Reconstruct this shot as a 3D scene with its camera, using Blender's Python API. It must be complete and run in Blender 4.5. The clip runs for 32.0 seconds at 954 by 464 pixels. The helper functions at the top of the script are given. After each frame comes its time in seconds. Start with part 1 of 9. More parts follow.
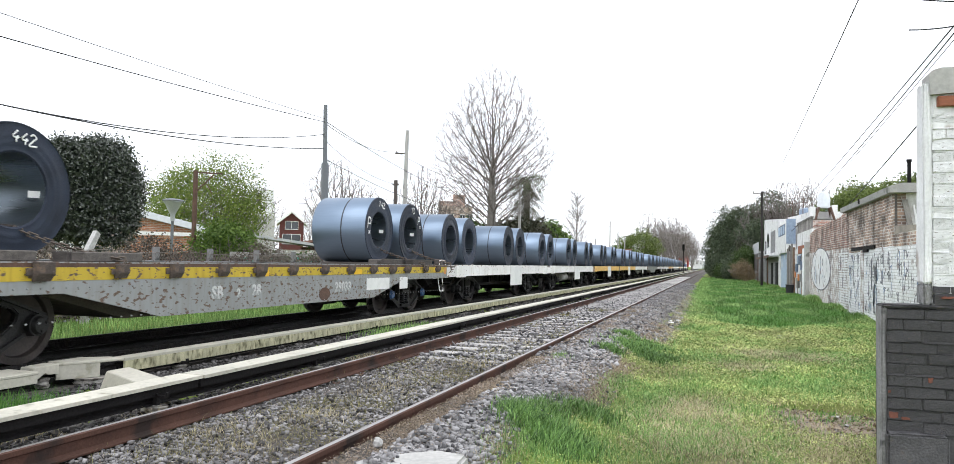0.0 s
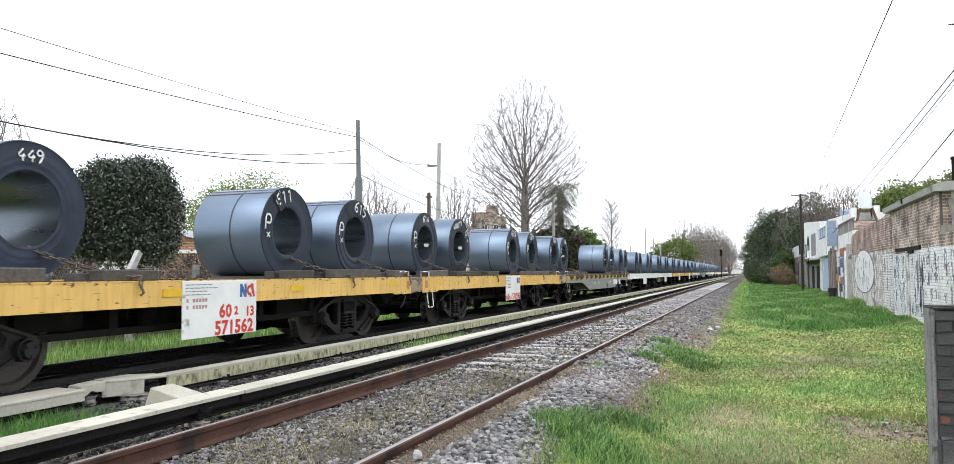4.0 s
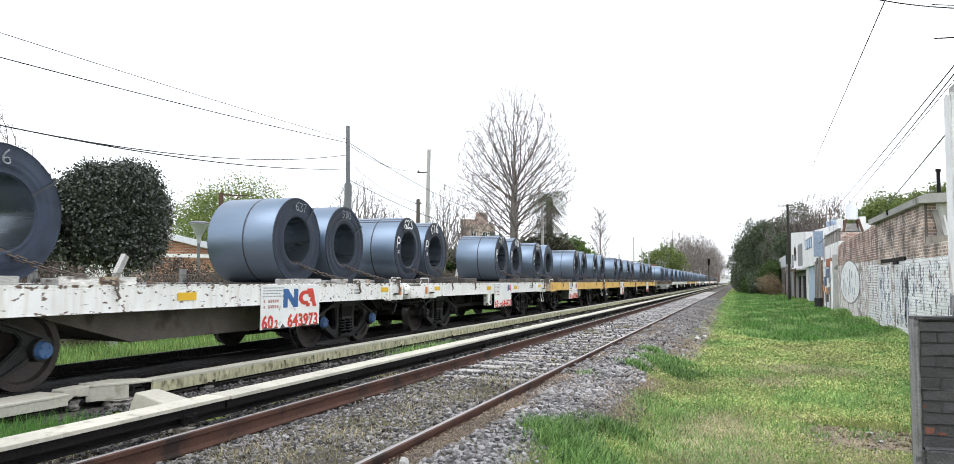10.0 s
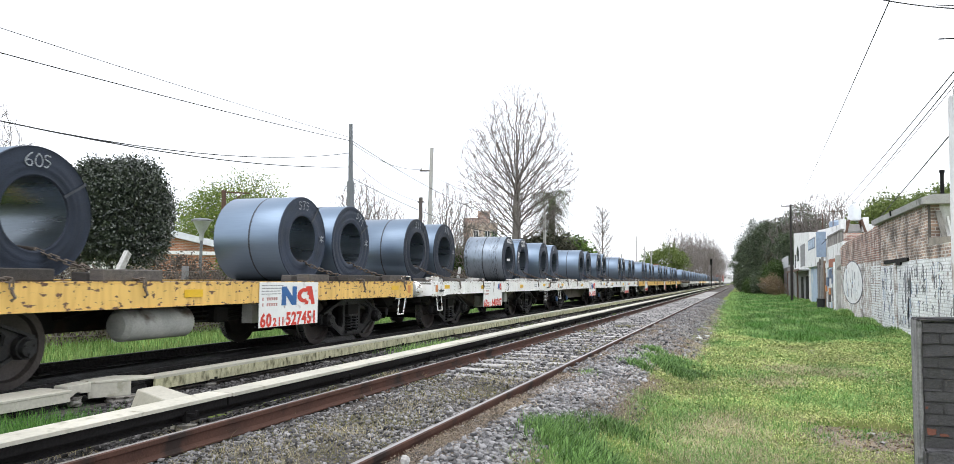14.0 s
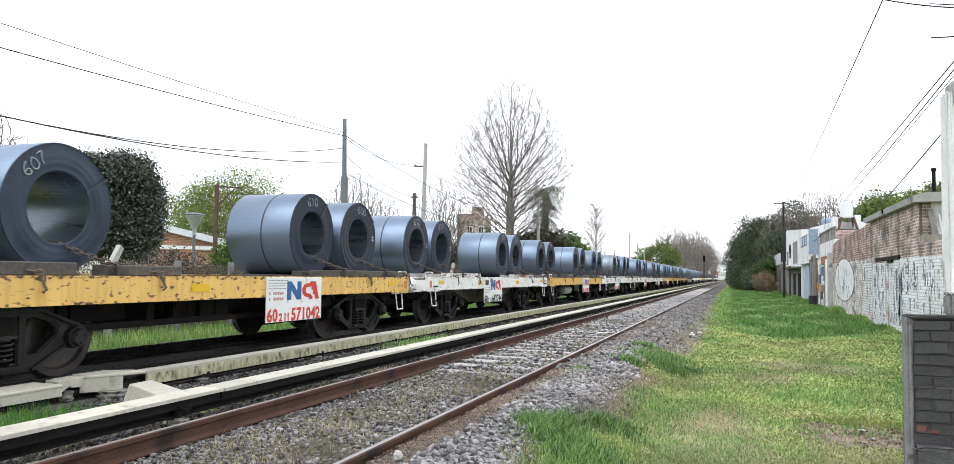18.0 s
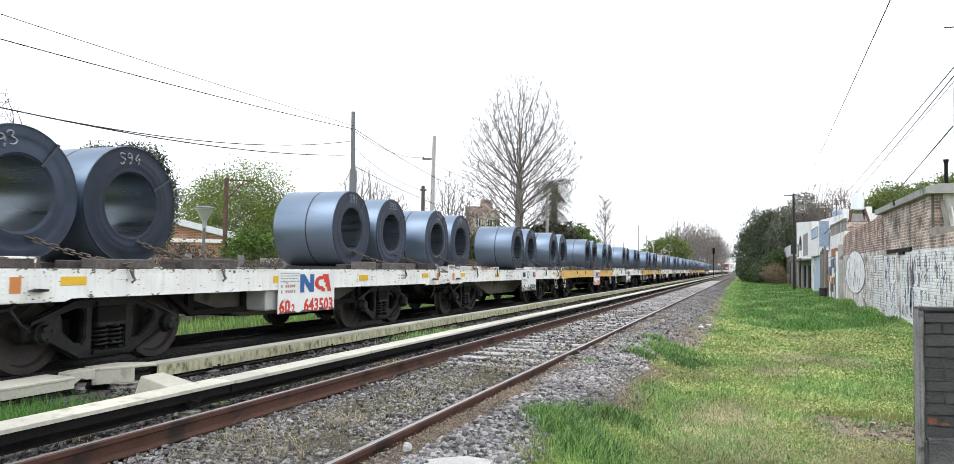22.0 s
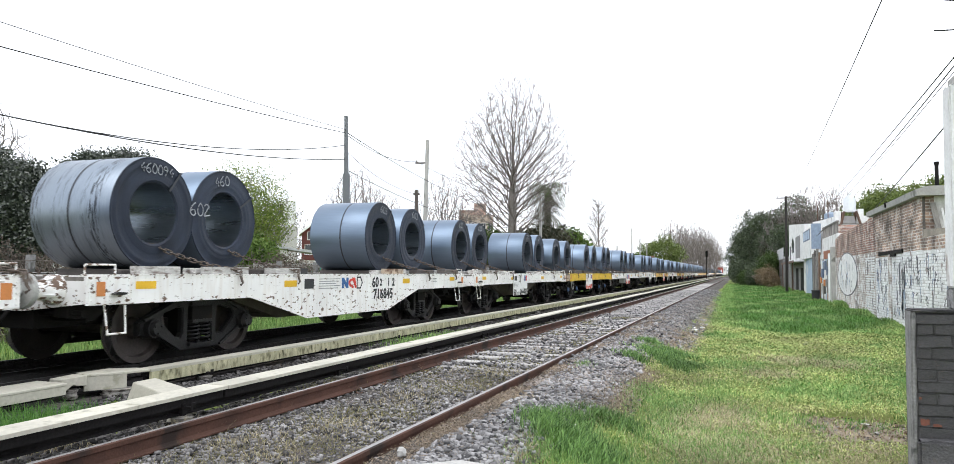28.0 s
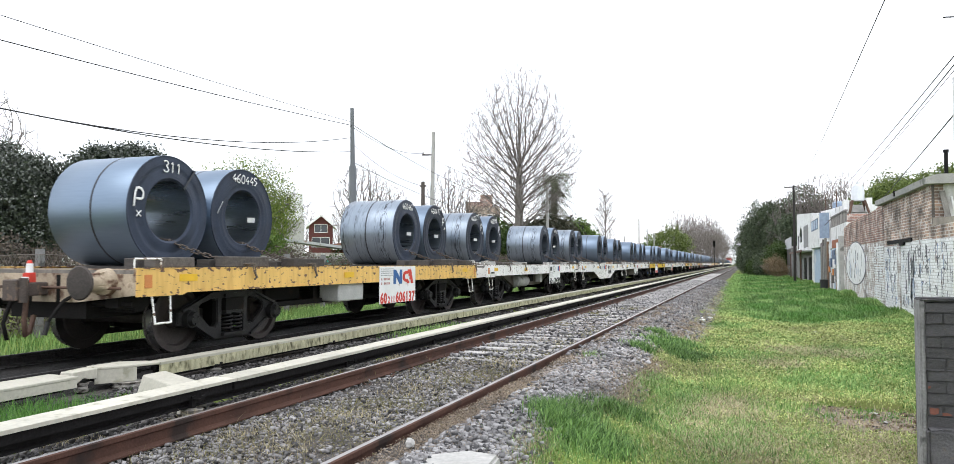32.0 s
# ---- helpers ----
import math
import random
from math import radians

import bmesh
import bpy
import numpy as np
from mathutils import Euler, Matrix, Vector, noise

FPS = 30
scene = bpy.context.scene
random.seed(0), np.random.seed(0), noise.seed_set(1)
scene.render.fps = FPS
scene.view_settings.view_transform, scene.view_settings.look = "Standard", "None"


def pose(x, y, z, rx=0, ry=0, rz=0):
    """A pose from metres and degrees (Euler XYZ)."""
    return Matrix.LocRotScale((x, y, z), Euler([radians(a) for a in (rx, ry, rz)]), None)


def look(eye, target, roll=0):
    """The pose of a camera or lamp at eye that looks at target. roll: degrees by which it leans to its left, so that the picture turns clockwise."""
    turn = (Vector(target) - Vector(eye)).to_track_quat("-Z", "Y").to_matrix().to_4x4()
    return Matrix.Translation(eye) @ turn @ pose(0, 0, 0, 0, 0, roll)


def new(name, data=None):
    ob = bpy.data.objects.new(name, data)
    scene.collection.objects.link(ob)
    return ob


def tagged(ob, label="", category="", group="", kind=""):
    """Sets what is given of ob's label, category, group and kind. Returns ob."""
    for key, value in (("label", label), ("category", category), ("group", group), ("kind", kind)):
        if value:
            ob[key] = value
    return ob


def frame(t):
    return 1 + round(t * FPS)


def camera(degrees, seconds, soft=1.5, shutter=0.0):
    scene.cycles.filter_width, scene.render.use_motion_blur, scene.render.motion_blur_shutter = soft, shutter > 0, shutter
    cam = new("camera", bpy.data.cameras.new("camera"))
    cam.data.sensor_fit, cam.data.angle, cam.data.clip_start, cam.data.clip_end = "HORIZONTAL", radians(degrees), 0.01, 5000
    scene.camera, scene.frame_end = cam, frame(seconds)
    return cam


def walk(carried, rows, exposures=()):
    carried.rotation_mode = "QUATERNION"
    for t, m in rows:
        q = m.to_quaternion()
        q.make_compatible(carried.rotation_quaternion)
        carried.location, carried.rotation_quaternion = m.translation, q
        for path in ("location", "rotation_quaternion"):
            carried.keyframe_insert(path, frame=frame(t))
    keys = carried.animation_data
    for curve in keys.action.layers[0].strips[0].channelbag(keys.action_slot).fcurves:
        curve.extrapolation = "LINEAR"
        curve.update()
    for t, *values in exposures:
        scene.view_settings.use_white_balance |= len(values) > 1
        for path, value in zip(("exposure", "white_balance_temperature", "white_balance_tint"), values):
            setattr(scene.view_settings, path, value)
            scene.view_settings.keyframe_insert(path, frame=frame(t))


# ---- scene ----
# ---------------------------------------------------------------- camera
cam = camera(65.44, 32.0, soft=0.6, shutter=0.1)
EYE = 1.223  # eye above the rail heads; rail heads are z = 0
PATH = [
    (0, 92.34, -1.12, 17.62), (0.5, 92.64, -0.71, 18.08), (1, 92.50, -0.41, 19.46), (1.5, 92.71, -0.16, 20.04),
    (2, 93.20, 0.06, 20.67), (2.5, 93.56, 0.25, 20.70), (3, 93.52, 0.26, 21.09), (3.5, 93.45, 0.19, 20.78),
    (4, 93.14, 0.20, 20.30), (4.5, 92.50, 0.01, 20.21), (6.5, 92.44, -0.60, 19.84), (7, 92.47, -0.72, 19.66),
    (7.5, 92.47, -0.61, 19.77), (8, 92.78, -0.51, 19.71), (8.5, 93.27, -0.11, 19.33), (9, 93.51, -0.23, 19.08),
    (9.5, 93.71, -0.22, 19.25), (10, 93.68, -0.33, 19.42), (10.5, 93.55, -0.40, 19.37), (11, 93.38, -0.58, 19.39),
    (11.5, 93.21, -0.38, 19.69), (12, 93.37, -0.30, 19.73), (12.5, 93.53, -0.44, 19.78), (13, 93.50, -0.57, 19.79),
    (13.5, 93.56, -0.67, 19.64), (15.5, 93.59, -0.55, 19.48), (16, 93.56, -0.56, 19.51), (16.5, 93.37, -0.87, 19.54),
    (17, 93.59, -0.82, 19.44), (17.5, 93.53, -0.94, 19.25), (18, 93.26, -0.87, 19.08), (18.5, 93.17, -0.98, 19.11),
    (19, 93.19, -1.14, 19.16), (19.5, 93.19, -1.11, 19.40), (20, 93.12, -1.08, 19.38), (20.5, 93.23, -1.31, 19.42),
    (21, 92.72, -1.08, 19.96), (21.5, 92.44, -0.80, 19.89), (22, 92.68, -0.80, 19.76), (22.5, 92.87, -0.51, 19.69),
    (23, 92.99, -0.72, 19.73), (23.5, 92.83, -0.89, 19.77), (24, 92.80, -0.68, 19.72), (24.5, 93.00, -0.56, 19.64),
    (25, 93.02, -0.55, 19.43), (25.5, 93.06, -0.50, 19.49), (27.5, 92.79, -0.64, 19.37), (28, 92.98, -0.54, 19.27),
    (28.5, 92.96, -0.66, 19.21), (29, 93.56, -0.36, 19.51), (29.5, 93.88, 0.04, 21.70), (30, 93.19, -0.22, 20.41),
    (30.5, 92.97, -0.07, 19.65), (31, 92.72, -0.18, 19.88), (31.5, 92.29, -0.26, 19.77), (32, 92.32, -0.18, 19.81),
]
walk(cam, [(t, pose(0, 0, EYE, rx, ry, rz)) for t, rx, ry, rz in PATH])

# ---------------------------------------------------------------- world and light: bright overcast
world = bpy.data.worlds.new("overcast")
scene.world = world
world.use_nodes = True
wn, wl = world.node_tree.nodes, world.node_tree.links
wn.clear()
sky = wn.new("ShaderNodeTexSky")
sky.sky_type, sky.sun_disc = "NISHITA", False
sky.sun_elevation, sky.sun_rotation = radians(48), radians(20)
sky.dust_density = 3.0
skys = wn.new("ShaderNodeVectorMath")
skys.operation = "SCALE"
skys.inputs["Scale"].default_value = 0.09
cloud = wn.new("ShaderNodeMix")
cloud.data_type = "RGBA"
cloud.inputs["Factor"].default_value = 0.86
cloud.inputs["B"].default_value = (0.955, 1.0, 1.075, 1)
bg = wn.new("ShaderNodeBackground")
bg.inputs["Strength"].default_value = 1.10
wo = wn.new("ShaderNodeOutputWorld")
wl.new(sky.outputs[0], skys.inputs[0])
wl.new(skys.outputs[0], cloud.inputs["A"])
wl.new(cloud.outputs["Result"], bg.inputs["Color"])
wl.new(bg.outputs[0], wo.inputs["Surface"])

sun = new("sun", bpy.data.lights.new("sun", "SUN"))
sun.data.energy, sun.data.angle, sun.data.color = 0.65, radians(40), (1.0, 0.98, 0.96)
sun.matrix_world = look((0, 0, 60), (7, 38, 0))
scene.view_settings.exposure = 0.68


# ---------------------------------------------------------------- materials
def mat(name, base, rough=0.7, metal=0.0, vary=0.25, scale=6.0, fine=60.0, bump=0.15, second=None, amount=0.5,
        stretch=(1, 1, 1), depth=0.01, rnd=0.0, spec=0.5, patch=2.0, sharp=0.08, rv=0.12, bands=0.0):
    """Base colour varied at two scales, an optional second colour in patches (rust, dirt), and fine relief."""
    m = bpy.data.materials.new(name)
    m.use_nodes = True
    n, l = m.node_tree.nodes, m.node_tree.links
    b = n["Principled BSDF"]
    b.inputs["Roughness"].default_value, b.inputs["Metallic"].default_value = rough, metal
    b.inputs["Specular IOR Level"].default_value = spec
    co = n.new("ShaderNodeTexCoord")
    mp = n.new("ShaderNodeMapping")
    mp.inputs["Scale"].default_value = stretch
    l.new(co.outputs["Object"], mp.inputs[0])
    inf = n.new("ShaderNodeObjectInfo")
    if rnd:
        off = n.new("ShaderNodeVectorMath")
        off.operation = "MULTIPLY_ADD"
        off.inputs[1].default_value = (37, 17, 29)
        l.new(inf.outputs["Random"], off.inputs[0])
        l.new(mp.outputs[0], off.inputs[2])
        vec = off.outputs[0]
    else:
        vec = mp.outputs[0]

    def tex(s, d=4):
        t = n.new("ShaderNodeTexNoise")
        t.inputs["Scale"].default_value, t.inputs["Detail"].default_value = s, d
        l.new(vec, t.inputs["Vector"])
        return t.outputs["Fac"]

    def rng(src, a, c, lo=0.3, hi=0.7):
        r = n.new("ShaderNodeMapRange")
        r.inputs["From Min"].default_value, r.inputs["From Max"].default_value = lo, hi
        r.inputs["To Min"].default_value, r.inputs["To Max"].default_value = a, c
        l.new(src, r.inputs["Value"])
        return r.outputs[0]

    big, small = tex(scale), tex(fine, 3)
    mul = n.new("ShaderNodeMath")
    mul.operation = "MULTIPLY"
    l.new(rng(big, 1 - vary, 1 + vary), mul.inputs[0])
    l.new(rng(small, 1 - vary * 0.6, 1 + vary * 0.6), mul.inputs[1])
    last = mul.outputs[0]
    if rnd:
        m2 = n.new("ShaderNodeMath")
        m2.operation = "MULTIPLY"
        l.new(last, m2.inputs[0])
        l.new(rng(inf.outputs["Random"], 1 - rnd, 1 + rnd, 0, 1), m2.inputs[1])
        last = m2.outputs[0]
    sc = n.new("ShaderNodeVectorMath")
    sc.operation = "SCALE"
    sc.inputs[0].default_value = base
    l.new(last, sc.inputs["Scale"])
    col = sc.outputs[0]
    if second:
        mx = n.new("ShaderNodeMix")
        mx.data_type = "RGBA"
        mx.inputs["B"].default_value = (*second, 1)
        lo = 0.72 - 0.42 * amount
        fac = rng(tex(patch, 8), 0, 1, lo, lo + sharp)
        if bands:
            # only within some bands across x
            mb, tb, mm = n.new("ShaderNodeMapping"), n.new("ShaderNodeTexNoise"), n.new("ShaderNodeMath")
            mb.inputs["Scale"].default_value = (1, 0, 0)
            tb.inputs["Scale"].default_value, tb.inputs["Detail"].default_value = bands, 2
            l.new(co.outputs["Object"], mb.inputs[0])
            l.new(mb.outputs[0], tb.inputs["Vector"])
            mm.operation = "MULTIPLY"
            l.new(fac, mm.inputs[0])
            l.new(rng(tb.outputs["Fac"], 0.06, 0.9, 0.46, 0.60), mm.inputs[1])
            fac = mm.outputs[0]
        l.new(fac, mx.inputs["Factor"])
        l.new(col, mx.inputs["A"])
        col = mx.outputs["Result"]
    l.new(col, b.inputs["Base Color"])
    l.new(rng(big, max(rough - rv, 0.03), min(rough + rv, 1)), b.inputs["Roughness"])
    if bump:
        bp = n.new("ShaderNodeBump")
        bp.inputs["Strength"].default_value, bp.inputs["Distance"].default_value = bump, depth
        l.new(small, bp.inputs["Height"])
        l.new(bp.outputs[0], b.inputs["Normal"])
    return m


def paint(name, base, rust, chips=0.5, wash=(0.55, 0.45, 0.33), dirt=0.3):
    """Old paint on a wagon's side: rust chips thicker along the upper and lower edges, long scratches, and a thin brown wash in runs."""
    m = bpy.data.materials.new(name)
    m.use_nodes = True
    n, l = m.node_tree.nodes, m.node_tree.links
    b = n["Principled BSDF"]
    b.inputs["Roughness"].default_value = 0.6
    co, inf = n.new("ShaderNodeTexCoord"), n.new("ShaderNodeObjectInfo")
    off = n.new("ShaderNodeVectorMath")
    off.operation = "MULTIPLY_ADD"
    off.inputs[1].default_value = (0, 43, 0)
    l.new(inf.outputs["Random"], off.inputs[0])
    l.new(co.outputs["Object"], off.inputs[2])

    def tex(scale, stretch, detail=6):
        mp, t = n.new("ShaderNodeMapping"), n.new("ShaderNodeTexNoise")
        mp.inputs["Scale"].default_value = stretch
        t.inputs["Scale"].default_value, t.inputs["Detail"].default_value = scale, detail
        l.new(off.outputs[0], mp.inputs[0])
        l.new(mp.outputs[0], t.inputs["Vector"])
        return t.outputs["Fac"]

    def rng(src, lo, hi, a=0.0, c=1.0):
        r = n.new("ShaderNodeMapRange")
        for key, v in (("From Min", lo), ("From Max", hi), ("To Min", a), ("To Max", c)):
            r.inputs[key].default_value = v
        l.new(src, r.inputs["Value"])
        return r.outputs[0]

    def two(op, p, q):
        k = n.new("ShaderNodeMath")
        k.operation = op
        for i, v in enumerate((p, q)):
            if isinstance(v, float):
                k.inputs[i].default_value = v
            else:
                l.new(v, k.inputs[i])
        return k.outputs[0]

    def mix(fac, p, q):
        k = n.new("ShaderNodeMix")
        k.data_type = "RGBA"
        l.new(fac, k.inputs["Factor"])
        for key, v in (("A", p), ("B", q)):
            if isinstance(v, tuple):
                k.inputs[key].default_value = (*v, 1)
            else:
                l.new(v, k.inputs[key])
        return k.outputs["Result"]

    sp = n.new("ShaderNodeSeparateXYZ")
    l.new(co.outputs["Object"], sp.inputs[0])
    rim = two("MAXIMUM", rng(sp.outputs["Z"], 1.085, 1.135), two("MULTIPLY", rng(sp.outputs["Z"], 0.87, 0.81), 0.6))
    rim = two("MULTIPLY", rim, 0.11)
    chip = rng(two("ADD", two("ADD", tex(15.0, (1, 0.7, 1.3), 8), rim), rng(inf.outputs["Random"], 0.0, 1.0, -0.045, 0.03)), 0.73 - 0.10 * chips, 0.76 - 0.10 * chips)
    scratch = rng(tex(5.0, (1, 0.7, 11), 8), 0.73 - 0.06 * chips, 0.77 - 0.06 * chips)
    runs = rng(tex(4.0, (1, 3.5, 0.45), 5), 0.46, 0.72, 0.0, dirt)
    cloud = rng(tex(1.3, (1, 1, 1), 4), 0.35, 0.7, 0.90, 1.06)
    sc = n.new("ShaderNodeVectorMath")
    sc.operation = "SCALE"
    sc.inputs[0].default_value = base
    l.new(cloud, sc.inputs["Scale"])
    col = mix(runs, sc.outputs[0], tuple(p * q for p, q in zip(base, wash)))
    bare = mix(tex(22.0, (1, 1, 1)), tuple(v * 0.55 for v in rust), tuple(v * 1.5 for v in rust))
    col = mix(two("MAXIMUM", chip, two("MULTIPLY", scratch, 0.8)), col, bare)
    l.new(col, b.inputs["Base Color"])
    bp = n.new("ShaderNodeBump")
    bp.inputs["Strength"].default_value, bp.inputs["Distance"].default_value, bp.invert = 0.35, 0.004, True
    l.new(chip, bp.inputs["Height"])
    l.new(bp.outputs[0], b.inputs["Normal"])
    return m


M = {}
M["coil"] = mat("rolled_steel", (0.196, 0.252, 0.327), 0.40, 0.88, 0.06, 1.2, 14, 0.02, rv=0.03, stretch=(0.25, 3, 3), rnd=0.13)
M["coil_streak"] = mat("streaked_steel", (0.28, 0.325, 0.38), 0.40, 0.88, 0.10, 1.2, 14, 0.03, stretch=(30, 3.2, 3.2), rnd=0.1,
                       second=(0.05, 0.056, 0.066), amount=0.52, patch=1.7, sharp=0.07, bands=4.0)
M["coil_face"] = mat("coil_edge_steel", (0.031, 0.040, 0.061), 0.5, 0.35, 0.3, 3, 90, 0.25, rnd=0.35, spec=0.3)
# Darker than the roll's steel, in place of the shade inside the bore.
M["bore"] = mat("bore_steel", (0.16, 0.188, 0.215), 0.34, 0.8, 0.15, 2, 30, 0.05, stretch=(0.3, 3, 3))
M["strap"] = mat("steel_strap", (0.05, 0.055, 0.065), 0.45, 0.5)
M["chalk"] = mat("white_chalk_paint", (0.85, 0.85, 0.84), 0.9, 0, 0.2, 8, 80)
M["chalk_dim"] = mat("faded_chalk", (0.34, 0.36, 0.39), 0.9, 0, 0.3, 8, 80, second=(0.05, 0.055, 0.07), amount=0.4, patch=16)
M["faded_stencil"] = mat("faded_white_stencil", (0.62, 0.62, 0.61), 0.8, 0, 0.2, 8, 80, second=(0.30, 0.31, 0.31), amount=0.46, patch=7, sharp=0.12)
M["tag"] = mat("paper_tag", (0.82, 0.82, 0.8), 0.8, 0, 0.06)
M["yellow"] = paint("worn_yellow_paint", (0.85, 0.54, 0.155), (0.15, 0.08, 0.05), 1.02, (0.62, 0.50, 0.42), 0.5)
M["band_yellow"] = paint("old_yellow_band", (0.58, 0.42, 0.035), (0.12, 0.08, 0.06), 1.2, (0.60, 0.5, 0.5), 0.5)
M["yellow_bright"] = paint("bright_yellow_paint", (0.76, 0.50, 0.03), (0.10, 0.06, 0.04), 1.1, (0.60, 0.48, 0.5), 0.35)
M["white"] = paint("worn_white_paint", (0.93, 0.92, 0.90), (0.16, 0.105, 0.075), 1.1, (0.68, 0.60, 0.52), 0.40)
M["grey"] = paint("faded_grey_paint", (0.31, 0.32, 0.32), (0.13, 0.085, 0.06), 0.85, (0.70, 0.62, 0.52), 0.55)
M["plate"] = mat("number_plate_white", (0.84, 0.84, 0.83), 0.55, 0, 0.06, 3, 40, 0.04, second=(0.35, 0.30, 0.26), amount=0.2, patch=5)
M["red"] = mat("red_lettering", (0.62, 0.05, 0.03), 0.6, 0, 0.15)
M["faded_red"] = mat("faded_red_lettering", (0.50, 0.28, 0.26), 0.7, 0, 0.2)
M["rust_dark"] = mat("worn_dark_edge", (0.075, 0.065, 0.06), 0.8, 0, 0.3)
M["end_rust"] = mat("rust_stained_cream", (0.46, 0.37, 0.27), 0.75, 0, 0.2, 3, 40, 0.2, second=(0.13, 0.07, 0.045), amount=0.52, patch=7, sharp=0.12)
M["blue"] = mat("blue_lettering", (0.03, 0.12, 0.33), 0.6, 0, 0.15)
M["black"] = mat("black_lettering", (0.025, 0.025, 0.028), 0.6, 0, 0.2)
M["grey_text"] = mat("grey_lettering", (0.30, 0.30, 0.30), 0.7, 0, 0.2)
M["amber"] = mat("amber_reflector", (0.80, 0.48, 0.02), 0.4, 0, 0.08)
M["orange"] = mat("orange_reflector", (0.60, 0.22, 0.06), 0.45, 0, 0.1)
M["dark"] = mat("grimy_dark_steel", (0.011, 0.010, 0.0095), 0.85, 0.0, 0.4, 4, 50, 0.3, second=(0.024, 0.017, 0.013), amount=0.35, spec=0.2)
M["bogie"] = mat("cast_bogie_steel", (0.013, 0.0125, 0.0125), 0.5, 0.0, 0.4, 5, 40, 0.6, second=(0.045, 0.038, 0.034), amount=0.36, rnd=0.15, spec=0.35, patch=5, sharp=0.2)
M["pocket"] = mat("rusty_cast_pocket", (0.085, 0.066, 0.056), 0.8, 0.0, 0.35, 6, 50, 0.4, second=(0.16, 0.11, 0.08), amount=0.4, patch=9)
M["belly"] = mat("grimy_grey_belly", (0.14, 0.122, 0.105), 0.75, 0.0, 0.3, 2, 40, 0.2, second=(0.08, 0.068, 0.058), amount=0.4, spec=0.3)
M["wheel"] = mat("wheel_steel", (0.058, 0.048, 0.043), 0.6, 0.3, 0.35, 3, 40, 0.15, second=(0.085, 0.068, 0.056), amount=0.3, sharp=0.3)
M["tread"] = mat("polished_tread", (0.35, 0.34, 0.33), 0.3, 0.9, 0.1)
M["cap_blue"] = mat("blue_bearing_cap", (0.05, 0.11, 0.24), 0.5, 0, 0.2)
M["timber"] = mat("weathered_timber", (0.085, 0.075, 0.068), 0.9, 0, 0.35, 3, 30, 0.5, stretch=(1, 6, 6), rnd=0.45)
M["timber_white"] = mat("whitewashed_timber", (0.56, 0.55, 0.52), 0.85, 0, 0.35, 3, 30, 0.6, second=(0.17, 0.14, 0.12), amount=0.50, rnd=0.3, patch=6, stretch=(1, 0.5, 2), sharp=0.12)
M["timber_grey"] = mat("silvered_boards", (0.24, 0.225, 0.21), 0.9, 0, 0.35, 3, 30, 0.4, stretch=(6, 6, 0.8), rnd=0.3)
M["timber_brown"] = mat("brown_post_timber", (0.20, 0.13, 0.09), 0.9, 0, 0.3, 3, 30, 0.4, stretch=(6, 6, 0.8))
M["blue_tile"] = mat("slate_blue_paint", (0.10, 0.14, 0.22), 0.6, 0, 0.25)
M["steel_blue"] = mat("grey_blue_sheet", (0.26, 0.33, 0.43), 0.6, 0, 0.15)
M["deck"] = mat("worn_deck_planks", (0.20, 0.18, 0.16), 0.85, 0, 0.3, 2, 30, 0.4, stretch=(6, 1, 1))
M["chain"] = mat("rusty_chain", (0.16, 0.13, 0.11), 0.6, 0.6, 0.3, 8, 60)
M["tank"] = mat("air_tank_paint", (0.42, 0.42, 0.40), 0.6, 0, 0.2, 3, 40, 0.1, second=(0.12, 0.09, 0.07), amount=0.35)
M["rail"] = mat("rusty_rail", (0.088, 0.044, 0.032), 0.8, 0.1, 0.3, 3, 60, 0.25, second=(0.035, 0.024, 0.02), amount=0.4, spec=0.25)
M["rail_head"] = mat("polished_rail_head", (0.36, 0.34, 0.33), 0.35, 0.85, 0.15, 2, 40, 0.05, stretch=(1, 0.1, 1))
# Rail heads below the wagons, darkened in place of the train's shade.
M["shaded_head"] = mat("sooty_rail_head", (0.05, 0.047, 0.045), 0.5, 0.6, 0.2, 2, 40, 0.05, stretch=(1, 0.1, 1))
M["cream"] = mat("cream_cover_board", (0.52, 0.495, 0.415), 0.65, 0, 0.14, 1.3, 30, 0.15, second=(0.24, 0.23, 0.15), amount=0.33, rnd=0.08,
                 patch=7.0, sharp=0.18)
M["cream_side"] = mat("mossy_cream_board", (0.50, 0.47, 0.31), 0.75, 0, 0.3, 3, 50, 0.3, second=(0.085, 0.08, 0.035), amount=0.52, rnd=0.1,
                      stretch=(1, 3.2, 1.6), patch=4.5, sharp=0.2)
M["black_rail"] = mat("black_conductor_rail", (0.014, 0.013, 0.013), 0.75, 0.0, 0.4, 3, 40, 0.3, spec=0.15)
M["porcelain"] = mat("dirty_porcelain", (0.36, 0.34, 0.31), 0.4, 0, 0.3, 9, 50, 0.1, second=(0.08, 0.07, 0.06), amount=0.45, patch=11)
M["sleeper"] = mat("weathered_sleeper", (0.40, 0.38, 0.365), 0.9, 0, 0.3, 3, 30, 0.4, rnd=0.25, stretch=(1, 5, 5))
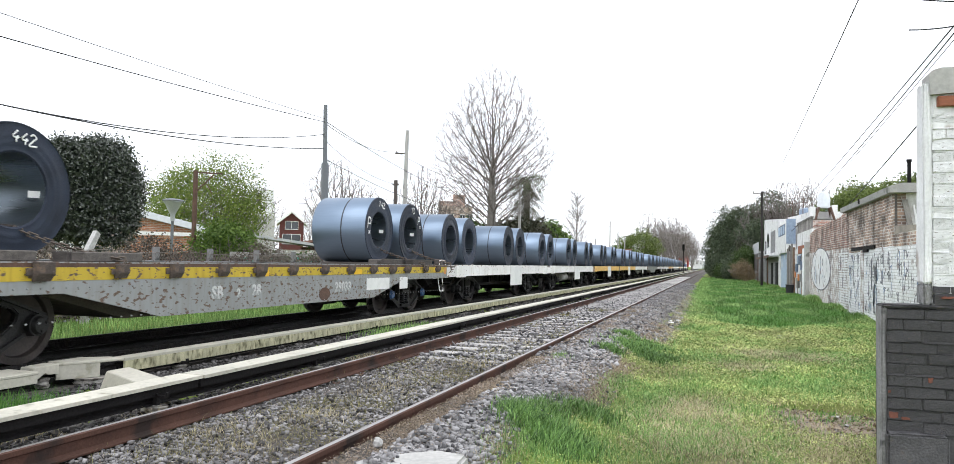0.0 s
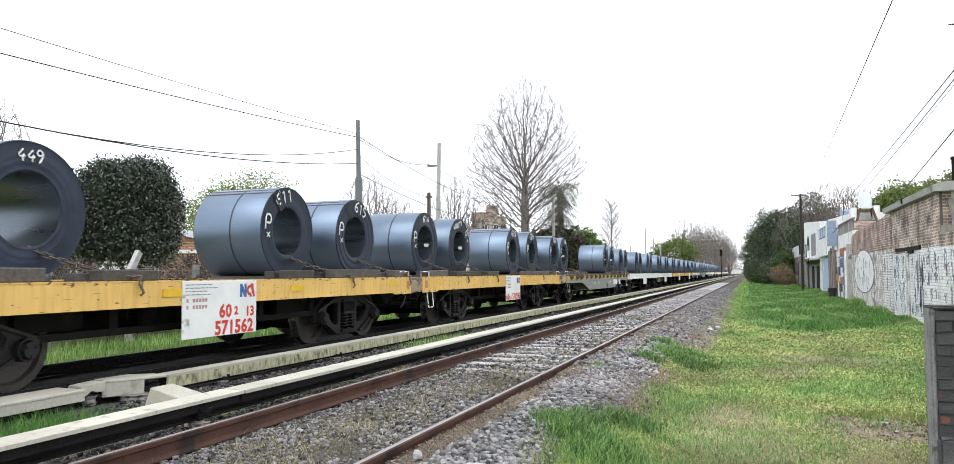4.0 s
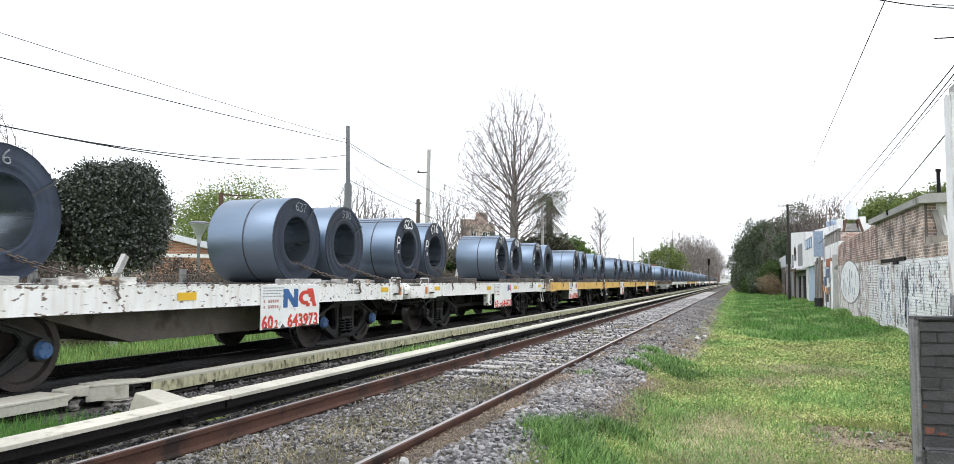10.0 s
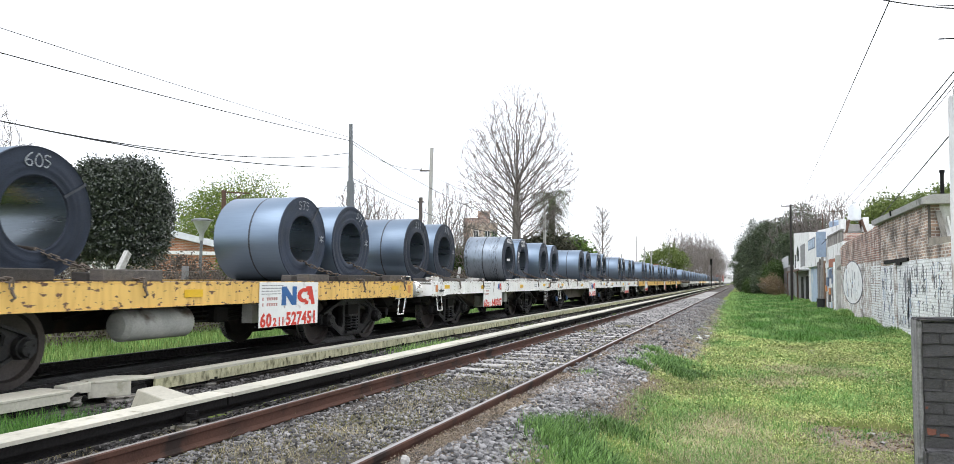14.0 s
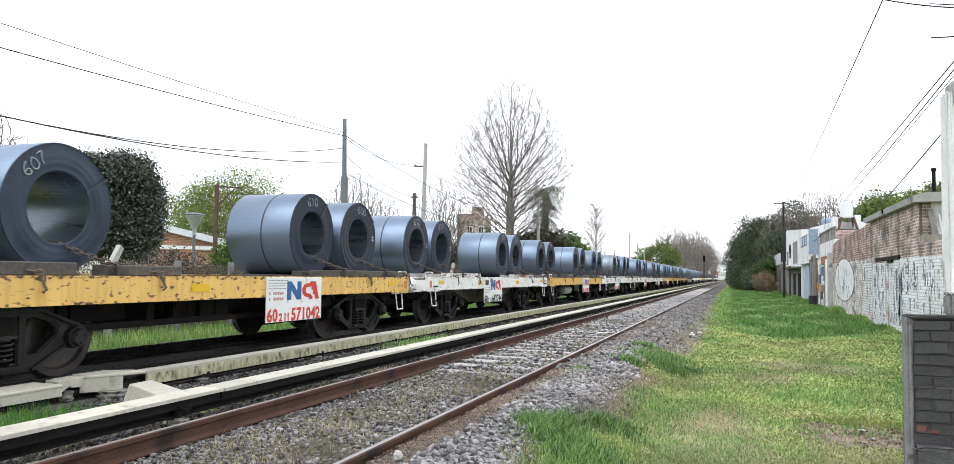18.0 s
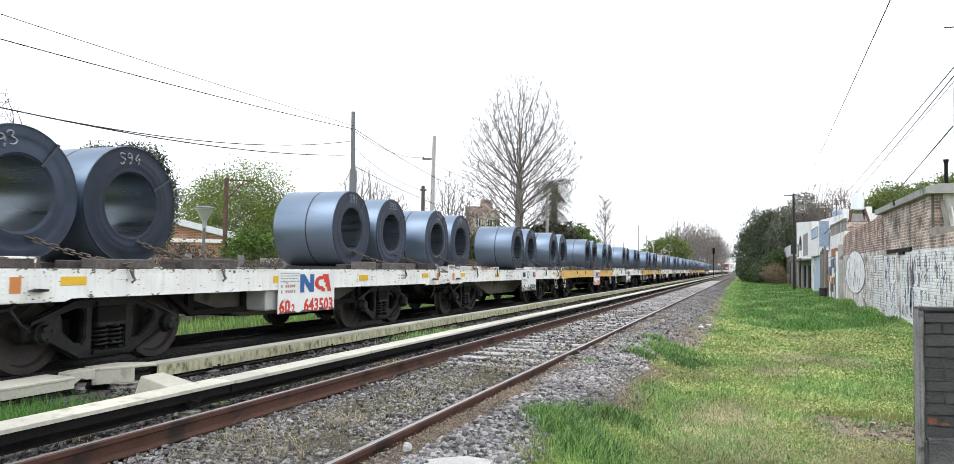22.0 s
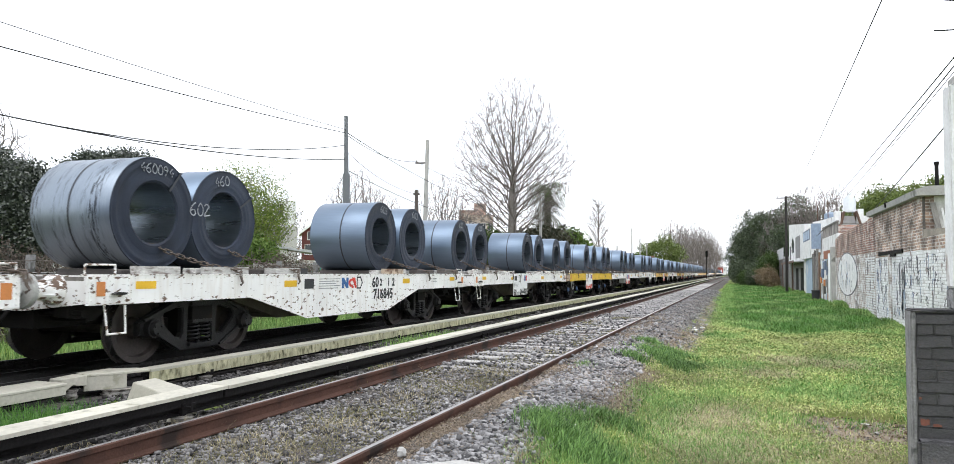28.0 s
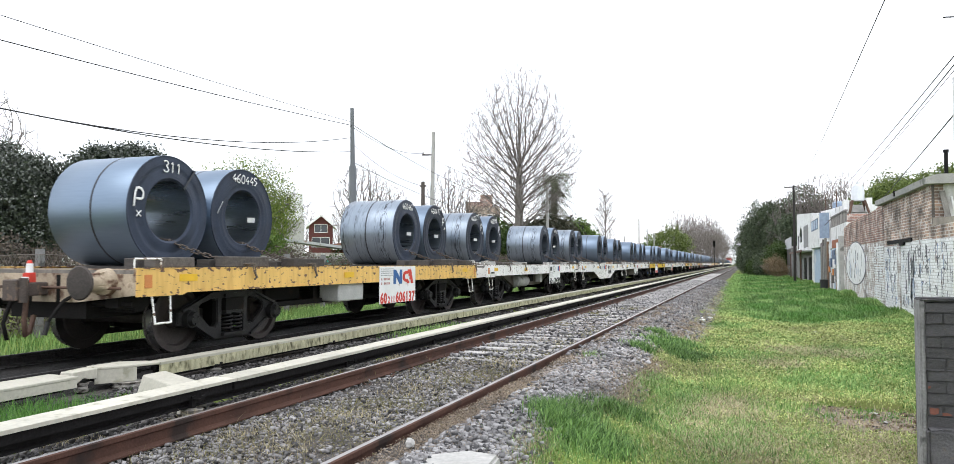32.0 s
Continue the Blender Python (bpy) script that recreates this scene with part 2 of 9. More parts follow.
# Bed colour is darkened for the shade in the gaps between the stones.
M["ballast"] = mat("ballast_bed", (0.085, 0.074, 0.066), 0.95, 0, 0.5, 2, 26, 1.0, depth=0.05, second=(0.11, 0.085, 0.06), amount=0.40, patch=1.6, sharp=0.2)
# Near-black colour puts the train's shade on its bed and rail sides.
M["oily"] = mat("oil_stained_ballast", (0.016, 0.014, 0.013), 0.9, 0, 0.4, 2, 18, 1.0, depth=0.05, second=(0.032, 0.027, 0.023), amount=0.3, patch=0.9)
M["dirt"] = mat("dry_soil", (0.27, 0.215, 0.155), 0.95, 0, 0.4, 4, 45, 0.9, depth=0.03, second=(0.17, 0.13, 0.09), amount=0.45, patch=7)
M["concrete"] = mat("old_concrete", (0.42, 0.41, 0.39), 0.9, 0, 0.2, 2, 30, 0.3, second=(0.2, 0.2, 0.18), amount=0.3, rnd=0.12)
M["grey_brick"] = mat("grey_painted_brick", (0.080, 0.077, 0.081), 0.8, 0, 0.30, 9, 60, 0.9, rnd=0.14, second=(0.12, 0.10, 0.09), amount=0.26, patch=10)
M["grey_mortar"] = mat("grey_painted_mortar", (0.072, 0.069, 0.072), 0.85, 0, 0.25, 9, 60, 0.5)
M["cement"] = mat("bare_cement", (0.25, 0.245, 0.245), 0.95, 0, 0.3, 6, 50, 0.5, second=(0.11, 0.11, 0.11), amount=0.35, patch=6)
M["white_brick"] = mat("whitewashed_brick", (0.72, 0.72, 0.72), 0.8, 0, 0.15, 5, 60, 0.35, rnd=0.08, second=(0.22, 0.19, 0.17), amount=0.27, patch=9)
M["red_brick"] = mat("bare_red_brick", (0.36, 0.13, 0.07), 0.85, 0, 0.2, 5, 60, 0.35, rnd=0.3)
M["flaked"] = mat("flaked_red_brick", (0.18, 0.068, 0.047), 0.9, 0, 0.3, 9, 60, 0.6, second=(0.12, 0.09, 0.085), amount=0.42, patch=14)
M["old_brick"] = mat("weathered_brick", (0.30, 0.20, 0.15), 0.9, 0, 0.25, 3, 40, 0.4, rnd=0.35, second=(0.34, 0.30, 0.25), amount=0.3)
M["mortar"] = mat("lime_mortar", (0.33, 0.29, 0.24), 0.95, 0, 0.25, 3, 40, 0.5)
M["whitewash"] = mat("peeling_whitewash", (0.80, 0.80, 0.80), 0.85, 0, 0.12, 3, 40, 0.3, second=(0.30, 0.22, 0.18), amount=0.25, patch=2.5)
M["bluewash"] = mat("pale_blue_plaster", (0.40, 0.50, 0.62), 0.8, 0, 0.12, 3, 40, 0.2, second=(0.60, 0.62, 0.64), amount=0.4, patch=0.8)
M["plaster"] = mat("stained_plaster", (0.80, 0.80, 0.79), 0.8, 0, 0.16, 2, 40, 0.3, second=(0.36, 0.34, 0.32), amount=0.45, patch=2.0, stretch=(1, 1, 0.5), sharp=0.16)
M["dark_paint"] = mat("graffiti_black", (0.13, 0.13, 0.15), 0.7, 0, 0.2, second=(0.45, 0.45, 0.46), amount=0.42, patch=5)
M["blue_paint"] = mat("faded_blue_spray", (0.30, 0.38, 0.52), 0.7, 0, 0.2, second=(0.6, 0.62, 0.66), amount=0.42, patch=5)
M["rust"] = mat("rusted_iron", (0.12, 0.07, 0.05), 0.85, 0.1, 0.3, 4, 40, 0.3)
M["fence_wire"] = mat("weathered_fence_wire", (0.20, 0.17, 0.15), 0.7, 0.2, 0.25)
M["zinc"] = mat("corrugated_zinc", (0.50, 0.51, 0.53), 0.5, 0.3, 0.15, 2, 30, 0.1, second=(0.30, 0.22, 0.17), amount=0.25)
M["roof_white"] = mat("pale_metal_roof", (0.72, 0.74, 0.77), 0.5, 0.1, 0.08)
M["roof_tile"] = mat("clay_roof_tile", (0.24, 0.13, 0.09), 0.85, 0, 0.25, 2, 20, 0.3)
M["chalet_red"] = mat("dark_red_boards", (0.105, 0.030, 0.026), 0.8, 0, 0.2, 2, 20, 0.3)
M["glass"] = mat("dark_window_glass", (0.03, 0.035, 0.04), 0.08, 0, 0.2, spec=0.8, bump=0)
M["wood_pole"] = mat("weathered_pole", (0.10, 0.085, 0.075), 0.9, 0, 0.25, 2, 30, 0.3, stretch=(4, 4, 0.6))
M["dark_pole"] = mat("tarred_pole", (0.035, 0.03, 0.028), 0.9, 0, 0.25, 2, 30, 0.3, stretch=(4, 4, 0.6))
M["steel_pole"] = mat("galvanised_pole", (0.17, 0.18, 0.19), 0.55, 0.3, 0.15, 1, 20, 0.05)
M["cable"] = mat("black_cable", (0.03, 0.03, 0.032), 0.7)
M["bark"] = mat("grey_bark", (0.23, 0.21, 0.19), 0.95, 0, 0.3, 2, 25, 0.5, depth=0.02)
M["twig"] = mat("bare_twigs", (0.17, 0.145, 0.135), 0.95, 0, 0.25)
M["litter"] = mat("white_plastic_litter", (0.8, 0.8, 0.8), 0.5, 0, 0.05)
M["loco_red"] = mat("locomotive_red", (0.45, 0.05, 0.03), 0.45, 0, 0.12)
M["loco_blue"] = mat("locomotive_blue", (0.03, 0.07, 0.22), 0.45, 0, 0.12)


def leafy(name, a, b, rough=0.6, trans=0.15, spec=0.3):
    """Leaves or blades: two greens by island, matt, a little light let through."""
    m = bpy.data.materials.new(name)
    m.use_nodes = True
    n, l = m.node_tree.nodes, m.node_tree.links
    p = n["Principled BSDF"]
    p.inputs["Roughness"].default_value = rough
    p.inputs["Specular IOR Level"].default_value = spec
    g = n.new("ShaderNodeNewGeometry")
    mx = n.new("ShaderNodeMix")
    mx.data_type = "RGBA"
    mx.inputs["A"].default_value, mx.inputs["B"].default_value = (*a, 1), (*b, 1)
    l.new(g.outputs["Random Per Island"], mx.inputs["Factor"])
    co = n.new("ShaderNodeTexCoord")
    nz = n.new("ShaderNodeTexNoise")
    nz.inputs["Scale"].default_value = 0.9
    nz.inputs["Detail"].default_value = 5
    l.new(co.outputs["Object"], nz.inputs["Vector"])
    r = n.new("ShaderNodeMapRange")
    r.inputs["From Min"].default_value, r.inputs["From Max"].default_value = 0.3, 0.7
    r.inputs["To Min"].default_value, r.inputs["To Max"].default_value = 0.7, 1.3
    l.new(nz.outputs["Fac"], r.inputs["Value"])
    sc = n.new("ShaderNodeVectorMath")
    sc.operation = "SCALE"
    l.new(mx.outputs["Result"], sc.inputs[0])
    l.new(r.outputs[0], sc.inputs["Scale"])
    l.new(sc.outputs[0], p.inputs["Base Color"])
    t = n.new("ShaderNodeBsdfTranslucent")
    l.new(sc.outputs[0], t.inputs["Color"])
    ms = n.new("ShaderNodeMixShader")
    ms.inputs[0].default_value = trans
    l.new(p.outputs[0], ms.inputs[1])
    l.new(t.outputs[0], ms.inputs[2])
    l.new(ms.outputs[0], n["Material Output"].inputs["Surface"])
    return m


M["grass"] = leafy("short_grass", (0.105, 0.17, 0.033), (0.67, 0.70, 0.29), 0.7, 0.3)
M["grass_lush"] = leafy("lush_grass", (0.075, 0.19, 0.04), (0.40, 0.56, 0.20), 0.65, 0.25)
M["grass_ditch"] = leafy("ditch_grass", (0.036, 0.098, 0.024), (0.23, 0.385, 0.105), 0.65, 0.22)
M["tuft"] = leafy("rank_green_tufts", (0.022, 0.07, 0.018), (0.26, 0.43, 0.125), 0.6, 0.22)
M["grass_dry"] = leafy("dry_grass", (0.24, 0.20, 0.11), (0.64, 0.56, 0.37), 0.85, 0.2)
M["clover"] = leafy("low_green_weeds", (0.05, 0.16, 0.03), (0.17, 0.33, 0.075), 0.65, 0.2)
M["weed_dull"] = leafy("dull_weeds", (0.15, 0.15, 0.055), (0.36, 0.32, 0.16), 0.8, 0.2)
M["moss"] = leafy("olive_moss", (0.10, 0.098, 0.045), (0.27, 0.245, 0.115), 0.9, 0.1)
M["brown_straw"] = leafy("brown_straw", (0.17, 0.13, 0.09), (0.40, 0.32, 0.24), 0.9, 0.1)
M["ditch_leaf"] = leafy("rank_ditch_leaves", (0.040, 0.11, 0.028), (0.25, 0.41, 0.12), 0.6, 0.22)
M["grass_dark"] = leafy("dark_weeds", (0.045, 0.11, 0.02), (0.09, 0.18, 0.035), 0.6, 0.15)
# The paler of these two greens stands in for glints on the leaves.
M["leaf_dark"] = leafy("magnolia_leaves", (0.010, 0.019, 0.010), (0.10, 0.118, 0.082), 0.30, 0.05, 0.8)
M["leaf_spring"] = leafy("spring_leaves", (0.09, 0.15, 0.025), (0.24, 0.29, 0.07), 0.6, 0.3)
M["leaf_mid"] = leafy("evergreen_leaves", (0.035, 0.065, 0.015), (0.075, 0.115, 0.03), 0.55, 0.15)
M["leaf_deep"] = leafy("dusty_dark_leaves", (0.034, 0.050, 0.028), (0.12, 0.15, 0.085), 0.55, 0.12)
M["leaf_roof"] = leafy("olive_green_leaves", (0.07, 0.10, 0.025), (0.20, 0.25, 0.07), 0.6, 0.2)
M["leaf_lime"] = leafy("lime_shrub_leaves", (0.05, 0.10, 0.02), (0.17, 0.25, 0.055), 0.6, 0.25)
M["leaf_dry"] = leafy("dry_hedge_leaves", (0.06, 0.05, 0.042), (0.19, 0.155, 0.125), 0.9, 0.15)
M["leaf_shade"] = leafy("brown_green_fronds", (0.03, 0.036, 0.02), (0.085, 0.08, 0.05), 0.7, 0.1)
M["leaf_tan"] = leafy("dead_cane_leaves", (0.20, 0.14, 0.085), (0.33, 0.26, 0.17), 0.9, 0.2)
# Far twigs are paled, with the distance haze put into their colour.
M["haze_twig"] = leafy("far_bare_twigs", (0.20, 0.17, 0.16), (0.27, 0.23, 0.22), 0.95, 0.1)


def ground_mat():
    """Meadow: lush, yellowish and bare patches by noise, fine blades as relief."""
    m = mat("meadow_ground", (0.165, 0.22, 0.05), 0.95, 0, 0.35, 0.7, 22, 1.0, second=(0.25, 0.23, 0.10), amount=0.38, depth=0.06, patch=0.55,
            sharp=0.3, spec=0.15)
    return m


M["ground"] = ground_mat()


# ---------------------------------------------------------------- mesh helpers
def box(bm, x0, x1, y0, y1, z0, z1, m=None):
    vs = [bm.verts.new((x, y, z)) for x in (x0, x1) for y in (y0, y1) for z in (z0, z1)]
    if m is not None:
        for v in vs:
            v.co = m @ v.co
    for f in ((0, 1, 3, 2), (4, 6, 7, 5), (0, 4, 5, 1), (2, 3, 7, 6), (0, 2, 6, 4), (1, 5, 7, 3)):
        bm.faces.new([vs[i] for i in f])
    return vs


def tube(bm, p, q, r0, r1=None, n=12, caps=True):
    """A round bar from p to q, with sharp rims."""
    r1 = r0 if r1 is None else r1
    p, q = Vector(p), Vector(q)
    d = (q - p).normalized()
    a = d.orthogonal().normalized()
    b = d.cross(a)
    ring = []
    for c, r in ((p, r0), (q, r1)):
        ring.append([bm.verts.new(c + (a * math.cos(k * math.tau / n) + b * math.sin(k * math.tau / n)) * r) for k in range(n)])
    for k in range(n):
        f = bm.faces.new((ring[0][k], ring[0][(k + 1) % n], ring[1][(k + 1) % n], ring[1][k]))
        f.smooth = True
    if caps:
        bm.faces.new(ring[0][::-1])
        bm.faces.new(ring[1])
        for rg in ring:
            for k in range(n):
                e = bm.edges.get((rg[k], rg[(k + 1) % n]))
                e.smooth = False


def polytube(bm, pts, r, n=5):
    """One connected bent bar through a row of points."""
    pts = [Vector(p) for p in pts]
    rings = []
    for i, p in enumerate(pts):
        d = (pts[min(i + 1, len(pts) - 1)] - pts[max(i - 1, 0)]).normalized()
        a = d.cross(Vector((0.3, 0.2, 1))).normalized()
        b = d.cross(a)
        rings.append([bm.verts.new(p + (a * math.cos(k * math.tau / n) + b * math.sin(k * math.tau / n)) * r) for k in range(n)])
    for u, v in zip(rings, rings[1:]):
        for k in range(n):
            bm.faces.new((u[k], u[(k + 1) % n], v[(k + 1) % n], v[k])).smooth = True
    bm.faces.new(rings[0][::-1])
    bm.faces.new(rings[-1])


def prism(bm, outline, axis, a0, a1):
    """A flat outline of (u, v) pushed along an axis: x -> (a, u, v), y -> (u, a, v), z -> (u, v, a)."""
    def at(u, v, a):
        return {"x": (a, u, v), "y": (u, a, v), "z": (u, v, a)}[axis]
    lo = [bm.verts.new(at(u, v, a0)) for u, v in outline]
    hi = [bm.verts.new(at(u, v, a1)) for u, v in outline]
    n = len(outline)
    bm.faces.new(lo)
    bm.faces.new(hi[::-1])
    for k in range(n):
        bm.faces.new((lo[k], hi[k], hi[(k + 1) % n], lo[(k + 1) % n]))


def lathe(bm, profile, n=48, axis="x", sharp=0.5):
    """Turns a profile of (along, radius) round an axis. Joins turned by more than sharp radians stay crisp."""
    rings = []
    for a, r in profile:
        rg = []
        for k in range(n):
            c, s = math.cos(k * math.tau / n) * r, math.sin(k * math.tau / n) * r
            rg.append(bm.verts.new({"x": (a, c, s), "y": (c, a, s), "z": (c, s, a)}[axis]))
        rings.append(rg)
    m = len(profile)
    for i in range(m - 1):
        for k in range(n):
            f = bm.faces.new((rings[i][k], rings[i][(k + 1) % n], rings[i + 1][(k + 1) % n], rings[i + 1][k]))
            f.smooth = True
    for i in range(m):
        if 0 < i < m - 1:
            p, q, r = (Vector(profile[j]) for j in (i - 1, i, i + 1))
            if (q - p).length and (r - q).length and (q - p).angle(r - q) < sharp:
                continue
        for k in range(n):
            e = bm.edges.get((rings[i][k], rings[i][(k + 1) % n]))
            if e:
                e.smooth = False
    return rings


def mesh(name, bm, material):
    """A bmesh as mesh data, outward faces, one material or several."""
    bmesh.ops.recalc_face_normals(bm, faces=bm.faces)
    me = bpy.data.meshes.new(name)
    bm.to_mesh(me)
    bm.free()
    for x in material if isinstance(material, (list, tuple)) else [material]:
        me.materials.append(M[x])
    return me


def part(name, bm, material, parent=None, label="", at=None):
    """ONE mesh object, linked under a thing or a part."""
    me = mesh(name, bm, material) if isinstance(bm, bmesh.types.BMesh) else bm
    ob = new(name, me)
    if parent:
        ob.parent = parent
    if at is not None:
        ob.matrix_basis = at
    if label:
        tagged(ob, label)
    return ob


def thing(name, label, category, at=None, group="", kind=""):
    ob = new(name)
    ob.empty_display_size = 0.2
    if at is not None:
        ob.matrix_basis = at
    return tagged(ob, label, category, group, kind)


def soup(name, verts, faces, material, parent=None, smooth=False, at=None):
    """A mesh object straight from arrays of corners and faces of one size."""
    verts, faces = np.asarray(verts, np.float32), np.asarray(faces, np.int32)
    me = bpy.data.meshes.new(name)
    k = faces.shape[1]
    me.vertices.add(len(verts))
    me.vertices.foreach_set("co", verts.ravel())
    me.loops.add(faces.size)
    me.loops.foreach_set("vertex_index", faces.ravel())
    me.polygons.add(len(faces))
    me.polygons.foreach_set("loop_start", np.arange(0, faces.size, k, dtype=np.int32))
    if smooth:
        me.polygons.foreach_set("use_smooth", np.ones(len(faces), bool))
    me.update(calc_edges=True)
    for x in material if isinstance(material, (list, tuple)) else [material]:
        me.materials.append(M[x])
    ob = new(name, me)
    if parent:
        ob.parent = parent
    if at is not None:
        ob.matrix_basis = at
    return ob


LETTERS = {}


def letters(text, size, depth=0.004, bold=0.0):
    """Mesh data of a word in the built-in font, standing in the x-z plane, centred."""
    key = (text, size, depth, bold)
    if key not in LETTERS:
        cu = bpy.data.curves.new("letters", "FONT")
        cu.body, cu.size, cu.extrude = text, size, depth / 2
        cu.shear = 0.18 if not bold else 0.0
        cu.offset, cu.space_character = size * bold, 1.0 + bold * 2
        cu.align_x, cu.align_y, cu.resolution_u = "CENTER", "CENTER", 2
        ob = bpy.data.objects.new("letters", cu)
        LETTERS[key] = bpy.data.meshes.new_from_object(ob)
        bpy.data.objects.remove(ob)
    return LETTERS[key]


def lettering(name, text, size, material, parent, at, label=""):
    """Writing as one part for each figure."""
    bold = 0.035 if name == "number" else 0.0

    def width(word):
        xs = [v.co.x for v in letters(word, size, 0.004, bold).vertices]
        return max(xs) - min(xs)

    step = width("00") - width("0")
    for i, ch in enumerate(text):
        if ch == " ":
            continue
        key = ("figure", ch, size, bold, material)
        if key not in LETTERS:
            me = letters(ch, size, 0.004, bold).copy()
            me.materials.clear()
            me.materials.append(M[material])
            LETTERS[key] = me
        part(name, LETTERS[key], None, parent, label, at @ Matrix.Translation(((i - (len(text) - 1) / 2) * step, 0, 0)))


FACE_X = pose(0, 0, 0, 90, 0, 90)  # letters that read from the +x side, running along +y

# ---------------------------------------------------------------- ground
RAIL_R, RAIL_L = -2.412, -4.158        # near track
TR = -8.12                             # middle of the train's track
TR_R, TR_L = TR + 0.873, TR - 0.873


def smoothstep(a, b, v):
    t = np.clip((v - a) / (b - a), 0, 1)
    return t * t * (3 - 2 * t)


def lip_y(x):
    """Where the mown grass breaks off into the ditch."""
    return np.interp(x, [0.0, 0.3, 1.0, 1.6, 2.4, 3.4, 4.5], [23.0, 22.1, 21.3, 21.2, 22.2, 23.8, 26.1])


def edge_x(y):
    """Where the ballast ends and the grass begins."""
    return np.interp(y, [4, 6, 6.6, 7.7, 9.4, 10.7, 12, 14.4, 15.2, 20, 27, 42, 76], [-1.45, -1.58, -1.62, -1.27, -1.22, -1.26, -1.45, -1.55, -0.95, -0.90, -0.90, -1.05, -1.10])


def shoulder_z(x, y):
    """Top of the shoulder's stones or of the meadow, whichever is higher."""
    return np.maximum(ground_z(x, y), np.interp(x, [-1.95, -1.55, -1.25, -0.80], [-0.075, -0.13, -0.25, -0.345]))


def ground_z(x, y):
    """Height of the open ground: track bed, shoulder, meadow, ditch by the walls, strip behind the train."""
    x, y = np.asarray(x, float), np.asarray(y, float)
    z = np.full(np.broadcast(x, y).shape, -0.20)
    z = z - 0.24 * smoothstep(-1.5, -0.35, x)                                     # shoulder falls to the meadow
    ditch = smoothstep(lip_y(x), lip_y(x) + 1.0, y) * smoothstep(0.0, 0.7, x) * (1 - smoothstep(1.6, 4.5, x)) * (1 - smoothstep(60, 90, y))
    z = z - 0.88 * ditch
    z = z + 0.17 * smoothstep(22.5, 26, y) * np.sin(x * 2.6 + 1.1 * np.sin(y * 0.31)) * np.sin(y * 0.83 + x) * smoothstep(0.8, 1.6, x)
    z = z + 0.10 * smoothstep(21, 30, y) * smoothstep(-1.0, 0.0, x) * (1 - smoothstep(0.2, 0.9, x))
    z = z + 0.05 * np.sin(x * 1.3 + y * 0.4) * np.sin(y * 0.7) * smoothstep(-0.6, 0.4, x)
    z = z + 0.15 * smoothstep(3.2, 4.4, x) * smoothstep(18, 25, y)
    z = z - 0.10 * smoothstep(-9.6, -10.6, x) + 0.25 * smoothstep(-13, -17, x)
    return z


def build_ground():
    xs = np.concatenate([[-900, -300, -120, -60, -40], np.arange(-30, -12, 2.0), np.arange(-12, -1.6, 0.8), np.arange(-1.6, 6.4, 0.2),
                         np.arange(6.5, 14, 1.5), [20, 40, 90, 300, 900]])
    ys = np.concatenate([[-300, -90, -30, -12], np.arange(-6, 2, 2.0), np.arange(2, 40, 0.3), np.arange(40, 100, 2.0),
                         np.arange(100, 260, 10.0), [300, 400, 600, 1000, 2000]])
    X, Y = np.meshgrid(xs, ys)
    v = np.stack([X, Y, ground_z(X, Y)], -1).reshape(-1, 3)
    w = len(xs)
    i, j = np.meshgrid(np.arange(len(ys) - 1), np.arange(w - 1), indexing="ij")
    a = (i * w + j).ravel()
    g = soup("ground", v, np.stack([a, a + 1, a + w + 1, a + w], 1), "ground", smooth=True)
    tagged(g, "uneven green meadow with yellowish and trodden patches", "ground", kind="structure")


build_ground()


def build_bed():
    """Ballast bed under both tracks: one sheet with a shoulder, a little above the ground."""
    xs = np.array([-11.2, -10.6, -9.7, -8.1, -6.62, -5.9, -5.2, -4.7, -3.3, -2.44, -2.34, -1.95, -1.55, -1.25, -1.0])
    zs = np.array([-0.36, -0.25, -0.17, -0.17, -0.18, -0.22, -0.22, -0.18, -0.165, -0.165, -0.075, -0.075, -0.13, -0.27, -0.40])
    ys = np.concatenate([[-60, -20, -6], np.arange(0, 60, 1.0), np.arange(60, 200, 10), [260, 400, 700]])
    rnd = np.random.default_rng(3)
    X, Y = np.meshgrid(xs, ys)
    Z = np.broadcast_to(zs, X.shape) + rnd.normal(0, 0.008, X.shape)
    edge = np.zeros_like(X)
    edge[:, -2:] = (0.16 * np.sin(Y * 0.9) + 0.12 * np.sin(Y * 2.3 + 1))[:, -2:]
    v = np.stack([X + edge, Y, Z], -1).reshape(-1, 3)
    w = len(xs)
    i, j = np.meshgrid(np.arange(len(ys) - 1), np.arange(w - 1), indexing="ij")
    a = (i * w + j).ravel()
    f = np.stack([a, a + 1, a + w + 1, a + w], 1)
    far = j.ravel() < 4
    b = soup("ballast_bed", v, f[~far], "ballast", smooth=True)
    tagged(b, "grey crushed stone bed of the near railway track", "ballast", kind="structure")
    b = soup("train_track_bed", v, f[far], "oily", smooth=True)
    tagged(b, "stone bed under the train, blackened for its shade", "ballast", kind="structure")


build_bed()

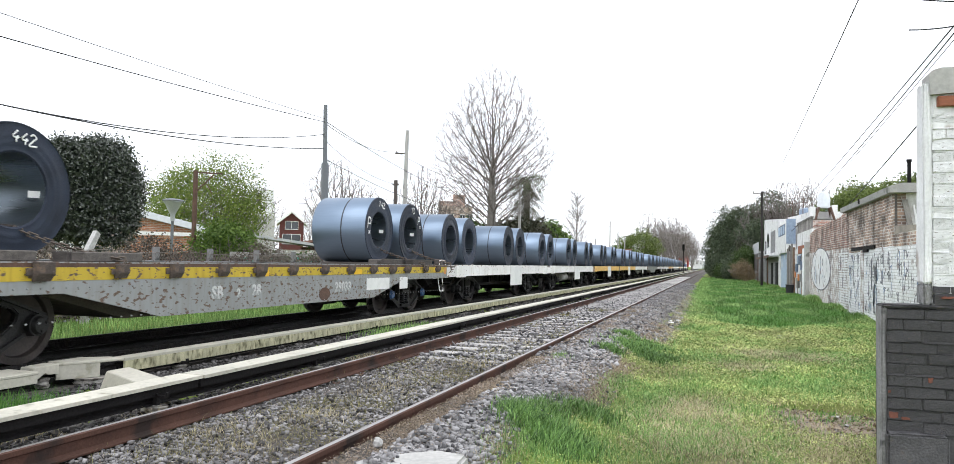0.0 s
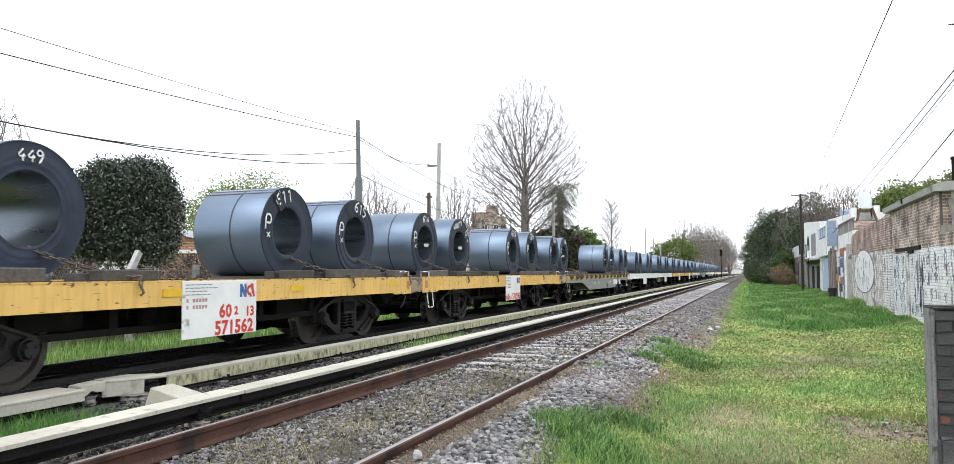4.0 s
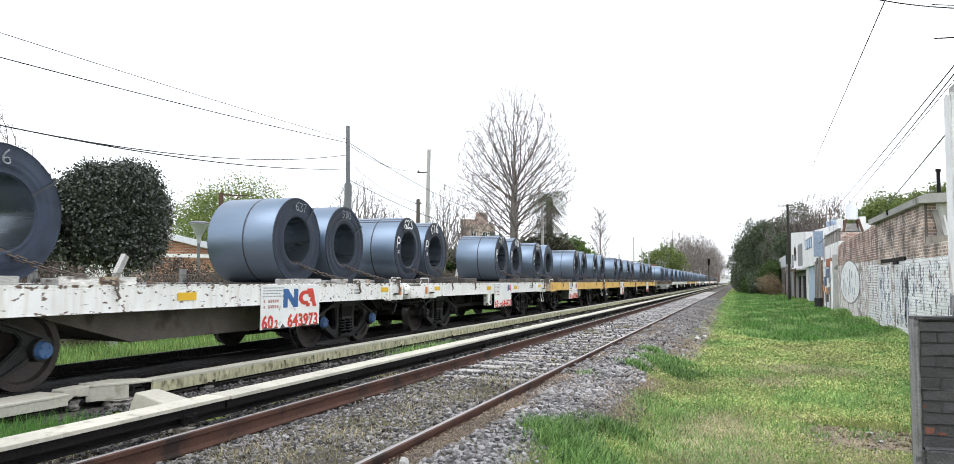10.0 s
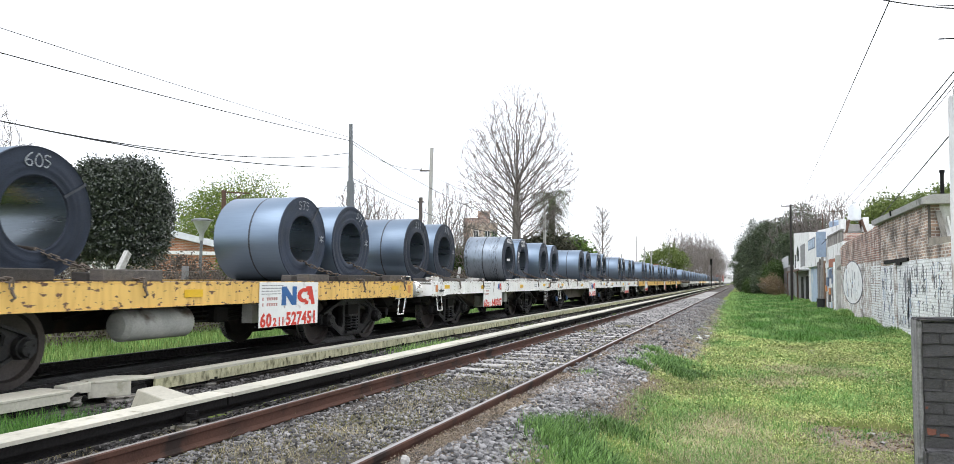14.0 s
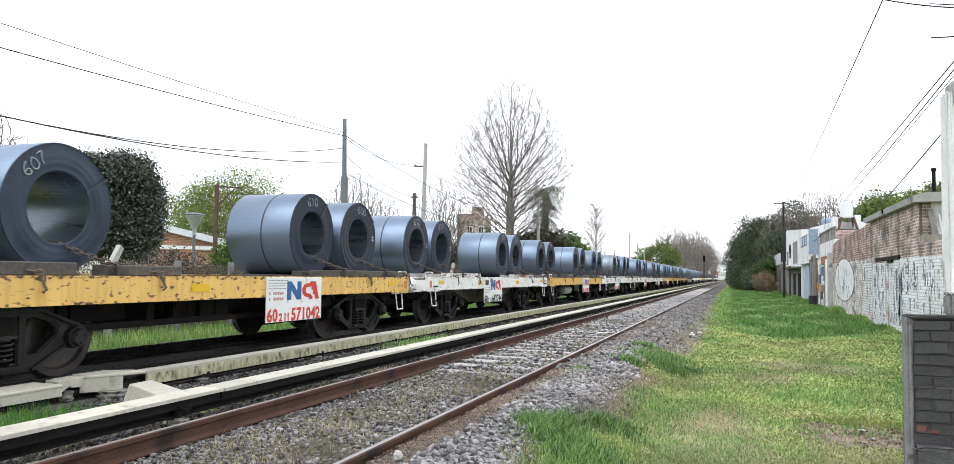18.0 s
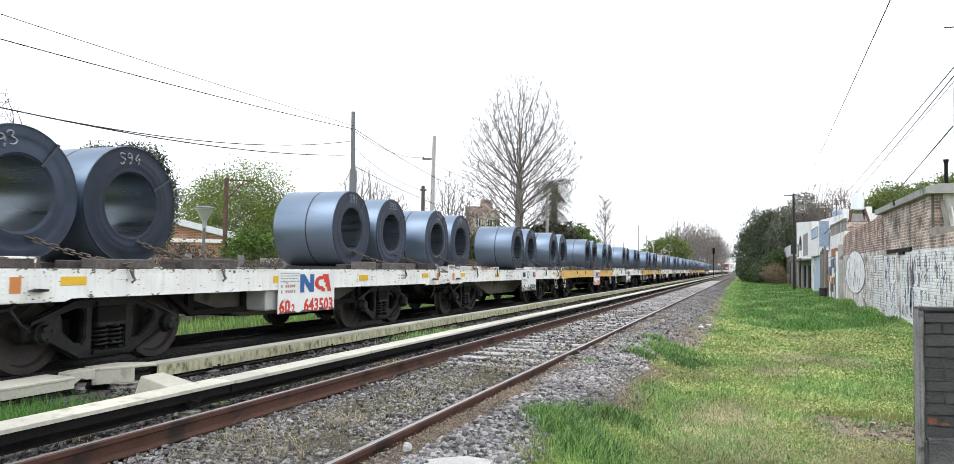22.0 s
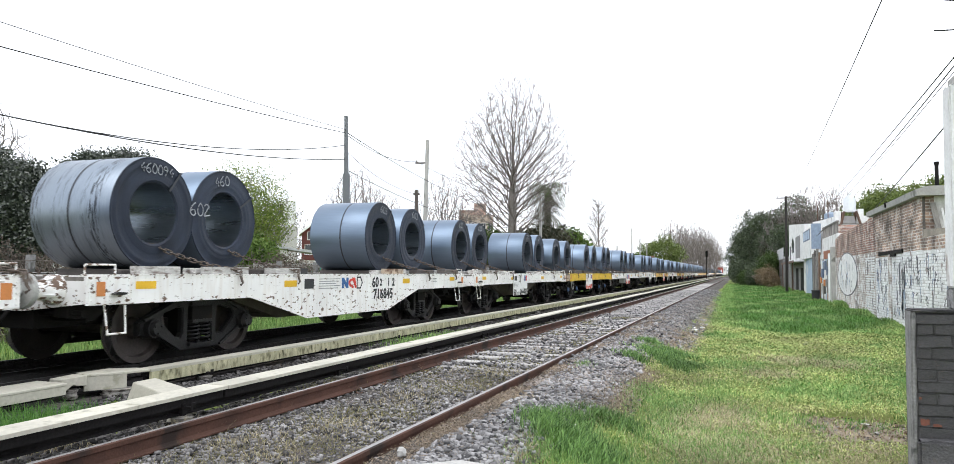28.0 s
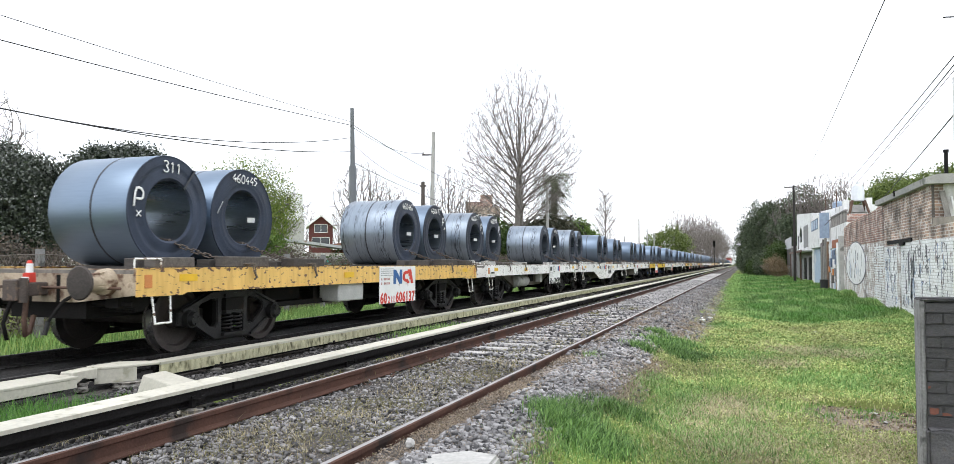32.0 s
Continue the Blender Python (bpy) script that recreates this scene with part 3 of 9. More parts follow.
RAIL_PROFILE = [(-0.065, -0.15), (0.065, -0.15), (0.065, -0.138), (0.014, -0.118), (0.009, -0.05), (0.034, -0.038), (0.034, -0.006), (0.019, 0.0),
                (-0.019, 0.0), (-0.034, -0.006), (-0.034, -0.038), (-0.009, -0.05), (-0.014, -0.118), (-0.065, -0.138)]


def rail(x, label, head="rail_head"):
    bm = bmesh.new()
    prism(bm, RAIL_PROFILE, "y", -40, 700)
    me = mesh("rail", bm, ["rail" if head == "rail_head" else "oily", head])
    for p in me.polygons:
        if p.normal.z > 0.7 and p.center.z > -0.001:
            p.material_index = 1
    ob = new("rail", me)
    ob.location.x = x
    tagged(ob, label, "rail", "railway rails", "structure")
    # sleeper clips beside the foot of the rail, the nearest stretch only
    return ob


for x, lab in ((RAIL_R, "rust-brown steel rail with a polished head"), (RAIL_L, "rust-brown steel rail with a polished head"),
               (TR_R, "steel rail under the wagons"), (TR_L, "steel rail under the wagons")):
    rail(x, lab, "rail_head" if x > -5 else "shaded_head")


# ---------------------------------------------------------------- conductor rails with cover boards
def conductor_rail(x, y0, y1, top, label, side, boards, deep, half=0.105, set_in=0.002):
    """A live rail on insulators under a run of cover boards with joints; side: material of the board facing the near track."""
    base = thing("conductor_rail", label, "third rail", pose(x, 0, 0), "covered conductor rails", "structure")
    bm = bmesh.new()
    prism(bm, [(-0.05, top - 0.19), (0.05, top - 0.19), (0.05, top - 0.175), (0.012, top - 0.16), (0.012, top - 0.10), (0.04, top - 0.09),
               (0.04, top - 0.055), (-0.04, top - 0.055), (-0.04, top - 0.09), (-0.012, top - 0.10), (-0.012, top - 0.16), (-0.05, top - 0.175)],
          "y", y0, y1)
    part("live_rail", bm, "black_rail", base, "black steel conductor rail")
    rnd = random.Random(int(x * 100))
    y, k = y0, 0
    shapes = {}
    while y < y1:
        ln = boards[k % len(boards)]
        e = min(y + ln, y1)
        wob = rnd.uniform(-0.010, 0.010)
        bm = bmesh.new()
        box(bm, -half + wob, half + wob, y + 0.004, e - 0.004, top - 0.030, top + rnd.uniform(-0.004, 0.004))
        part("cover_board", bm, "cream", base)
        bm = bmesh.new()
        box(bm, half - set_in - 0.028 + wob, half - set_in + wob, y + 0.006, e - 0.006, top - deep, top - 0.032)
        part("side_board", bm, side, base)
        y, k = e, k + 1
    bm = bmesh.new()
    for i in range(3):
        tube(bm, (0, 0, top - 0.20 - 0.035 * i), (0, 0, top - 0.23 - 0.035 * i), 0.10 - 0.015 * (i % 2), 0.08, 14)
    tube(bm, (0, 0, top - 0.19), (0, 0, top - 0.36), 0.04, 0.04, 10)
    me = mesh("insulator", bm, "porcelain")
    bm = bmesh.new()
    box(bm, -0.02, 0.02, -0.025, 0.025, top - 0.20, top - deep + 0.03)
    box(bm, 0.0, 0.125, -0.018, 0.018, top - deep - 0.012, top - deep + 0.012)
    box(bm, 0.105, 0.125, -0.018, 0.018, top - deep - 0.012, top - deep + 0.045)
    hook = mesh("bracket", bm, "black_rail")
    y = y0 + 0.95
    while y < min(y1, 90):
        ins = part("insulator", me, None, base, at=pose(0.07, y, 0))
        part("bracket", hook, None, ins)
        y += 2.75
    return base


conductor_rail(-4.74, -12, 250, 0.10, "cream cover boards over a black conductor rail beside the near track", "black_rail", (2.6, 3.4, 3.0), 0.115, 0.135, 0.05)
far_rail = conductor_rail(-6.44, 6.86, 250, 0.06, "stained cream cover boards over the conductor rail of the far track", "cream_side", (4.6, 5.2, 3.8), 0.155)


def end_boxes():
    """Beyond a gap the far conductor rail goes on in a broad casing; where it begins, a skewed casing and a cast shoe. A cable cover lies between the two rails."""
    w = thing("boxed_rail", "broad cream casing boards over the far conductor rail, ending at a gap", "third rail", pose(-6.54, 0, 0), kind="structure")
    y, lens = 5.74, (3.1, 2.6, 3.4, 2.8, 3.0, 3.2)
    for i, ln in enumerate(lens):
        bm = bmesh.new()
        box(bm, -0.20, 0.20, y - ln + 0.006, y, 0.030, 0.060)
        bmesh.ops.bevel(bm, geom=bm.edges[:], offset=0.006, segments=1, affect="EDGES")
        part("cover_board", bm, "cream", w)
        for x in (-0.195, 0.165):
            bm = bmesh.new()
            box(bm, x, x + 0.03, y - ln + 0.008, y - 0.012, -0.055, 0.029)
            part("side_board", bm, "cream", w)
        y -= ln
    bm = bmesh.new()
    box(bm, -0.05, 0.05, -12, 5.70, -0.10, -0.02)
    part("live_rail", bm, "black_rail", w, "black steel conductor rail")
    # end of the run that carries on along the train
    t = thing("rail_end_casing", "cream painted wooden casing over the end of the conductor rail", "third rail", pose(-6.55, 6.3, 0), kind="structure")
    bm = bmesh.new()
    prism(bm, [(-0.085, -0.085), (0.118, 0.30), (0.20, 0.56), (-0.02, 0.58), (-0.26, 0.40), (-0.28, -0.02)], "z", 0.036, 0.066)
    bmesh.ops.bevel(bm, geom=bm.edges[:], offset=0.006, segments=1, affect="EDGES")
    part("lid", bm, "cream", t)
    bm = bmesh.new()
    prism(bm, [(-0.088, -0.080), (0.116, 0.305), (0.088, 0.32), (-0.116, -0.065)], "z", -0.115, 0.035)
    part("front_board", bm, "cream", t)
    bm = bmesh.new()
    prism(bm, [(-0.30, 0.05), (-0.28, 0.05), (-0.26, 0.50), (-0.28, 0.50)], "z", -0.115, 0.031)
    part("back_board", bm, "cream", t)
    bm = bmesh.new()
    prism(bm, [(-0.40, -0.07), (-0.33, -0.07), (-0.30, -0.045), (-0.245, -0.005), (-0.215, -0.035), (-0.17, -0.045), (-0.12, -0.035), (-0.075, -0.055), (-0.075, 0.064), (-0.22, 0.060),
               (-0.25, 0.05), (-0.38, 0.054)], "x", -0.245, -0.055)
    bmesh.ops.bevel(bm, geom=bm.edges[:], offset=0.008, segments=1, affect="EDGES")
    part("cast_shoe", bm, "cream", t, "cream painted cast shoe with notched underside")
    bm = bmesh.new()
    for i in range(3):
        tube(bm, (0.02, 0.26, -0.12 - 0.026 * i), (0.02, 0.26, -0.143 - 0.026 * i), 0.17 - 0.025 * (i % 2), 0.15, 18)
    part("insulator", bm, "porcelain", t)
    bm = bmesh.new()
    for i in range(3):
        tube(bm, (-0.12, -0.22, -0.075 - 0.035 * i), (-0.12, -0.22, -0.105 - 0.035 * i), 0.075 - 0.015 * (i % 2), 0.062, 14)
    part("insulator", bm, "porcelain", t)
    bm = bmesh.new()
    box(bm, -0.22, -0.14, -0.05, 0.62, -0.09, -0.035)
    part("live_rail", bm, "black_rail", t, "black steel conductor rail")
    c = thing("cable_cover", "cream wedge-shaped wooden cable cover between the conductor rails", "cover box", pose(-5.28, 5.95, 0), kind="structure")
    bm = bmesh.new()
    vs = [(-0.44, -0.12, -0.19), (-0.42, 0.20, -0.19), (0.44, -0.46, -0.19), (0.44, -0.10, -0.19),
          (-0.42, -0.02, 0.080), (-0.36, 0.22, 0.095), (0.44, -0.42, 0.045), (0.44, -0.12, 0.06)]
    vs = [bm.verts.new(v) for v in vs]
    for f in ((0, 1, 3, 2), (4, 6, 7, 5), (0, 2, 6, 4), (1, 5, 7, 3), (0, 4, 5, 1), (2, 3, 7, 6)):
        bm.faces.new([vs[i] for i in f])
    bmesh.ops.bevel(bm, geom=bm.edges[:], offset=0.008, segments=1, affect="EDGES")
    part("cover", bm, "cream", c)


end_boxes()


# ---------------------------------------------------------------- the train
def run(t):
    """How far the train has gone at t seconds."""
    return 6.095 * t + 0.0052 * t * t


MOVING = []   # (object, x, y at the start, z)
WHEELS = []   # wheelsets by place under their bogie
COIL_R, COIL_W, BORE = 0.76, 1.36, 0.418
DECK = 1.115
# lift of each wagon's coils, set to fit the camera's view
RISE = {3: 0.06, -10: 0.055, -22: 0.06, -34: 0.05, -46: 0.06, -58: 0.035, -71: 0.02, -84: 0.02, -96: 0.02, -108: 0.05, -120: 0.02, -132: 0.08, -144: 0.015, -156: 0.035, -168: 0.085,
        -181: 0.035, -194: 0.04}


def coil_meshes():
    """Rolls of steel strip: slightly telescoped wraps on the two faces, an open bore."""
    out = []
    for k in range(5):
        rnd = random.Random(40 + k)
        h = COIL_W / 2
        def face(sign):
            pts, r, st = [], COIL_R - 0.012, 0.0
            while r > BORE + 0.02:
                st = max(-0.012, min(0.012, st + rnd.uniform(-0.006, 0.006)))
                pts.append((sign * (h + st - 0.004), r))
                r -= rnd.uniform(0.016, 0.034)
            return pts
        near, far = face(1), face(-1)
        prof = [(-h + 0.02, BORE)] + far[::-1] + [(-h, COIL_R - 0.008), (-h + 0.012, COIL_R)] + \
               [(h - 0.012, COIL_R), (h, COIL_R - 0.008)] + near + [(h - 0.02, BORE), (-h + 0.02, BORE)]
        bm = bmesh.new()
        lathe(bm, prof, 72, "x", 0.6)
        bmesh.ops.remove_doubles(bm, verts=bm.verts, dist=0.0004)
        for v in bm.verts:
            v.co.z += COIL_R
        me = mesh("roll", bm, [("coil", "coil", "coil_streak", "coil", "coil")[k], "coil_face", "bore"])
        for p in me.polygons:
            c = p.center
            r = math.hypot(c.y, c.z - COIL_R)
            if abs(p.normal.x) > 0.3 and r > BORE + 0.004:
                p.material_index = 1
            elif r < BORE + 0.004:
                p.material_index = 2
        out.append(me)
    return out


COILS = coil_meshes()


def ring_mesh(name, r, x0, x1, th, material):
    bm = bmesh.new()
    lathe(bm, [(x0, r), (x0, r + th), (x1, r + th), (x1, r), (x0, r)], 64, "x")
    bmesh.ops.remove_doubles(bm, verts=bm.verts, dist=0.0003)
    for v in bm.verts:
        v.co.z += COIL_R
    return mesh(name, bm, material)


STRAP = ring_mesh("strap", COIL_R - 0.001, 0.055, 0.085, 0.004, "strap")


def side_strap():
    """A strap that comes out of the bore and over the edge of the face."""
    bm = bmesh.new()
    h = COIL_W / 2
    box(bm, h + 0.012, h + 0.017, -0.016, 0.016, BORE - 0.01, COIL_R + 0.003)
    box(bm, -h, h + 0.017, -0.016, 0.016, COIL_R, COIL_R + 0.004)
    return mesh("eye_strap", bm, "strap")


EYE_STRAP = side_strap()


# hand-drawn figures: strokes through the points of a 7 x 10 grid
STROKES = {"0": "39 17 04 11 30 51 64 57 39", "1": "17 39 30", "2": "07 29 48 57 46 01 00 61", "3": "08 29 58 46 25 44 62 40 10 01", "4": "48 03 63 45 40", "5": "58 19 06 35 54 42 20 01",
           "6": "59 27 04 02 20 40 52 44 24 03", "7": "09 69 36 20", "8": "58 29 07 35 52 30 11 34 57 58", "9": "56 35 15 07 29 48 56 43 20", "P": "00 19 49 67 54 14", "x": "05 50|00 55", "*": "30 36|05 61|01 65",
           "/": "00 69"}
CHALK = {}


def chalk_mesh(ch, size, material):
    """One figure drawn with a broad chalk, in the x-y plane."""
    key = (ch, size, material)
    if key not in CHALK:
        rnd = random.Random(ord(ch))
        bm = bmesh.new()
        for run_of in STROKES[ch].split("|"):
            pts = [Vector((int(q[0]) / 9 - 0.33, int(q[1]) / 9 - 0.5, 0)) * size + Vector((rnd.gauss(0, 0.012), rnd.gauss(0, 0.012), 0)) * size for q in run_of.split()]
            # corners rounded by cutting them once
            soft = [pts[0]]
            for p, q in zip(pts, pts[1:]):
                soft += [p.lerp(q, 0.25), p.lerp(q, 0.75)]
            polytube(bm, soft + [pts[-1]], size * (0.075 if material == "chalk" else 0.055), 6)
        for v in bm.verts:
            v.co.z *= 0.003 / (size * 0.075)
        CHALK[key] = mesh("chalk_mark", bm, material)
    return CHALK[key]


def mark(text, size, ang, rad, parent, bright=True, upright=False):
    """Chalked figures on the near face, round the bore or written upright."""
    h = COIL_W / 2 + 0.010
    a = radians(ang)
    at = pose(h, math.sin(a) * rad, COIL_R + math.cos(a) * rad) @ (Matrix() if upright else Matrix.Rotation(-a, 4, "X")) @ FACE_X
    for i, ch in enumerate(text):
        part("chalk_mark", chalk_mesh(ch, size, "chalk" if bright else "chalk_dim"), None, parent, at=at @ Matrix.Translation(((i - (len(text) - 1) / 2) * size * 0.78, 0, 0)))


# how far each number is turned round the face
TURNED = {"624": -8, "621": 4, "615": 18, "614": 3, "608": 9, "610": -4, "623": -3, "616": -8, "580": 2, "571": 32, "511": 2, "576": 12, "611": -12, "607": -38, "590": -14, "587": 4,
          "593": -22, "594": -6, "597": -40, "598": -6, "620": -4, "577": 12, "460094": 2, "460277": -6, "460619": -16, "460279": -4}


def coil(u, text, k, streak=False, tag=0, extra="", strap_turn=0.0, lift=0.0):
    c = thing("steel_coil", "dark streaked roll of steel strip on a flat wagon" if streak else
              "blue-grey roll of steel strip on a flat wagon", "steel coil", pose(TR, u, DECK + lift), "steel coils on the train")
    spin = Matrix.Translation((0, 0, COIL_R)) @ Matrix.Rotation(k * 0.9, 4, "X") @ Matrix.Translation((0, 0, -COIL_R))
    part("roll", COILS[2] if streak else COILS[(k % 4) + (1 if k % 4 > 1 else 0)], None, c, at=spin)
    part("strap", STRAP, None, c, "dark steel strap", pose(0.0 if not streak else -0.09, 0, 0))
    if strap_turn:
        part("eye_strap", EYE_STRAP, None, c, at=Matrix.Translation((0, 0, COIL_R)) @ Matrix.Rotation(-radians(strap_turn), 4, "X"))
    if tag == 2:
        for turn in (24, 33):
            part("eye_strap", EYE_STRAP, None, c, at=Matrix.Translation((0, 0, COIL_R)) @ Matrix.Rotation(radians(turn), 4, "X"))
    if text:
        bright = extra not in ("", "*", "602") or tag > 0
        mark(text, (0.21 if tag == 2 else 0.15) if len(text) < 5 else 0.135, TURNED.get(text, (k * 37 % 19) - 9), 0.60, c, bright)
    if extra == "P4":
        mark("P", 0.25, -76, 0.585, c, True, True)
        mark("x", 0.14, -94, 0.56, c, True, True)
    elif extra == "P":
        mark("P", 0.20, 54, 0.60, c, True, True)
        mark("x", 0.11, 70, 0.62, c, True, True)
    elif extra == "*":
        mark("*", 0.19, 84, 0.60, c, False, True)
    elif extra:
        mark(extra, 0.19, -78, 0.58, c, False, True)
    if tag:
        bm = bmesh.new()
        box(bm, 0, 0.003, -0.085, 0.085, -0.04, 0.04)
        part("paper_tag", bm, "tag", c, "white paper tag", pose(COIL_W / 2 - 0.12, BORE - 0.03 if tag == 1 else -BORE + 0.012, COIL_R - 0.02, 0, 0, -35 if tag == 1 else 70))
    MOVING.append((c, TR, u, DECK + lift))
    return c


def chain_mesh():
    """A tie-down chain from the bore of a coil forward and down to the side of the wagon, of oval links."""
    bm = bmesh.new()
    p0, p1 = Vector((0.60, 0.06, COIL_R - BORE + 0.03)), Vector((1.50, 0.80, 0.03))
    n = 15
    for i in range(n):
        t0, t1 = i / n, (i + 1.25) / n
        def at(t):
            t = min(t, 1.0)
            return p0.lerp(p1, t) - Vector((0, 0, 0.10 * 4 * t * (1 - t) * 0.5))
        a, b = at(t0), at(t1)
        d = (b - a).normalized()
        s = d.orthogonal().normalized()
        s = (Matrix.Rotation(radians(90 * (i % 2) + 35), 3, d) @ s) * 0.024
        tube(bm, a + s, b + s, 0.010, n=5)
        tube(bm, a - s, b - s, 0.010, n=5)
        tube(bm, a + s, a - s, 0.010, n=5)
        tube(bm, b + s, b - s, 0.010, n=5)
    for i in range(1):
        a = p1 + Vector((0, 0, -0.075 * i))
        tube(bm, a + Vector((0.0, 0.02, 0)), a + Vector((0.0, 0.02, -0.09)), 0.010, n=5)
        tube(bm, a + Vector((0.0, -0.02, 0)), a + Vector((0.0, -0.02, -0.09)), 0.010, n=5)
    polytube(bm, [p1 + Vector((0.0, 0.0, -0.07)), p1 + Vector((0.012, 0, -0.12)), p1 + Vector((0.012, 0.035, -0.17)), p1 + Vector((0.0, 0.0, -0.20))], 0.018, 6)
    tube(bm, p0 + Vector((-0.35, -0.03, 0.03)), p0 + Vector((0.03, 0, 0)), 0.028, 0.022, 8)
    return mesh("tie_down_chain", bm, "chain")


CHAIN = chain_mesh()


def bearer(parent, y, lift):
    """A low timber cradle added on the deck to fill the lift under a coil."""
    bm = bmesh.new()
    for q in (-1, 1):
        prism(bm, [(q * 0.05, 1.114), (q * 0.05, 1.114 + lift), (q * 0.30, 1.116 + lift), (q * 0.36, 1.114)], "x", -0.66, 0.66)
    part("bearer", bm, "timber", parent, "dark timber bearer", pose(0, y, 0))


def chain(u, lift):
    c = new("tie_down_chain", CHAIN)
    c.matrix_basis = pose(TR, u, DECK + lift * 0.5)
    tagged(c, "rusty tie-down chain through the coil to the wagon side", "chain", "chains holding the coils")
    MOVING.append((c, TR, u, DECK + lift * 0.5))


# ---- bogie
def side_frame():
    """Cast arch-shaped side frame with two windows and a spring opening, drawn in the y-z plane."""
    bm = bmesh.new()

    def ring(pts):
        vs = [bm.verts.new((-0.05, y, z)) for y, z in pts]
        return [bm.edges.new((vs[i], vs[(i + 1) % len(vs)])) for i in range(len(vs))]

    half = [(0.30, 0.80), (0.52, 0.775), (0.80, 0.68), (1.02, 0.585), (1.12, 0.53), (1.12, 0.37), (0.84, 0.36), (0.74, 0.31), (0.52, 0.16), (0.42, 0.12)]
    edges = ring(half + [(-y, z) for y, z in half[::-1]])
    for q in (1, -1):
        edges += ring([(q * y, z) for y, z in ((0.34, 0.68), (0.42, 0.70), (0.66, 0.635), (0.72, 0.58), (0.70, 0.50), (0.47, 0.31), (0.38, 0.30), (0.34, 0.36))])
    edges += ring([(0.23, 0.70), (0.235, 0.21), (-0.235, 0.21), (-0.23, 0.70)])
    bmesh.ops.triangle_fill(bm, edges=edges, use_beauty=True)
    out = bmesh.ops.extrude_face_region(bm, geom=bm.faces[:])
    for v in out["geom"]:
        if isinstance(v, bmesh.types.BMVert):
            v.co.x = 0.05
    bmesh.ops.recalc_face_normals(bm, faces=bm.faces[:])
    bmesh.ops.dissolve_limit(bm, angle_limit=0.02, verts=bm.verts[:], edges=bm.edges[:])
    bmesh.ops.bevel(bm, geom=[e for e in bm.edges if len(e.link_faces) == 2 and e.calc_face_angle(0) > 1.2], offset=0.016, segments=2, affect="EDGES")
    # flanges: thicker lips along the chords and a spring seat
    for q in (-1, 1):
        for (y0, z0), (y1, z1), w in (((0.0, 0.785), (0.50, 0.765), 0.035), ((0.48, 0.77), (1.05, 0.555), 0.035), ((0.40, 0.145), (0.80, 0.36), 0.035)):
            d = Vector((0, y1 - y0, z1 - z0)).normalized()
            n = Vector((0, -d.z, d.y)) * w / 2
            pts = [(q * (y0 + n.y), z0 + n.z), (q * (y1 + n.y), z1 + n.z), (q * (y1 - n.y), z1 - n.z), (q * (y0 - n.y), z0 - n.z)]
            prism(bm, pts, "x", 0.048, 0.085)
    box(bm, 0.03, 0.10, -0.25, 0.25, 0.165, 0.205)
    box(bm, 0.045, 0.085, -0.20, 0.20, 0.715, 0.765)
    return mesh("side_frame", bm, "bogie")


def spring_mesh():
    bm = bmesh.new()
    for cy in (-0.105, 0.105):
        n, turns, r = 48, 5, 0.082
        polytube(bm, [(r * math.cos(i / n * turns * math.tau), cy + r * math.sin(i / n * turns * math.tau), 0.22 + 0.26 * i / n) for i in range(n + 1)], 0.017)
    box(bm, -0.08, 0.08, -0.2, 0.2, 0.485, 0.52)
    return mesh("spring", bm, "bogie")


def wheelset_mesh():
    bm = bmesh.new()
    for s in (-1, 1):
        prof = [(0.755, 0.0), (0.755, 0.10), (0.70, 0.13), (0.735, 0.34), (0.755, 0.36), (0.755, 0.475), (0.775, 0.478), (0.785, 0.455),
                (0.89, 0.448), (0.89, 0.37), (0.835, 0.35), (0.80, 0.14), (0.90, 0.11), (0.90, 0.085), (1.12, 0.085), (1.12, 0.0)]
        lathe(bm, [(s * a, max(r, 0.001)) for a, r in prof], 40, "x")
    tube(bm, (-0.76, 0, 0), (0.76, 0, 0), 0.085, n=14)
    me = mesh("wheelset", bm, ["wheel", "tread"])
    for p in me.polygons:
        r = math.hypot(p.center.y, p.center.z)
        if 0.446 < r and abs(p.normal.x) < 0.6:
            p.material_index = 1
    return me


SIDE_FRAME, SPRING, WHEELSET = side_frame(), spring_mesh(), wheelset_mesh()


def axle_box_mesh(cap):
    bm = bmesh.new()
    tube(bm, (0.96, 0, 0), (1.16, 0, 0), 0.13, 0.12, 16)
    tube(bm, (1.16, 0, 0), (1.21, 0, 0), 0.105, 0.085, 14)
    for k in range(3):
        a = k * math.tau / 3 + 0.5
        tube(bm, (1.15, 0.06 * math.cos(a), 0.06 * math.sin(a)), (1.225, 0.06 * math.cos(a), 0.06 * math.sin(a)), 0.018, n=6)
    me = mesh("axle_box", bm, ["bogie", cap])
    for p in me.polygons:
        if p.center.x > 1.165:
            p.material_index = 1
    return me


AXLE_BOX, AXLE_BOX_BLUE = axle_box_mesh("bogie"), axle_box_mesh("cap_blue")


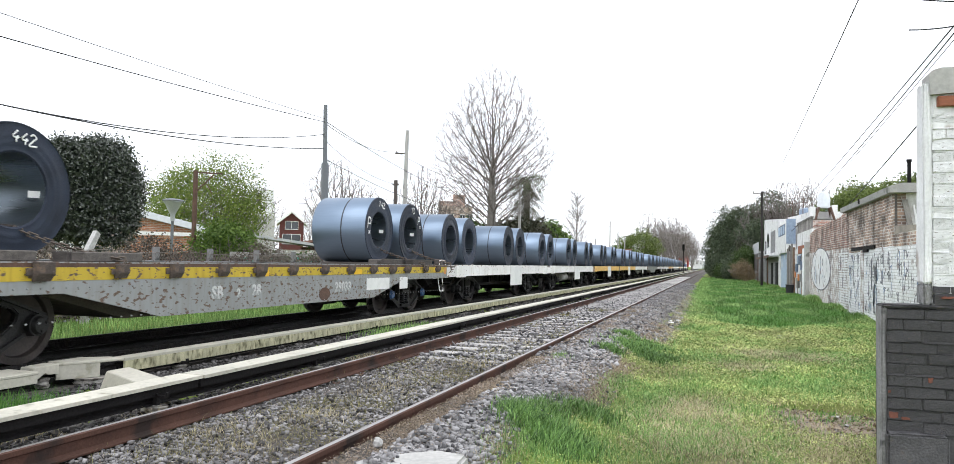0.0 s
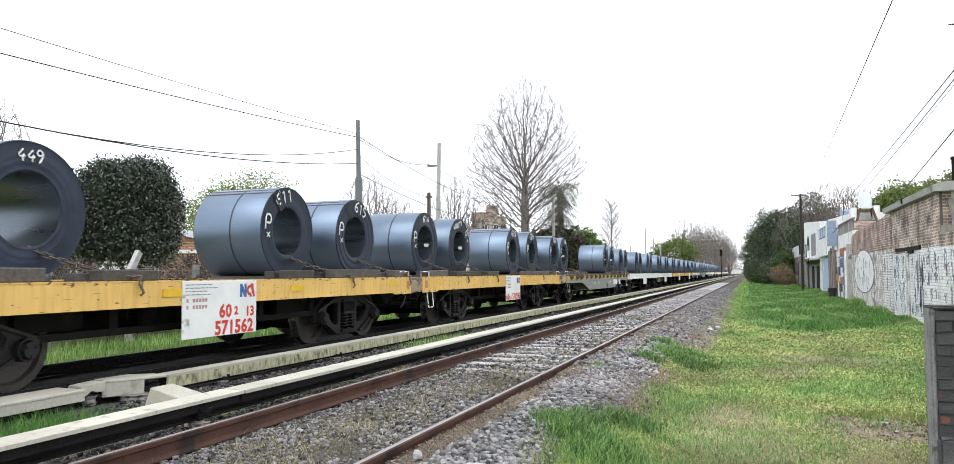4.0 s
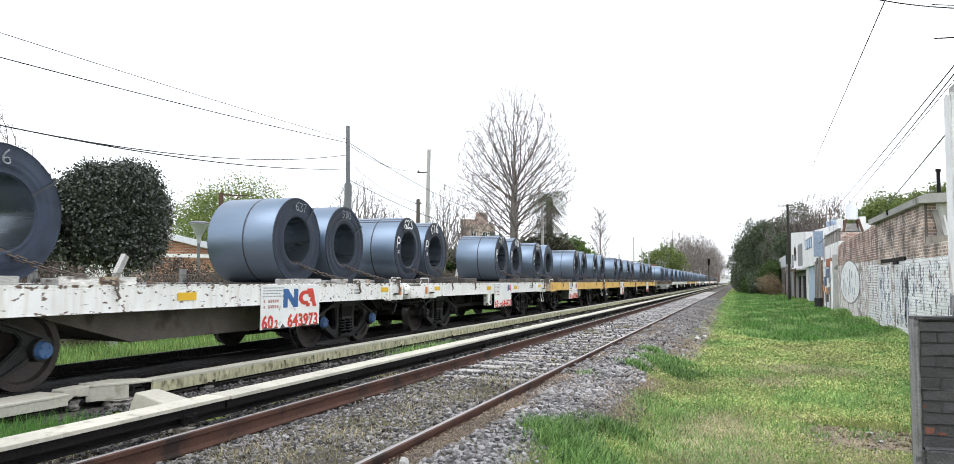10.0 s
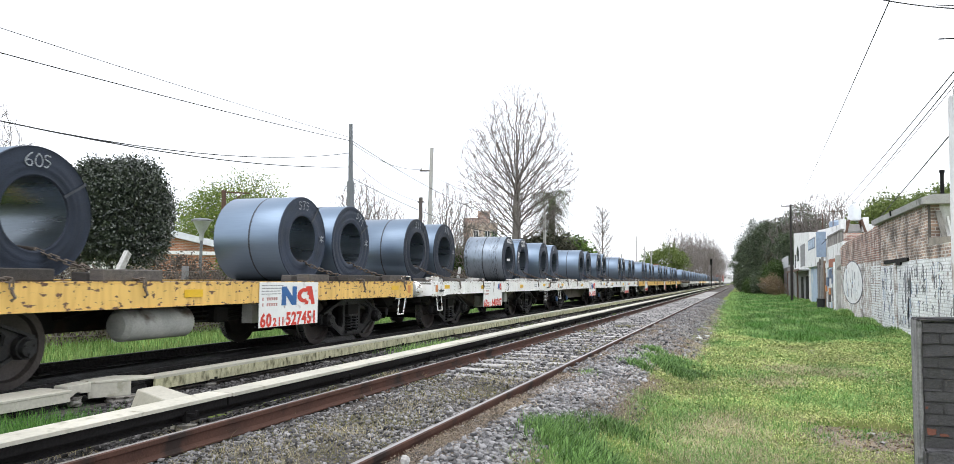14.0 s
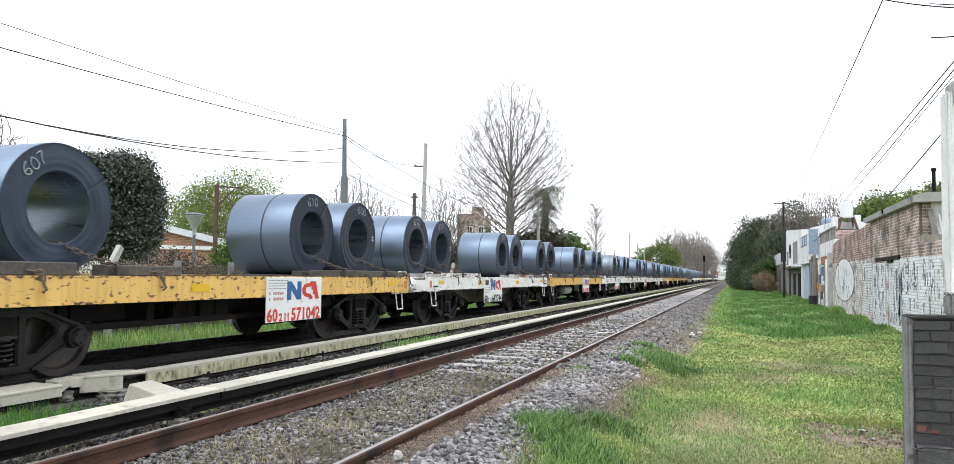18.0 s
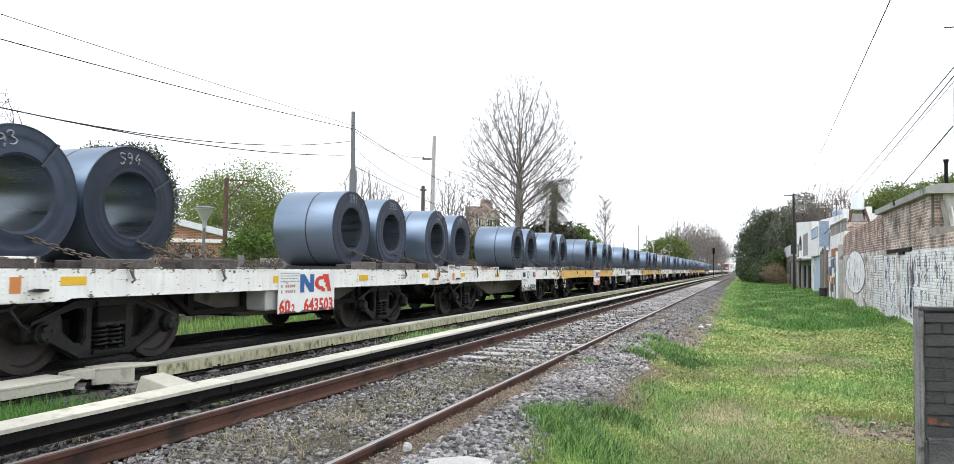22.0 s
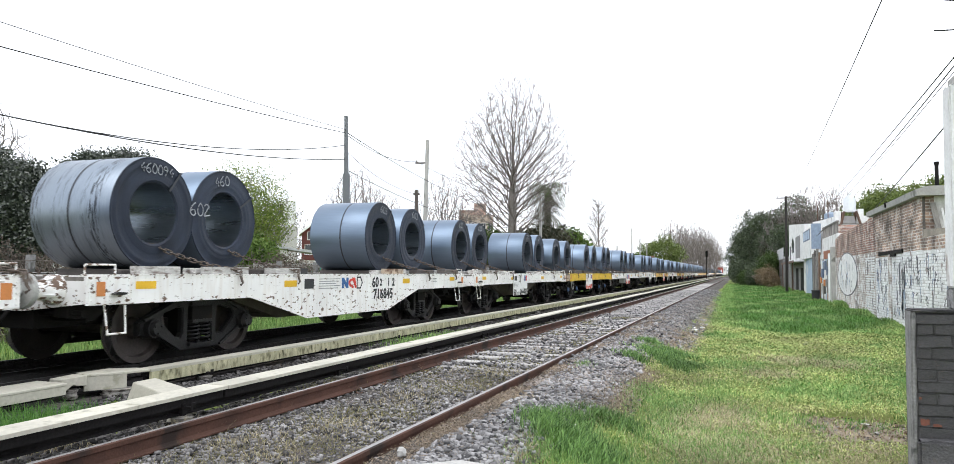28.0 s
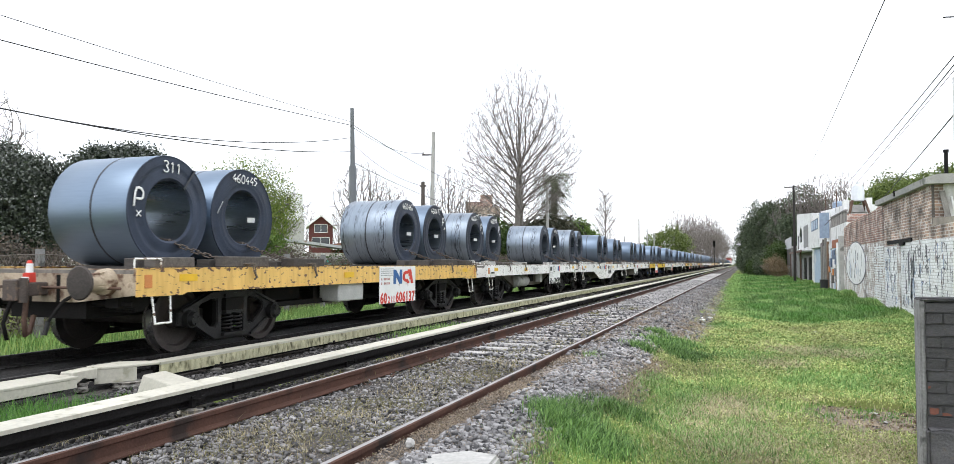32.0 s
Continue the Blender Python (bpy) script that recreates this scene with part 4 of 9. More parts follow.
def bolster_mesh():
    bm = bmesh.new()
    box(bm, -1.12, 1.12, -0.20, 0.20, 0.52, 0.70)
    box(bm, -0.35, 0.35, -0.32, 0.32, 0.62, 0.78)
    # Dark filler block, added to close the opening behind the springs.
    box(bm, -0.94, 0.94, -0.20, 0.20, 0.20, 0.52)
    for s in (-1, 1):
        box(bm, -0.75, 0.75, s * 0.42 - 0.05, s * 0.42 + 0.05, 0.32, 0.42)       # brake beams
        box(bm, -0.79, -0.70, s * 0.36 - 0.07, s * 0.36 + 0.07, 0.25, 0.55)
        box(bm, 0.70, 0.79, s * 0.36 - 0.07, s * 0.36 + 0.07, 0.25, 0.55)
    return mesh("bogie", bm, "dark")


BOLSTER = bolster_mesh()


def bogie(parent, y, blue):
    b = part("bogie", BOLSTER, None, parent, at=pose(0, y, 0))
    for s in (-1, 1):
        part("side_frame", SIDE_FRAME, None, b, at=pose(s * 1.03, 0, 0))
        part("spring", SPRING, None, b, at=pose(s * 1.05, 0, 0))
        w = part("wheelset", WHEELSET, None, b, at=pose(0, s * 0.92, 0.45))
        WHEELS.append((w, s * 0.92))
        for q in (0, 180):
            part("axle_box", AXLE_BOX_BLUE if blue else AXLE_BOX, None, b, at=pose(0, s * 0.92, 0.45, 0, 0, q))


# ---- wagon pieces
def sill_mesh(length, colour, belly):
    """Pressed side sill: web and two flanges; belly: depth below the straight sill in the middle, with sloping shoulders."""
    bm = bmesh.new()
    h = length / 2
    if belly:
        web = [(-h, 0.80), (-h, 1.13), (h, 1.13), (h, 0.80), (h - 2.9, 0.80), (h - 4.4, 0.80 - belly), (-h + 4.4, 0.80 - belly), (-h + 2.9, 0.80)]
    else:
        web = [(-h, 0.80), (-h, 1.13), (h, 1.13), (h, 0.80), (h - 0.75, 0.80), (h - 0.85, 0.835), (-h + 0.85, 0.835), (-h + 0.75, 0.80)]
    prism(bm, web, "x", 1.435, 1.455)
    box(bm, 1.36, 1.462, -h, h, 1.128, 1.142)
    if not belly:
        box(bm, 1.36, 1.460, -h + 0.85, h - 0.85, 0.83, 0.842)
    me = mesh("side_sill", bm, colour)
    return me


def rivets(length, rows, colour):
    bm = bmesh.new()
    h = length / 2 - 0.2
    for z in rows:
        n = int(2 * h / 0.16)
        for i in range(n + 1):
            y = -h + 2 * h * i / n
            tube(bm, (1.454, y, z), (1.466, y, z), 0.013, 0.009, 5)
    return mesh("rivets", bm, colour)


def stake_pocket():
    """Cast pocket for a side stake, with a sloping lip."""
    bm = bmesh.new()
    prism(bm, [(0.0, -0.09), (0.0, 0.13), (0.11, 0.13), (0.11, 0.0), (0.05, -0.09)], "y", -0.11, 0.11)
    box(bm, 0.0, 0.03, -0.19, 0.19, -0.03, 0.06)
    bmesh.ops.bevel(bm, geom=bm.edges[:], offset=0.008, segments=1, affect="EDGES")
    return mesh("stake_pocket", bm, "pocket")


def stirrup_mesh(colour, slant=0.0):
    """A bent-rod step under the sill; slant: how far the tread hangs back."""
    bm = bmesh.new()
    d = slant
    for a, b in (((1.42, -0.15, 0.80), (1.46, -0.13 - d, 0.47)), ((1.46, -0.14 - d, 0.47), (1.46, 0.14 - d, 0.47)), ((1.46, 0.13 - d, 0.47), (1.42, 0.15, 0.80))):
        tube(bm, a, b, 0.013, n=6)
    return mesh("step", bm, colour)


def lever_mesh(s):
    """Uncoupling lever: a cranked rod from the sill to the coupler, with a hanging handle."""
    bm = bmesh.new()
    polytube(bm, [(1.40, 0, 0.84), (1.40, s * 0.12, 0.74), (1.15, s * 0.22, 0.70), (0.55, s * 0.30, 0.72), (0.15, s * 0.42, 0.86)], 0.018, 6)
    polytube(bm, [(1.40, s * 0.12, 0.74), (1.41, s * 0.02, 0.60), (1.40, -s * 0.10, 0.50)], 0.016, 6)
    box(bm, 1.36, 1.43, -0.05, 0.05, 0.78, 0.86)
    return mesh("brake_lever", bm, "bogie")


# step at the front and the rear end of each wagon: w white, g grey, b white and bent back, - none
STEPS = {3: ("w", "g"), -10: ("-", "w"), -22: ("-", "w"), -34: ("w", "-"), -46: ("w", "-"), -58: ("-", "w"), -71: ("b", "w"), -84: ("b", "w"), -96: ("w", "w"), -108: ("w", "w"),
         -120: ("w", "-"), -132: ("-", "-"), -144: ("b", "g"), -156: ("-", "w"), -168: ("w", "w"), -169: ("w", "w"), -181: ("w", "w"), -194: ("w", "w")}


def loop_mesh(colour):
    bm = bmesh.new()
    for a, b in (((1.40, -0.21, 1.13), (1.40, -0.21, 1.25)), ((1.40, -0.21, 1.25), (1.40, 0.21, 1.25)), ((1.40, 0.21, 1.25), (1.40, 0.21, 1.13))):
        tube(bm, a, b, 0.012, n=6)
    return mesh("hand_loop", bm, colour)


def buffer(parent, x, y, sgn, colour):
    bm = bmesh.new()
    lathe(bm, [(0.0, 0.001), (0.0, 0.17), (0.10, 0.155), (0.13, 0.115), (0.30, 0.105)], 20, "y")
    for k in range(4):
        a = k * math.tau / 4 + 0.4
        c, s = math.cos(a), math.sin(a)
        bm2 = [(c * 0.10, 0.02, s * 0.10), (c * 0.17, 0.02, s * 0.17), (c * 0.11, 0.26, s * 0.11)]
        vs = [bm.verts.new(v) for v in bm2] + [bm.verts.new((v[0] - s * 0.02, v[1], v[2] + c * 0.02)) for v in bm2]
        for f in ((0, 1, 2), (3, 5, 4), (0, 3, 4, 1), (1, 4, 5, 2), (2, 5, 3, 0)):
            bm.faces.new([vs[i] for i in f])
    turn = pose(x, y, 0.97, 0, 0, 0 if sgn > 0 else 180)
    b = part("buffer", bm, colour, parent, at=turn)
    bm = bmesh.new()
    lathe(bm, [(0.30, 0.001), (0.30, 0.06), (0.37, 0.06), (0.375, 0.19), (0.395, 0.20), (0.41, 0.185), (0.415, 0.001)], 24, "y")
    part("buffer_disc", bm, "tank" if colour == "white" else "wheel", b)


def coupler(parent, y, sgn, s_end=False):
    bm = bmesh.new()
    box(bm, -0.09, 0.09, 0, 0.42 * sgn, 0.80, 0.98)
    box(bm, -0.17, 0.10, 0.36 * sgn, 0.62 * sgn, 0.74, 1.02)
    tube(bm, (0.11, 0.50 * sgn, 0.72), (0.11, 0.50 * sgn, 1.04), 0.07, n=10)
    bmesh.ops.bevel(bm, geom=[e for e in bm.edges if e.smooth], offset=0.015, segments=1, affect="EDGES")
    part("coupler", bm, "pocket" if s_end else "dark", parent, "rusty coupler" if s_end else "", pose(0, y, 0) @ Matrix.Diagonal((0.85, 0.72, 0.9, 1)) @ pose(0, 0, 0.09) if s_end else pose(0, y, 0))


def draft_mesh(s):
    """Coupler pocket, cross pipe and brackets filling the dark gap between the bogie and the end beam."""
    bm = bmesh.new()
    box(bm, -0.62, 0.62, min(-s * 1.15, -s * 0.06), max(-s * 1.15, -s * 0.06), 0.52, 0.82)
    for x in (-1.0, 1.0):
        prism(bm, [(-s * 0.75, 0.82), (-s * 0.08, 0.82), (-s * 0.08, 0.66), (-s * 0.45, 0.60)], "x", x - 0.10, x + 0.10)
    tube(bm, (-1.25, -s * 0.16, 0.70), (1.25, -s * 0.16, 0.70), 0.035, n=8)
    tube(bm, (-1.15, -s * 0.30, 0.62), (1.15, -s * 0.30, 0.62), 0.025, n=8)
    return mesh("draft_gear", bm, "dark")


def end_plate_mesh(s):
    """Thick plate over the end of the side sill, with two rows of bolts and a small hook."""
    bm = bmesh.new()
    box(bm, 1.456, 1.468, min(-s * 0.62, -s * 0.01), max(-s * 0.62, -s * 0.01), 0.815, 1.115)
    for y in (0.05, 0.30, 0.57):
        for k in range(5):
            tube(bm, (1.466, -s * y, 0.85 + 0.055 * k), (1.480, -s * y, 0.85 + 0.055 * k), 0.013, 0.010, 6)
    return mesh("end_plate", bm, "white")


def hook_mesh():
    bm = bmesh.new()
    prism(bm, [(-0.10, 0.92), (-0.02, 0.945), (0.10, 0.935), (0.10, 0.915), (0.0, 0.905)], "x", 1.47, 1.53)
    return mesh("rope_hook", bm, "bogie")


def logo(parent, y, z, s, at_x, k=1.0):
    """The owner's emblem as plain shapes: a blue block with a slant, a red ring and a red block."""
    bm = bmesh.new()
    prism(bm, [(-1.0, -0.5), (-1.0, 0.5), (-0.75, 0.5), (-0.38, -0.05), (-0.38, 0.5), (-0.14, 0.5), (-0.14, -0.5), (-0.40, -0.5), (-0.76, 0.05), (-0.76, -0.5)],
          "x", 0, 0.006)
    for v in bm.verts:
        v.co = (v.co.x, v.co.y * s * k, v.co.z * s)
    part("emblem_blue", bm, "blue", parent, "blue emblem shape", pose(at_x, y, z))
    bm = bmesh.new()
    n = 10
    out = [(0.32 + 0.40 * math.cos(a), 0.40 * math.sin(a)) for a in [radians(60 + 240 * i / n) for i in range(n + 1)]]
    inn = [(0.34 + 0.20 * math.cos(a), 0.20 * math.sin(a)) for a in [radians(300 - 240 * i / n) for i in range(n + 1)]]
    prism(bm, out + inn, "x", 0, 0.006)
    for v in bm.verts:
        v.co = (v.co.x, v.co.y * s * k, v.co.z * s)
    part("emblem_red", bm, "red", parent, "red emblem shape", pose(at_x, y, z))
    bm = bmesh.new()
    prism(bm, [(0.40, 0.30), (0.46, 0.5), (0.80, 0.5), (1.02, -0.5), (0.80, -0.5), (0.76, -0.26), (0.62, -0.20), (0.66, 0.0), (0.52, 0.04), (0.54, 0.2)], "x", 0.001, 0.007)
    for v in bm.verts:
        v.co = (v.co.x, v.co.y * s * k, v.co.z * s)
    part("emblem_red", bm, "red", parent, "red emblem shape", pose(at_x, y, z))
    bm = bmesh.new()
    prism(bm, [(0.36, -0.5), (0.58, -0.5), (0.60, -0.32), (0.44, -0.28)], "x", 0.001, 0.007)
    for v in bm.verts:
        v.co = (v.co.x, v.co.y * s * k, v.co.z * s)
    part("emblem_red", bm, "red", parent, "red emblem shape", pose(at_x, y, z))


def patch(parent, name, y0, y1, z0, z1, material, x=1.455, label=""):
    bm = bmesh.new()
    box(bm, x, x + 0.005, y0, y1, z0, z1)
    part(name, bm, material, parent, label)


def arrow_mark(parent, y, z, s=0.11, x=1.457):
    """A white field with a black outlined pointer."""
    bm = bmesh.new()
    for a, b in (((-1, 1), (0.3, 1)), ((0.3, 1), (1, 0)), ((1, 0), (0.3, -1)), ((0.3, -1), (-1, -1)), ((-1, -1), (-1, 1))):
        a, b = Vector((0, a[0] * s, a[1] * s)), Vector((0, b[0] * s, b[1] * s))
        d = (b - a).normalized()
        w = Vector((0, -d.z, d.y)) * s * 0.13
        a, b = a - d * s * 0.1, b + d * s * 0.1
        prism(bm, [((a + w).y, (a + w).z), ((b + w).y, (b + w).z), ((b - w).y, (b - w).z), ((a - w).y, (a - w).z)], "x", 0, 0.004)
    part("load_mark", bm, "black", parent, at=pose(x, y, z))


WAGON_LABEL = {"yellow": "worn yellow-sided flat wagon loaded with steel coils", "yellow_bright": "bright yellow flat wagon loaded with steel coils",
               "white": "worn white-sided flat wagon loaded with steel coils", "grey": "grey and yellow riveted flat wagon with deep fish-belly sides"}
MESHES = {}


def shared(key, make):
    if key not in MESHES:
        MESHES[key] = make()
    return MESHES[key]


def underframe(length, deep):
    """Centre sill (deep: a fish-belly one), cross-bearers and brake rods, all near-black."""
    bm = bmesh.new()
    h = length / 2
    out = [(-h, 0.72), (-h, 1.05), (h, 1.05), (h, 0.72), (h - 2.8, 0.72), (h - 3.4, 0.50), (-h + 3.4, 0.50), (-h + 2.8, 0.72)]
    if not deep:
        prism(bm, out, "x", 0.20, 0.26)
        prism(bm, out, "x", -0.26, -0.20)
    for i in range(5):
        y = (i - 2) * length / 6.2
        prism(bm, [(-1.43, 0.92), (-1.43, 1.08), (1.43, 1.08), (1.43, 0.92), (0.3, 0.66), (-0.3, 0.66)], "y", y - 0.05, y + 0.05)
    box(bm, -1.43, 1.43, -h + 0.2, h - 0.2, 1.03, 1.07)
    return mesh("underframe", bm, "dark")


def centre_sill(length):
    """Deep fish-belly box under the middle of the wagon, grey with road grime."""
    bm = bmesh.new()
    h = length / 2 - 0.02
    prism(bm, [(-h, 0.80), (-h, 1.05), (h, 1.05), (h, 0.80), (h - 2.9, 0.80), (h - 4.3, 0.42), (-h + 4.3, 0.42), (-h + 2.9, 0.80)], "x", -0.95, 0.95)
    return mesh("centre_sill", bm, "belly")


def truss(length):
    """Side bracing under the sill: a lower bar with hangers, and brake gear."""
    bm = bmesh.new()
    h = length / 2 - 3.1
    box(bm, 0.98, 1.06, -h, h, 0.50, 0.58)
    for s in (-1, 1):
        prism(bm, [(s * h, 0.50), (s * h, 0.58), (s * (h + 0.5), 0.92), (s * (h + 0.5), 0.84)], "x", 0.98, 1.06)
    for i in range(5):
        y = -h + 2 * h * i / 4
        box(bm, 0.99, 1.05, y - 0.06, y + 0.06, 0.56, 1.0)
    for k in range(4):
        tube(bm, (0.75 + 0.05 * k, -h + 0.5, 0.70 + 0.05 * k), (0.75 + 0.05 * k, h - 0.9, 0.70 + 0.05 * k), 0.018, n=6)
    box(bm, 0.70, 1.02, -0.35, 0.25, 0.58, 0.86)
    for y0, y1, z0, z1 in ((-h * 0.92, -h * 0.62, 0.60, 1.0), (-h * 0.30, -h * 0.05, 0.56, 0.98), (h * 0.35, h * 0.52, 0.62, 0.98), (h * 0.70, h * 0.95, 0.55, 1.0)):
        box(bm, 0.86, 0.94, y0, y1, z0, z1)
    lathe(bm, [(h * 0.05, 0.001), (h * 0.05, 0.15), (h * 0.32, 0.15), (h * 0.32, 0.001)], 14, "y")
    for v in bm.verts[-56:]:
        v.co += Vector((0.80, 0, 0.74))
    for k in range(6):
        tube(bm, (1.0, -h * 0.5 + 0.25 * k, 0.60 + 0.05 * (k % 3)), (1.0, -h * 0.5 + 0.25 * k, 0.92), 0.014, n=5)
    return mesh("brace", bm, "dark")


W16 = (-193.55, -181.9)   # the last wagon
# how far the bogies of some wagons sit further in, at the front and at the rear
FRONT_SET = {-46: -0.14, -58: -0.22, -108: -0.40, -120: -0.42, -132: 0.25, -144: -0.1, -156: -0.18, -181: -0.40, -194: -0.42}
REAR_SET = {-10: 0.80, -22: 0.45, -46: -0.16, -96: 0.2, -108: 0.35, -120: 0.1, -132: -0.25, -144: -0.27, -168: 0.32, -194: 0.26}


def air_hose(parent, y, s):
    """Brake hose hanging beside the coupler, its end cap pale."""
    bm = bmesh.new()
    polytube(bm, [(0.42, y - s * 0.15, 0.80), (0.44, y, 0.74), (0.45, y + s * 0.12, 0.62), (0.45, y + s * 0.22, 0.50)], 0.022, 8)
    a = part("air_hose", bm, "dark", parent)
    bm = bmesh.new()
    tube(bm, (0.45, y + s * 0.215, 0.505), (0.45, y + s * 0.26, 0.36), 0.03, n=8)
    part("hose_end", bm, "bogie", a)


def wagon(u0, u1, colour, belly=0.0, deep=False, panel=None, number=(), number_colour="red", emblem=0, gear="truss", timber="timber", blue=False, near=True,
          marks=False):
    """A flat wagon whose side sills run from u0 to u1 at the start. panel: the hanging number plate (from, to, bottom), measured from u0."""
    length, mid = u1 - u0, (u0 + u1) / 2
    h = length / 2
    w = thing("flat_wagon", WAGON_LABEL[colour] if not (belly and colour == "white") else "white flat wagon with deep fish-belly sides, loaded with steel coils",
              "railway wagon", pose(TR, mid, 0), "flat wagons of the train")
    MOVING.append((w, TR, mid, 0))
    L = round(length, 1)
    sill = shared(("sill", L, colour, belly), lambda: sill_mesh(length, colour, belly))
    part("side_sill", sill, None, w)
    part("side_sill", sill, None, w, at=pose(0, 0, 0, 0, 0, 180))
    part("underframe", shared(("under", L, deep or belly > 0), lambda: underframe(length, deep or belly > 0)), None, w, "black underframe")
    if deep or belly > 0:
        part("centre_sill", shared(("belly", L), lambda: centre_sill(length)), None, w, "grimy grey fish-belly centre sill")
    bm = bmesh.new()
    box(bm, -1.40, 1.40, -h + 0.004, h - 0.004, 1.07, 1.114)
    part("deck", bm, "deck", w, "worn plank deck")
    ends = "white" if colour != "white" else "white"
    for s in (-1, 1):
        bm = bmesh.new()
        prism(bm, [(-1.43, 0.82), (-1.43, 1.13), (1.43, 1.13), (1.43, 0.82), (0.5, 0.72), (-0.5, 0.72)], "y", s * (h - 0.005), s * (h - 0.06))
        part("end_beam", bm, "white" if colour == "white" else "end_rust", w)
        bogie(w, s * (h - 1.95 - (REAR_SET if s < 0 else FRONT_SET).get(round(u0), 0)), blue and not (belly and s < 0))
        part("draft_gear", shared(("draft", s), lambda: draft_mesh(s)), None, w, "black draft gear and brake pipes", pose(0, s * h, 0))
        air_hose(w, s * (h + 0.10), s)
        coupler(w, s * h, s, s < 0 and u0 == W16[0])
        if near:
            for x in (-1.0, 1.0):
                buffer(w, x, s * (h - 0.01), s, colour if colour == "white" else "end_rust")
            kind = STEPS.get(round(u0), ("w", "w"))[0 if s > 0 else 1]
            if kind != "-":
                for q in (1, -1):
                    part("step", shared(("step", kind), lambda: stirrup_mesh("tank" if kind == "g" else "white", 0.16 if kind == "b" else 0.0)), None, w,
                         at=pose(0, s * (h - 0.42) * q, 0, 0, 0, 0 if q > 0 else 180))
            if kind in "-b":
                part("brake_lever", shared(("lever", s), lambda: lever_mesh(s)), None, w, "dark brake lever and rod", pose(0, s * (h - 0.30), 0))
            for q in (0, 180):
                part("hand_loop", shared(("loop",), lambda: loop_mesh("white")), None, w, at=pose(0, s * (h - 0.22) * (1 if q == 0 else -1), 0, 0, 0, q))
    if colour == "white" and near:
        for s in (-1, 1):
            part("end_plate", shared(("plate", s), lambda: end_plate_mesh(s)), None, w, "bolted white end plate", pose(0, s * h, 0))
            part("rope_hook", shared(("hook",), hook_mesh), None, w, "", pose(0, s * (h - 0.40), 0))
    if colour in ("white", "grey") and near:
        part("rivets", shared(("rivets", L, colour), lambda: rivets(length, (1.10,) if colour == "white" else (0.86, 0.50), colour)), None, w)["kind"] = "stuff"
    if gear == "truss":
        part("brace", shared(("truss", L), lambda: truss(length)), None, w, "black brace bars with brake rods")
    elif gear == "tank":
        bm = bmesh.new()
        lathe(bm, [(-0.62, 0.001), (-0.60, 0.15), (-0.54, 0.20), (0.54, 0.20), (0.60, 0.15), (0.62, 0.001)], 20, "y")
        part("air_tank", bm, "tank", w, "pale air tank", pose(0.98, -h + 4.8, 0.60))
        bm = bmesh.new()
        box(bm, 0.8, 1.05, -0.15, 0.15, 0.55, 0.80)
        bmesh.ops.bevel(bm, geom=bm.edges[:], offset=0.03, segments=1, affect="EDGES")
        part("brake_valve", bm, "dark", w, "black brake valve", pose(0, 0.2, 0))
        for k in range(3):
            bm = bmesh.new()
            tube(bm, (0.9, 0.15, 0.6 + 0.07 * k), (0.85, 1.6, 0.72 + 0.03 * k), 0.018, n=6)
            tube(bm, (0.92, -0.15, 0.58 + 0.07 * k), (0.95, -1.2, 0.60 + 0.05 * k), 0.015, n=6)
            part("brake_pipe", bm, "dark", w, at=pose(0, 0.2, 0))
        bm = bmesh.new()
        box(bm, 1.06, 1.24, -0.12, 0.12, 0.52, 0.80)
        part("tool_box", bm, "tank", w, "small pale box", pose(0, 0.75, 0))
    elif gear == "box":
        bm = bmesh.new()
        box(bm, 1.0, 1.40, -0.45, 0.45, 0.52, 0.83)
        bmesh.ops.bevel(bm, geom=bm.edges[:], offset=0.02, segments=1, affect="EDGES")
        part("tool_box", bm, "tank", w, "pale steel tool box", pose(0, -0.7, 0))
        part("brace", shared(("truss", L), lambda: truss(length)), None, w, "black brace bars with brake rods")
    if round(u0) == -46:
        bm = bmesh.new()
        box(bm, 1.30, 1.44, -0.16, 0.16, 0.50, 0.835)
        bmesh.ops.bevel(bm, geom=bm.edges[:], offset=0.015, segments=1, affect="EDGES")
        hb = part("hanging_box", bm, "white", w, "white box hung below the sill", pose(0, -0.76, 0))
        # Raised black disc, painted for the shade in a round hole.
        bm = bmesh.new()
        lathe(bm, [(1.441, 0.001), (1.441, 0.055), (1.444, 0.055), (1.444, 0.001)], 16, "x")
        part("hole", bm, "black", hb, "", pose(0, 0.02, 0.60))
    if not near:
        if panel:
            patch(w, "number_panel", panel[0] - h, panel[1] - h, panel[2], 1.12, "plate", 1.462)
        return w
    # reflectors
    for y in (h - 0.85, -h + 0.85):
        patch(w, "reflector", y - 0.16, y + 0.16, 0.97, 1.06, "amber", 1.457)
    for y in (h - 0.16, -h + 0.17):
        patch(w, "reflector", y - 0.06, y + 0.06, 0.90, 1.06, "orange", 1.469 if colour == "white" else 1.457)
    for q in (-2.0 if marks else -0.9, 2.35 if belly else 1.75):
        patch(w, "reflector", q - 0.17, q + 0.17, 0.94, 1.04, "amber", 1.464 if panel else 1.457)
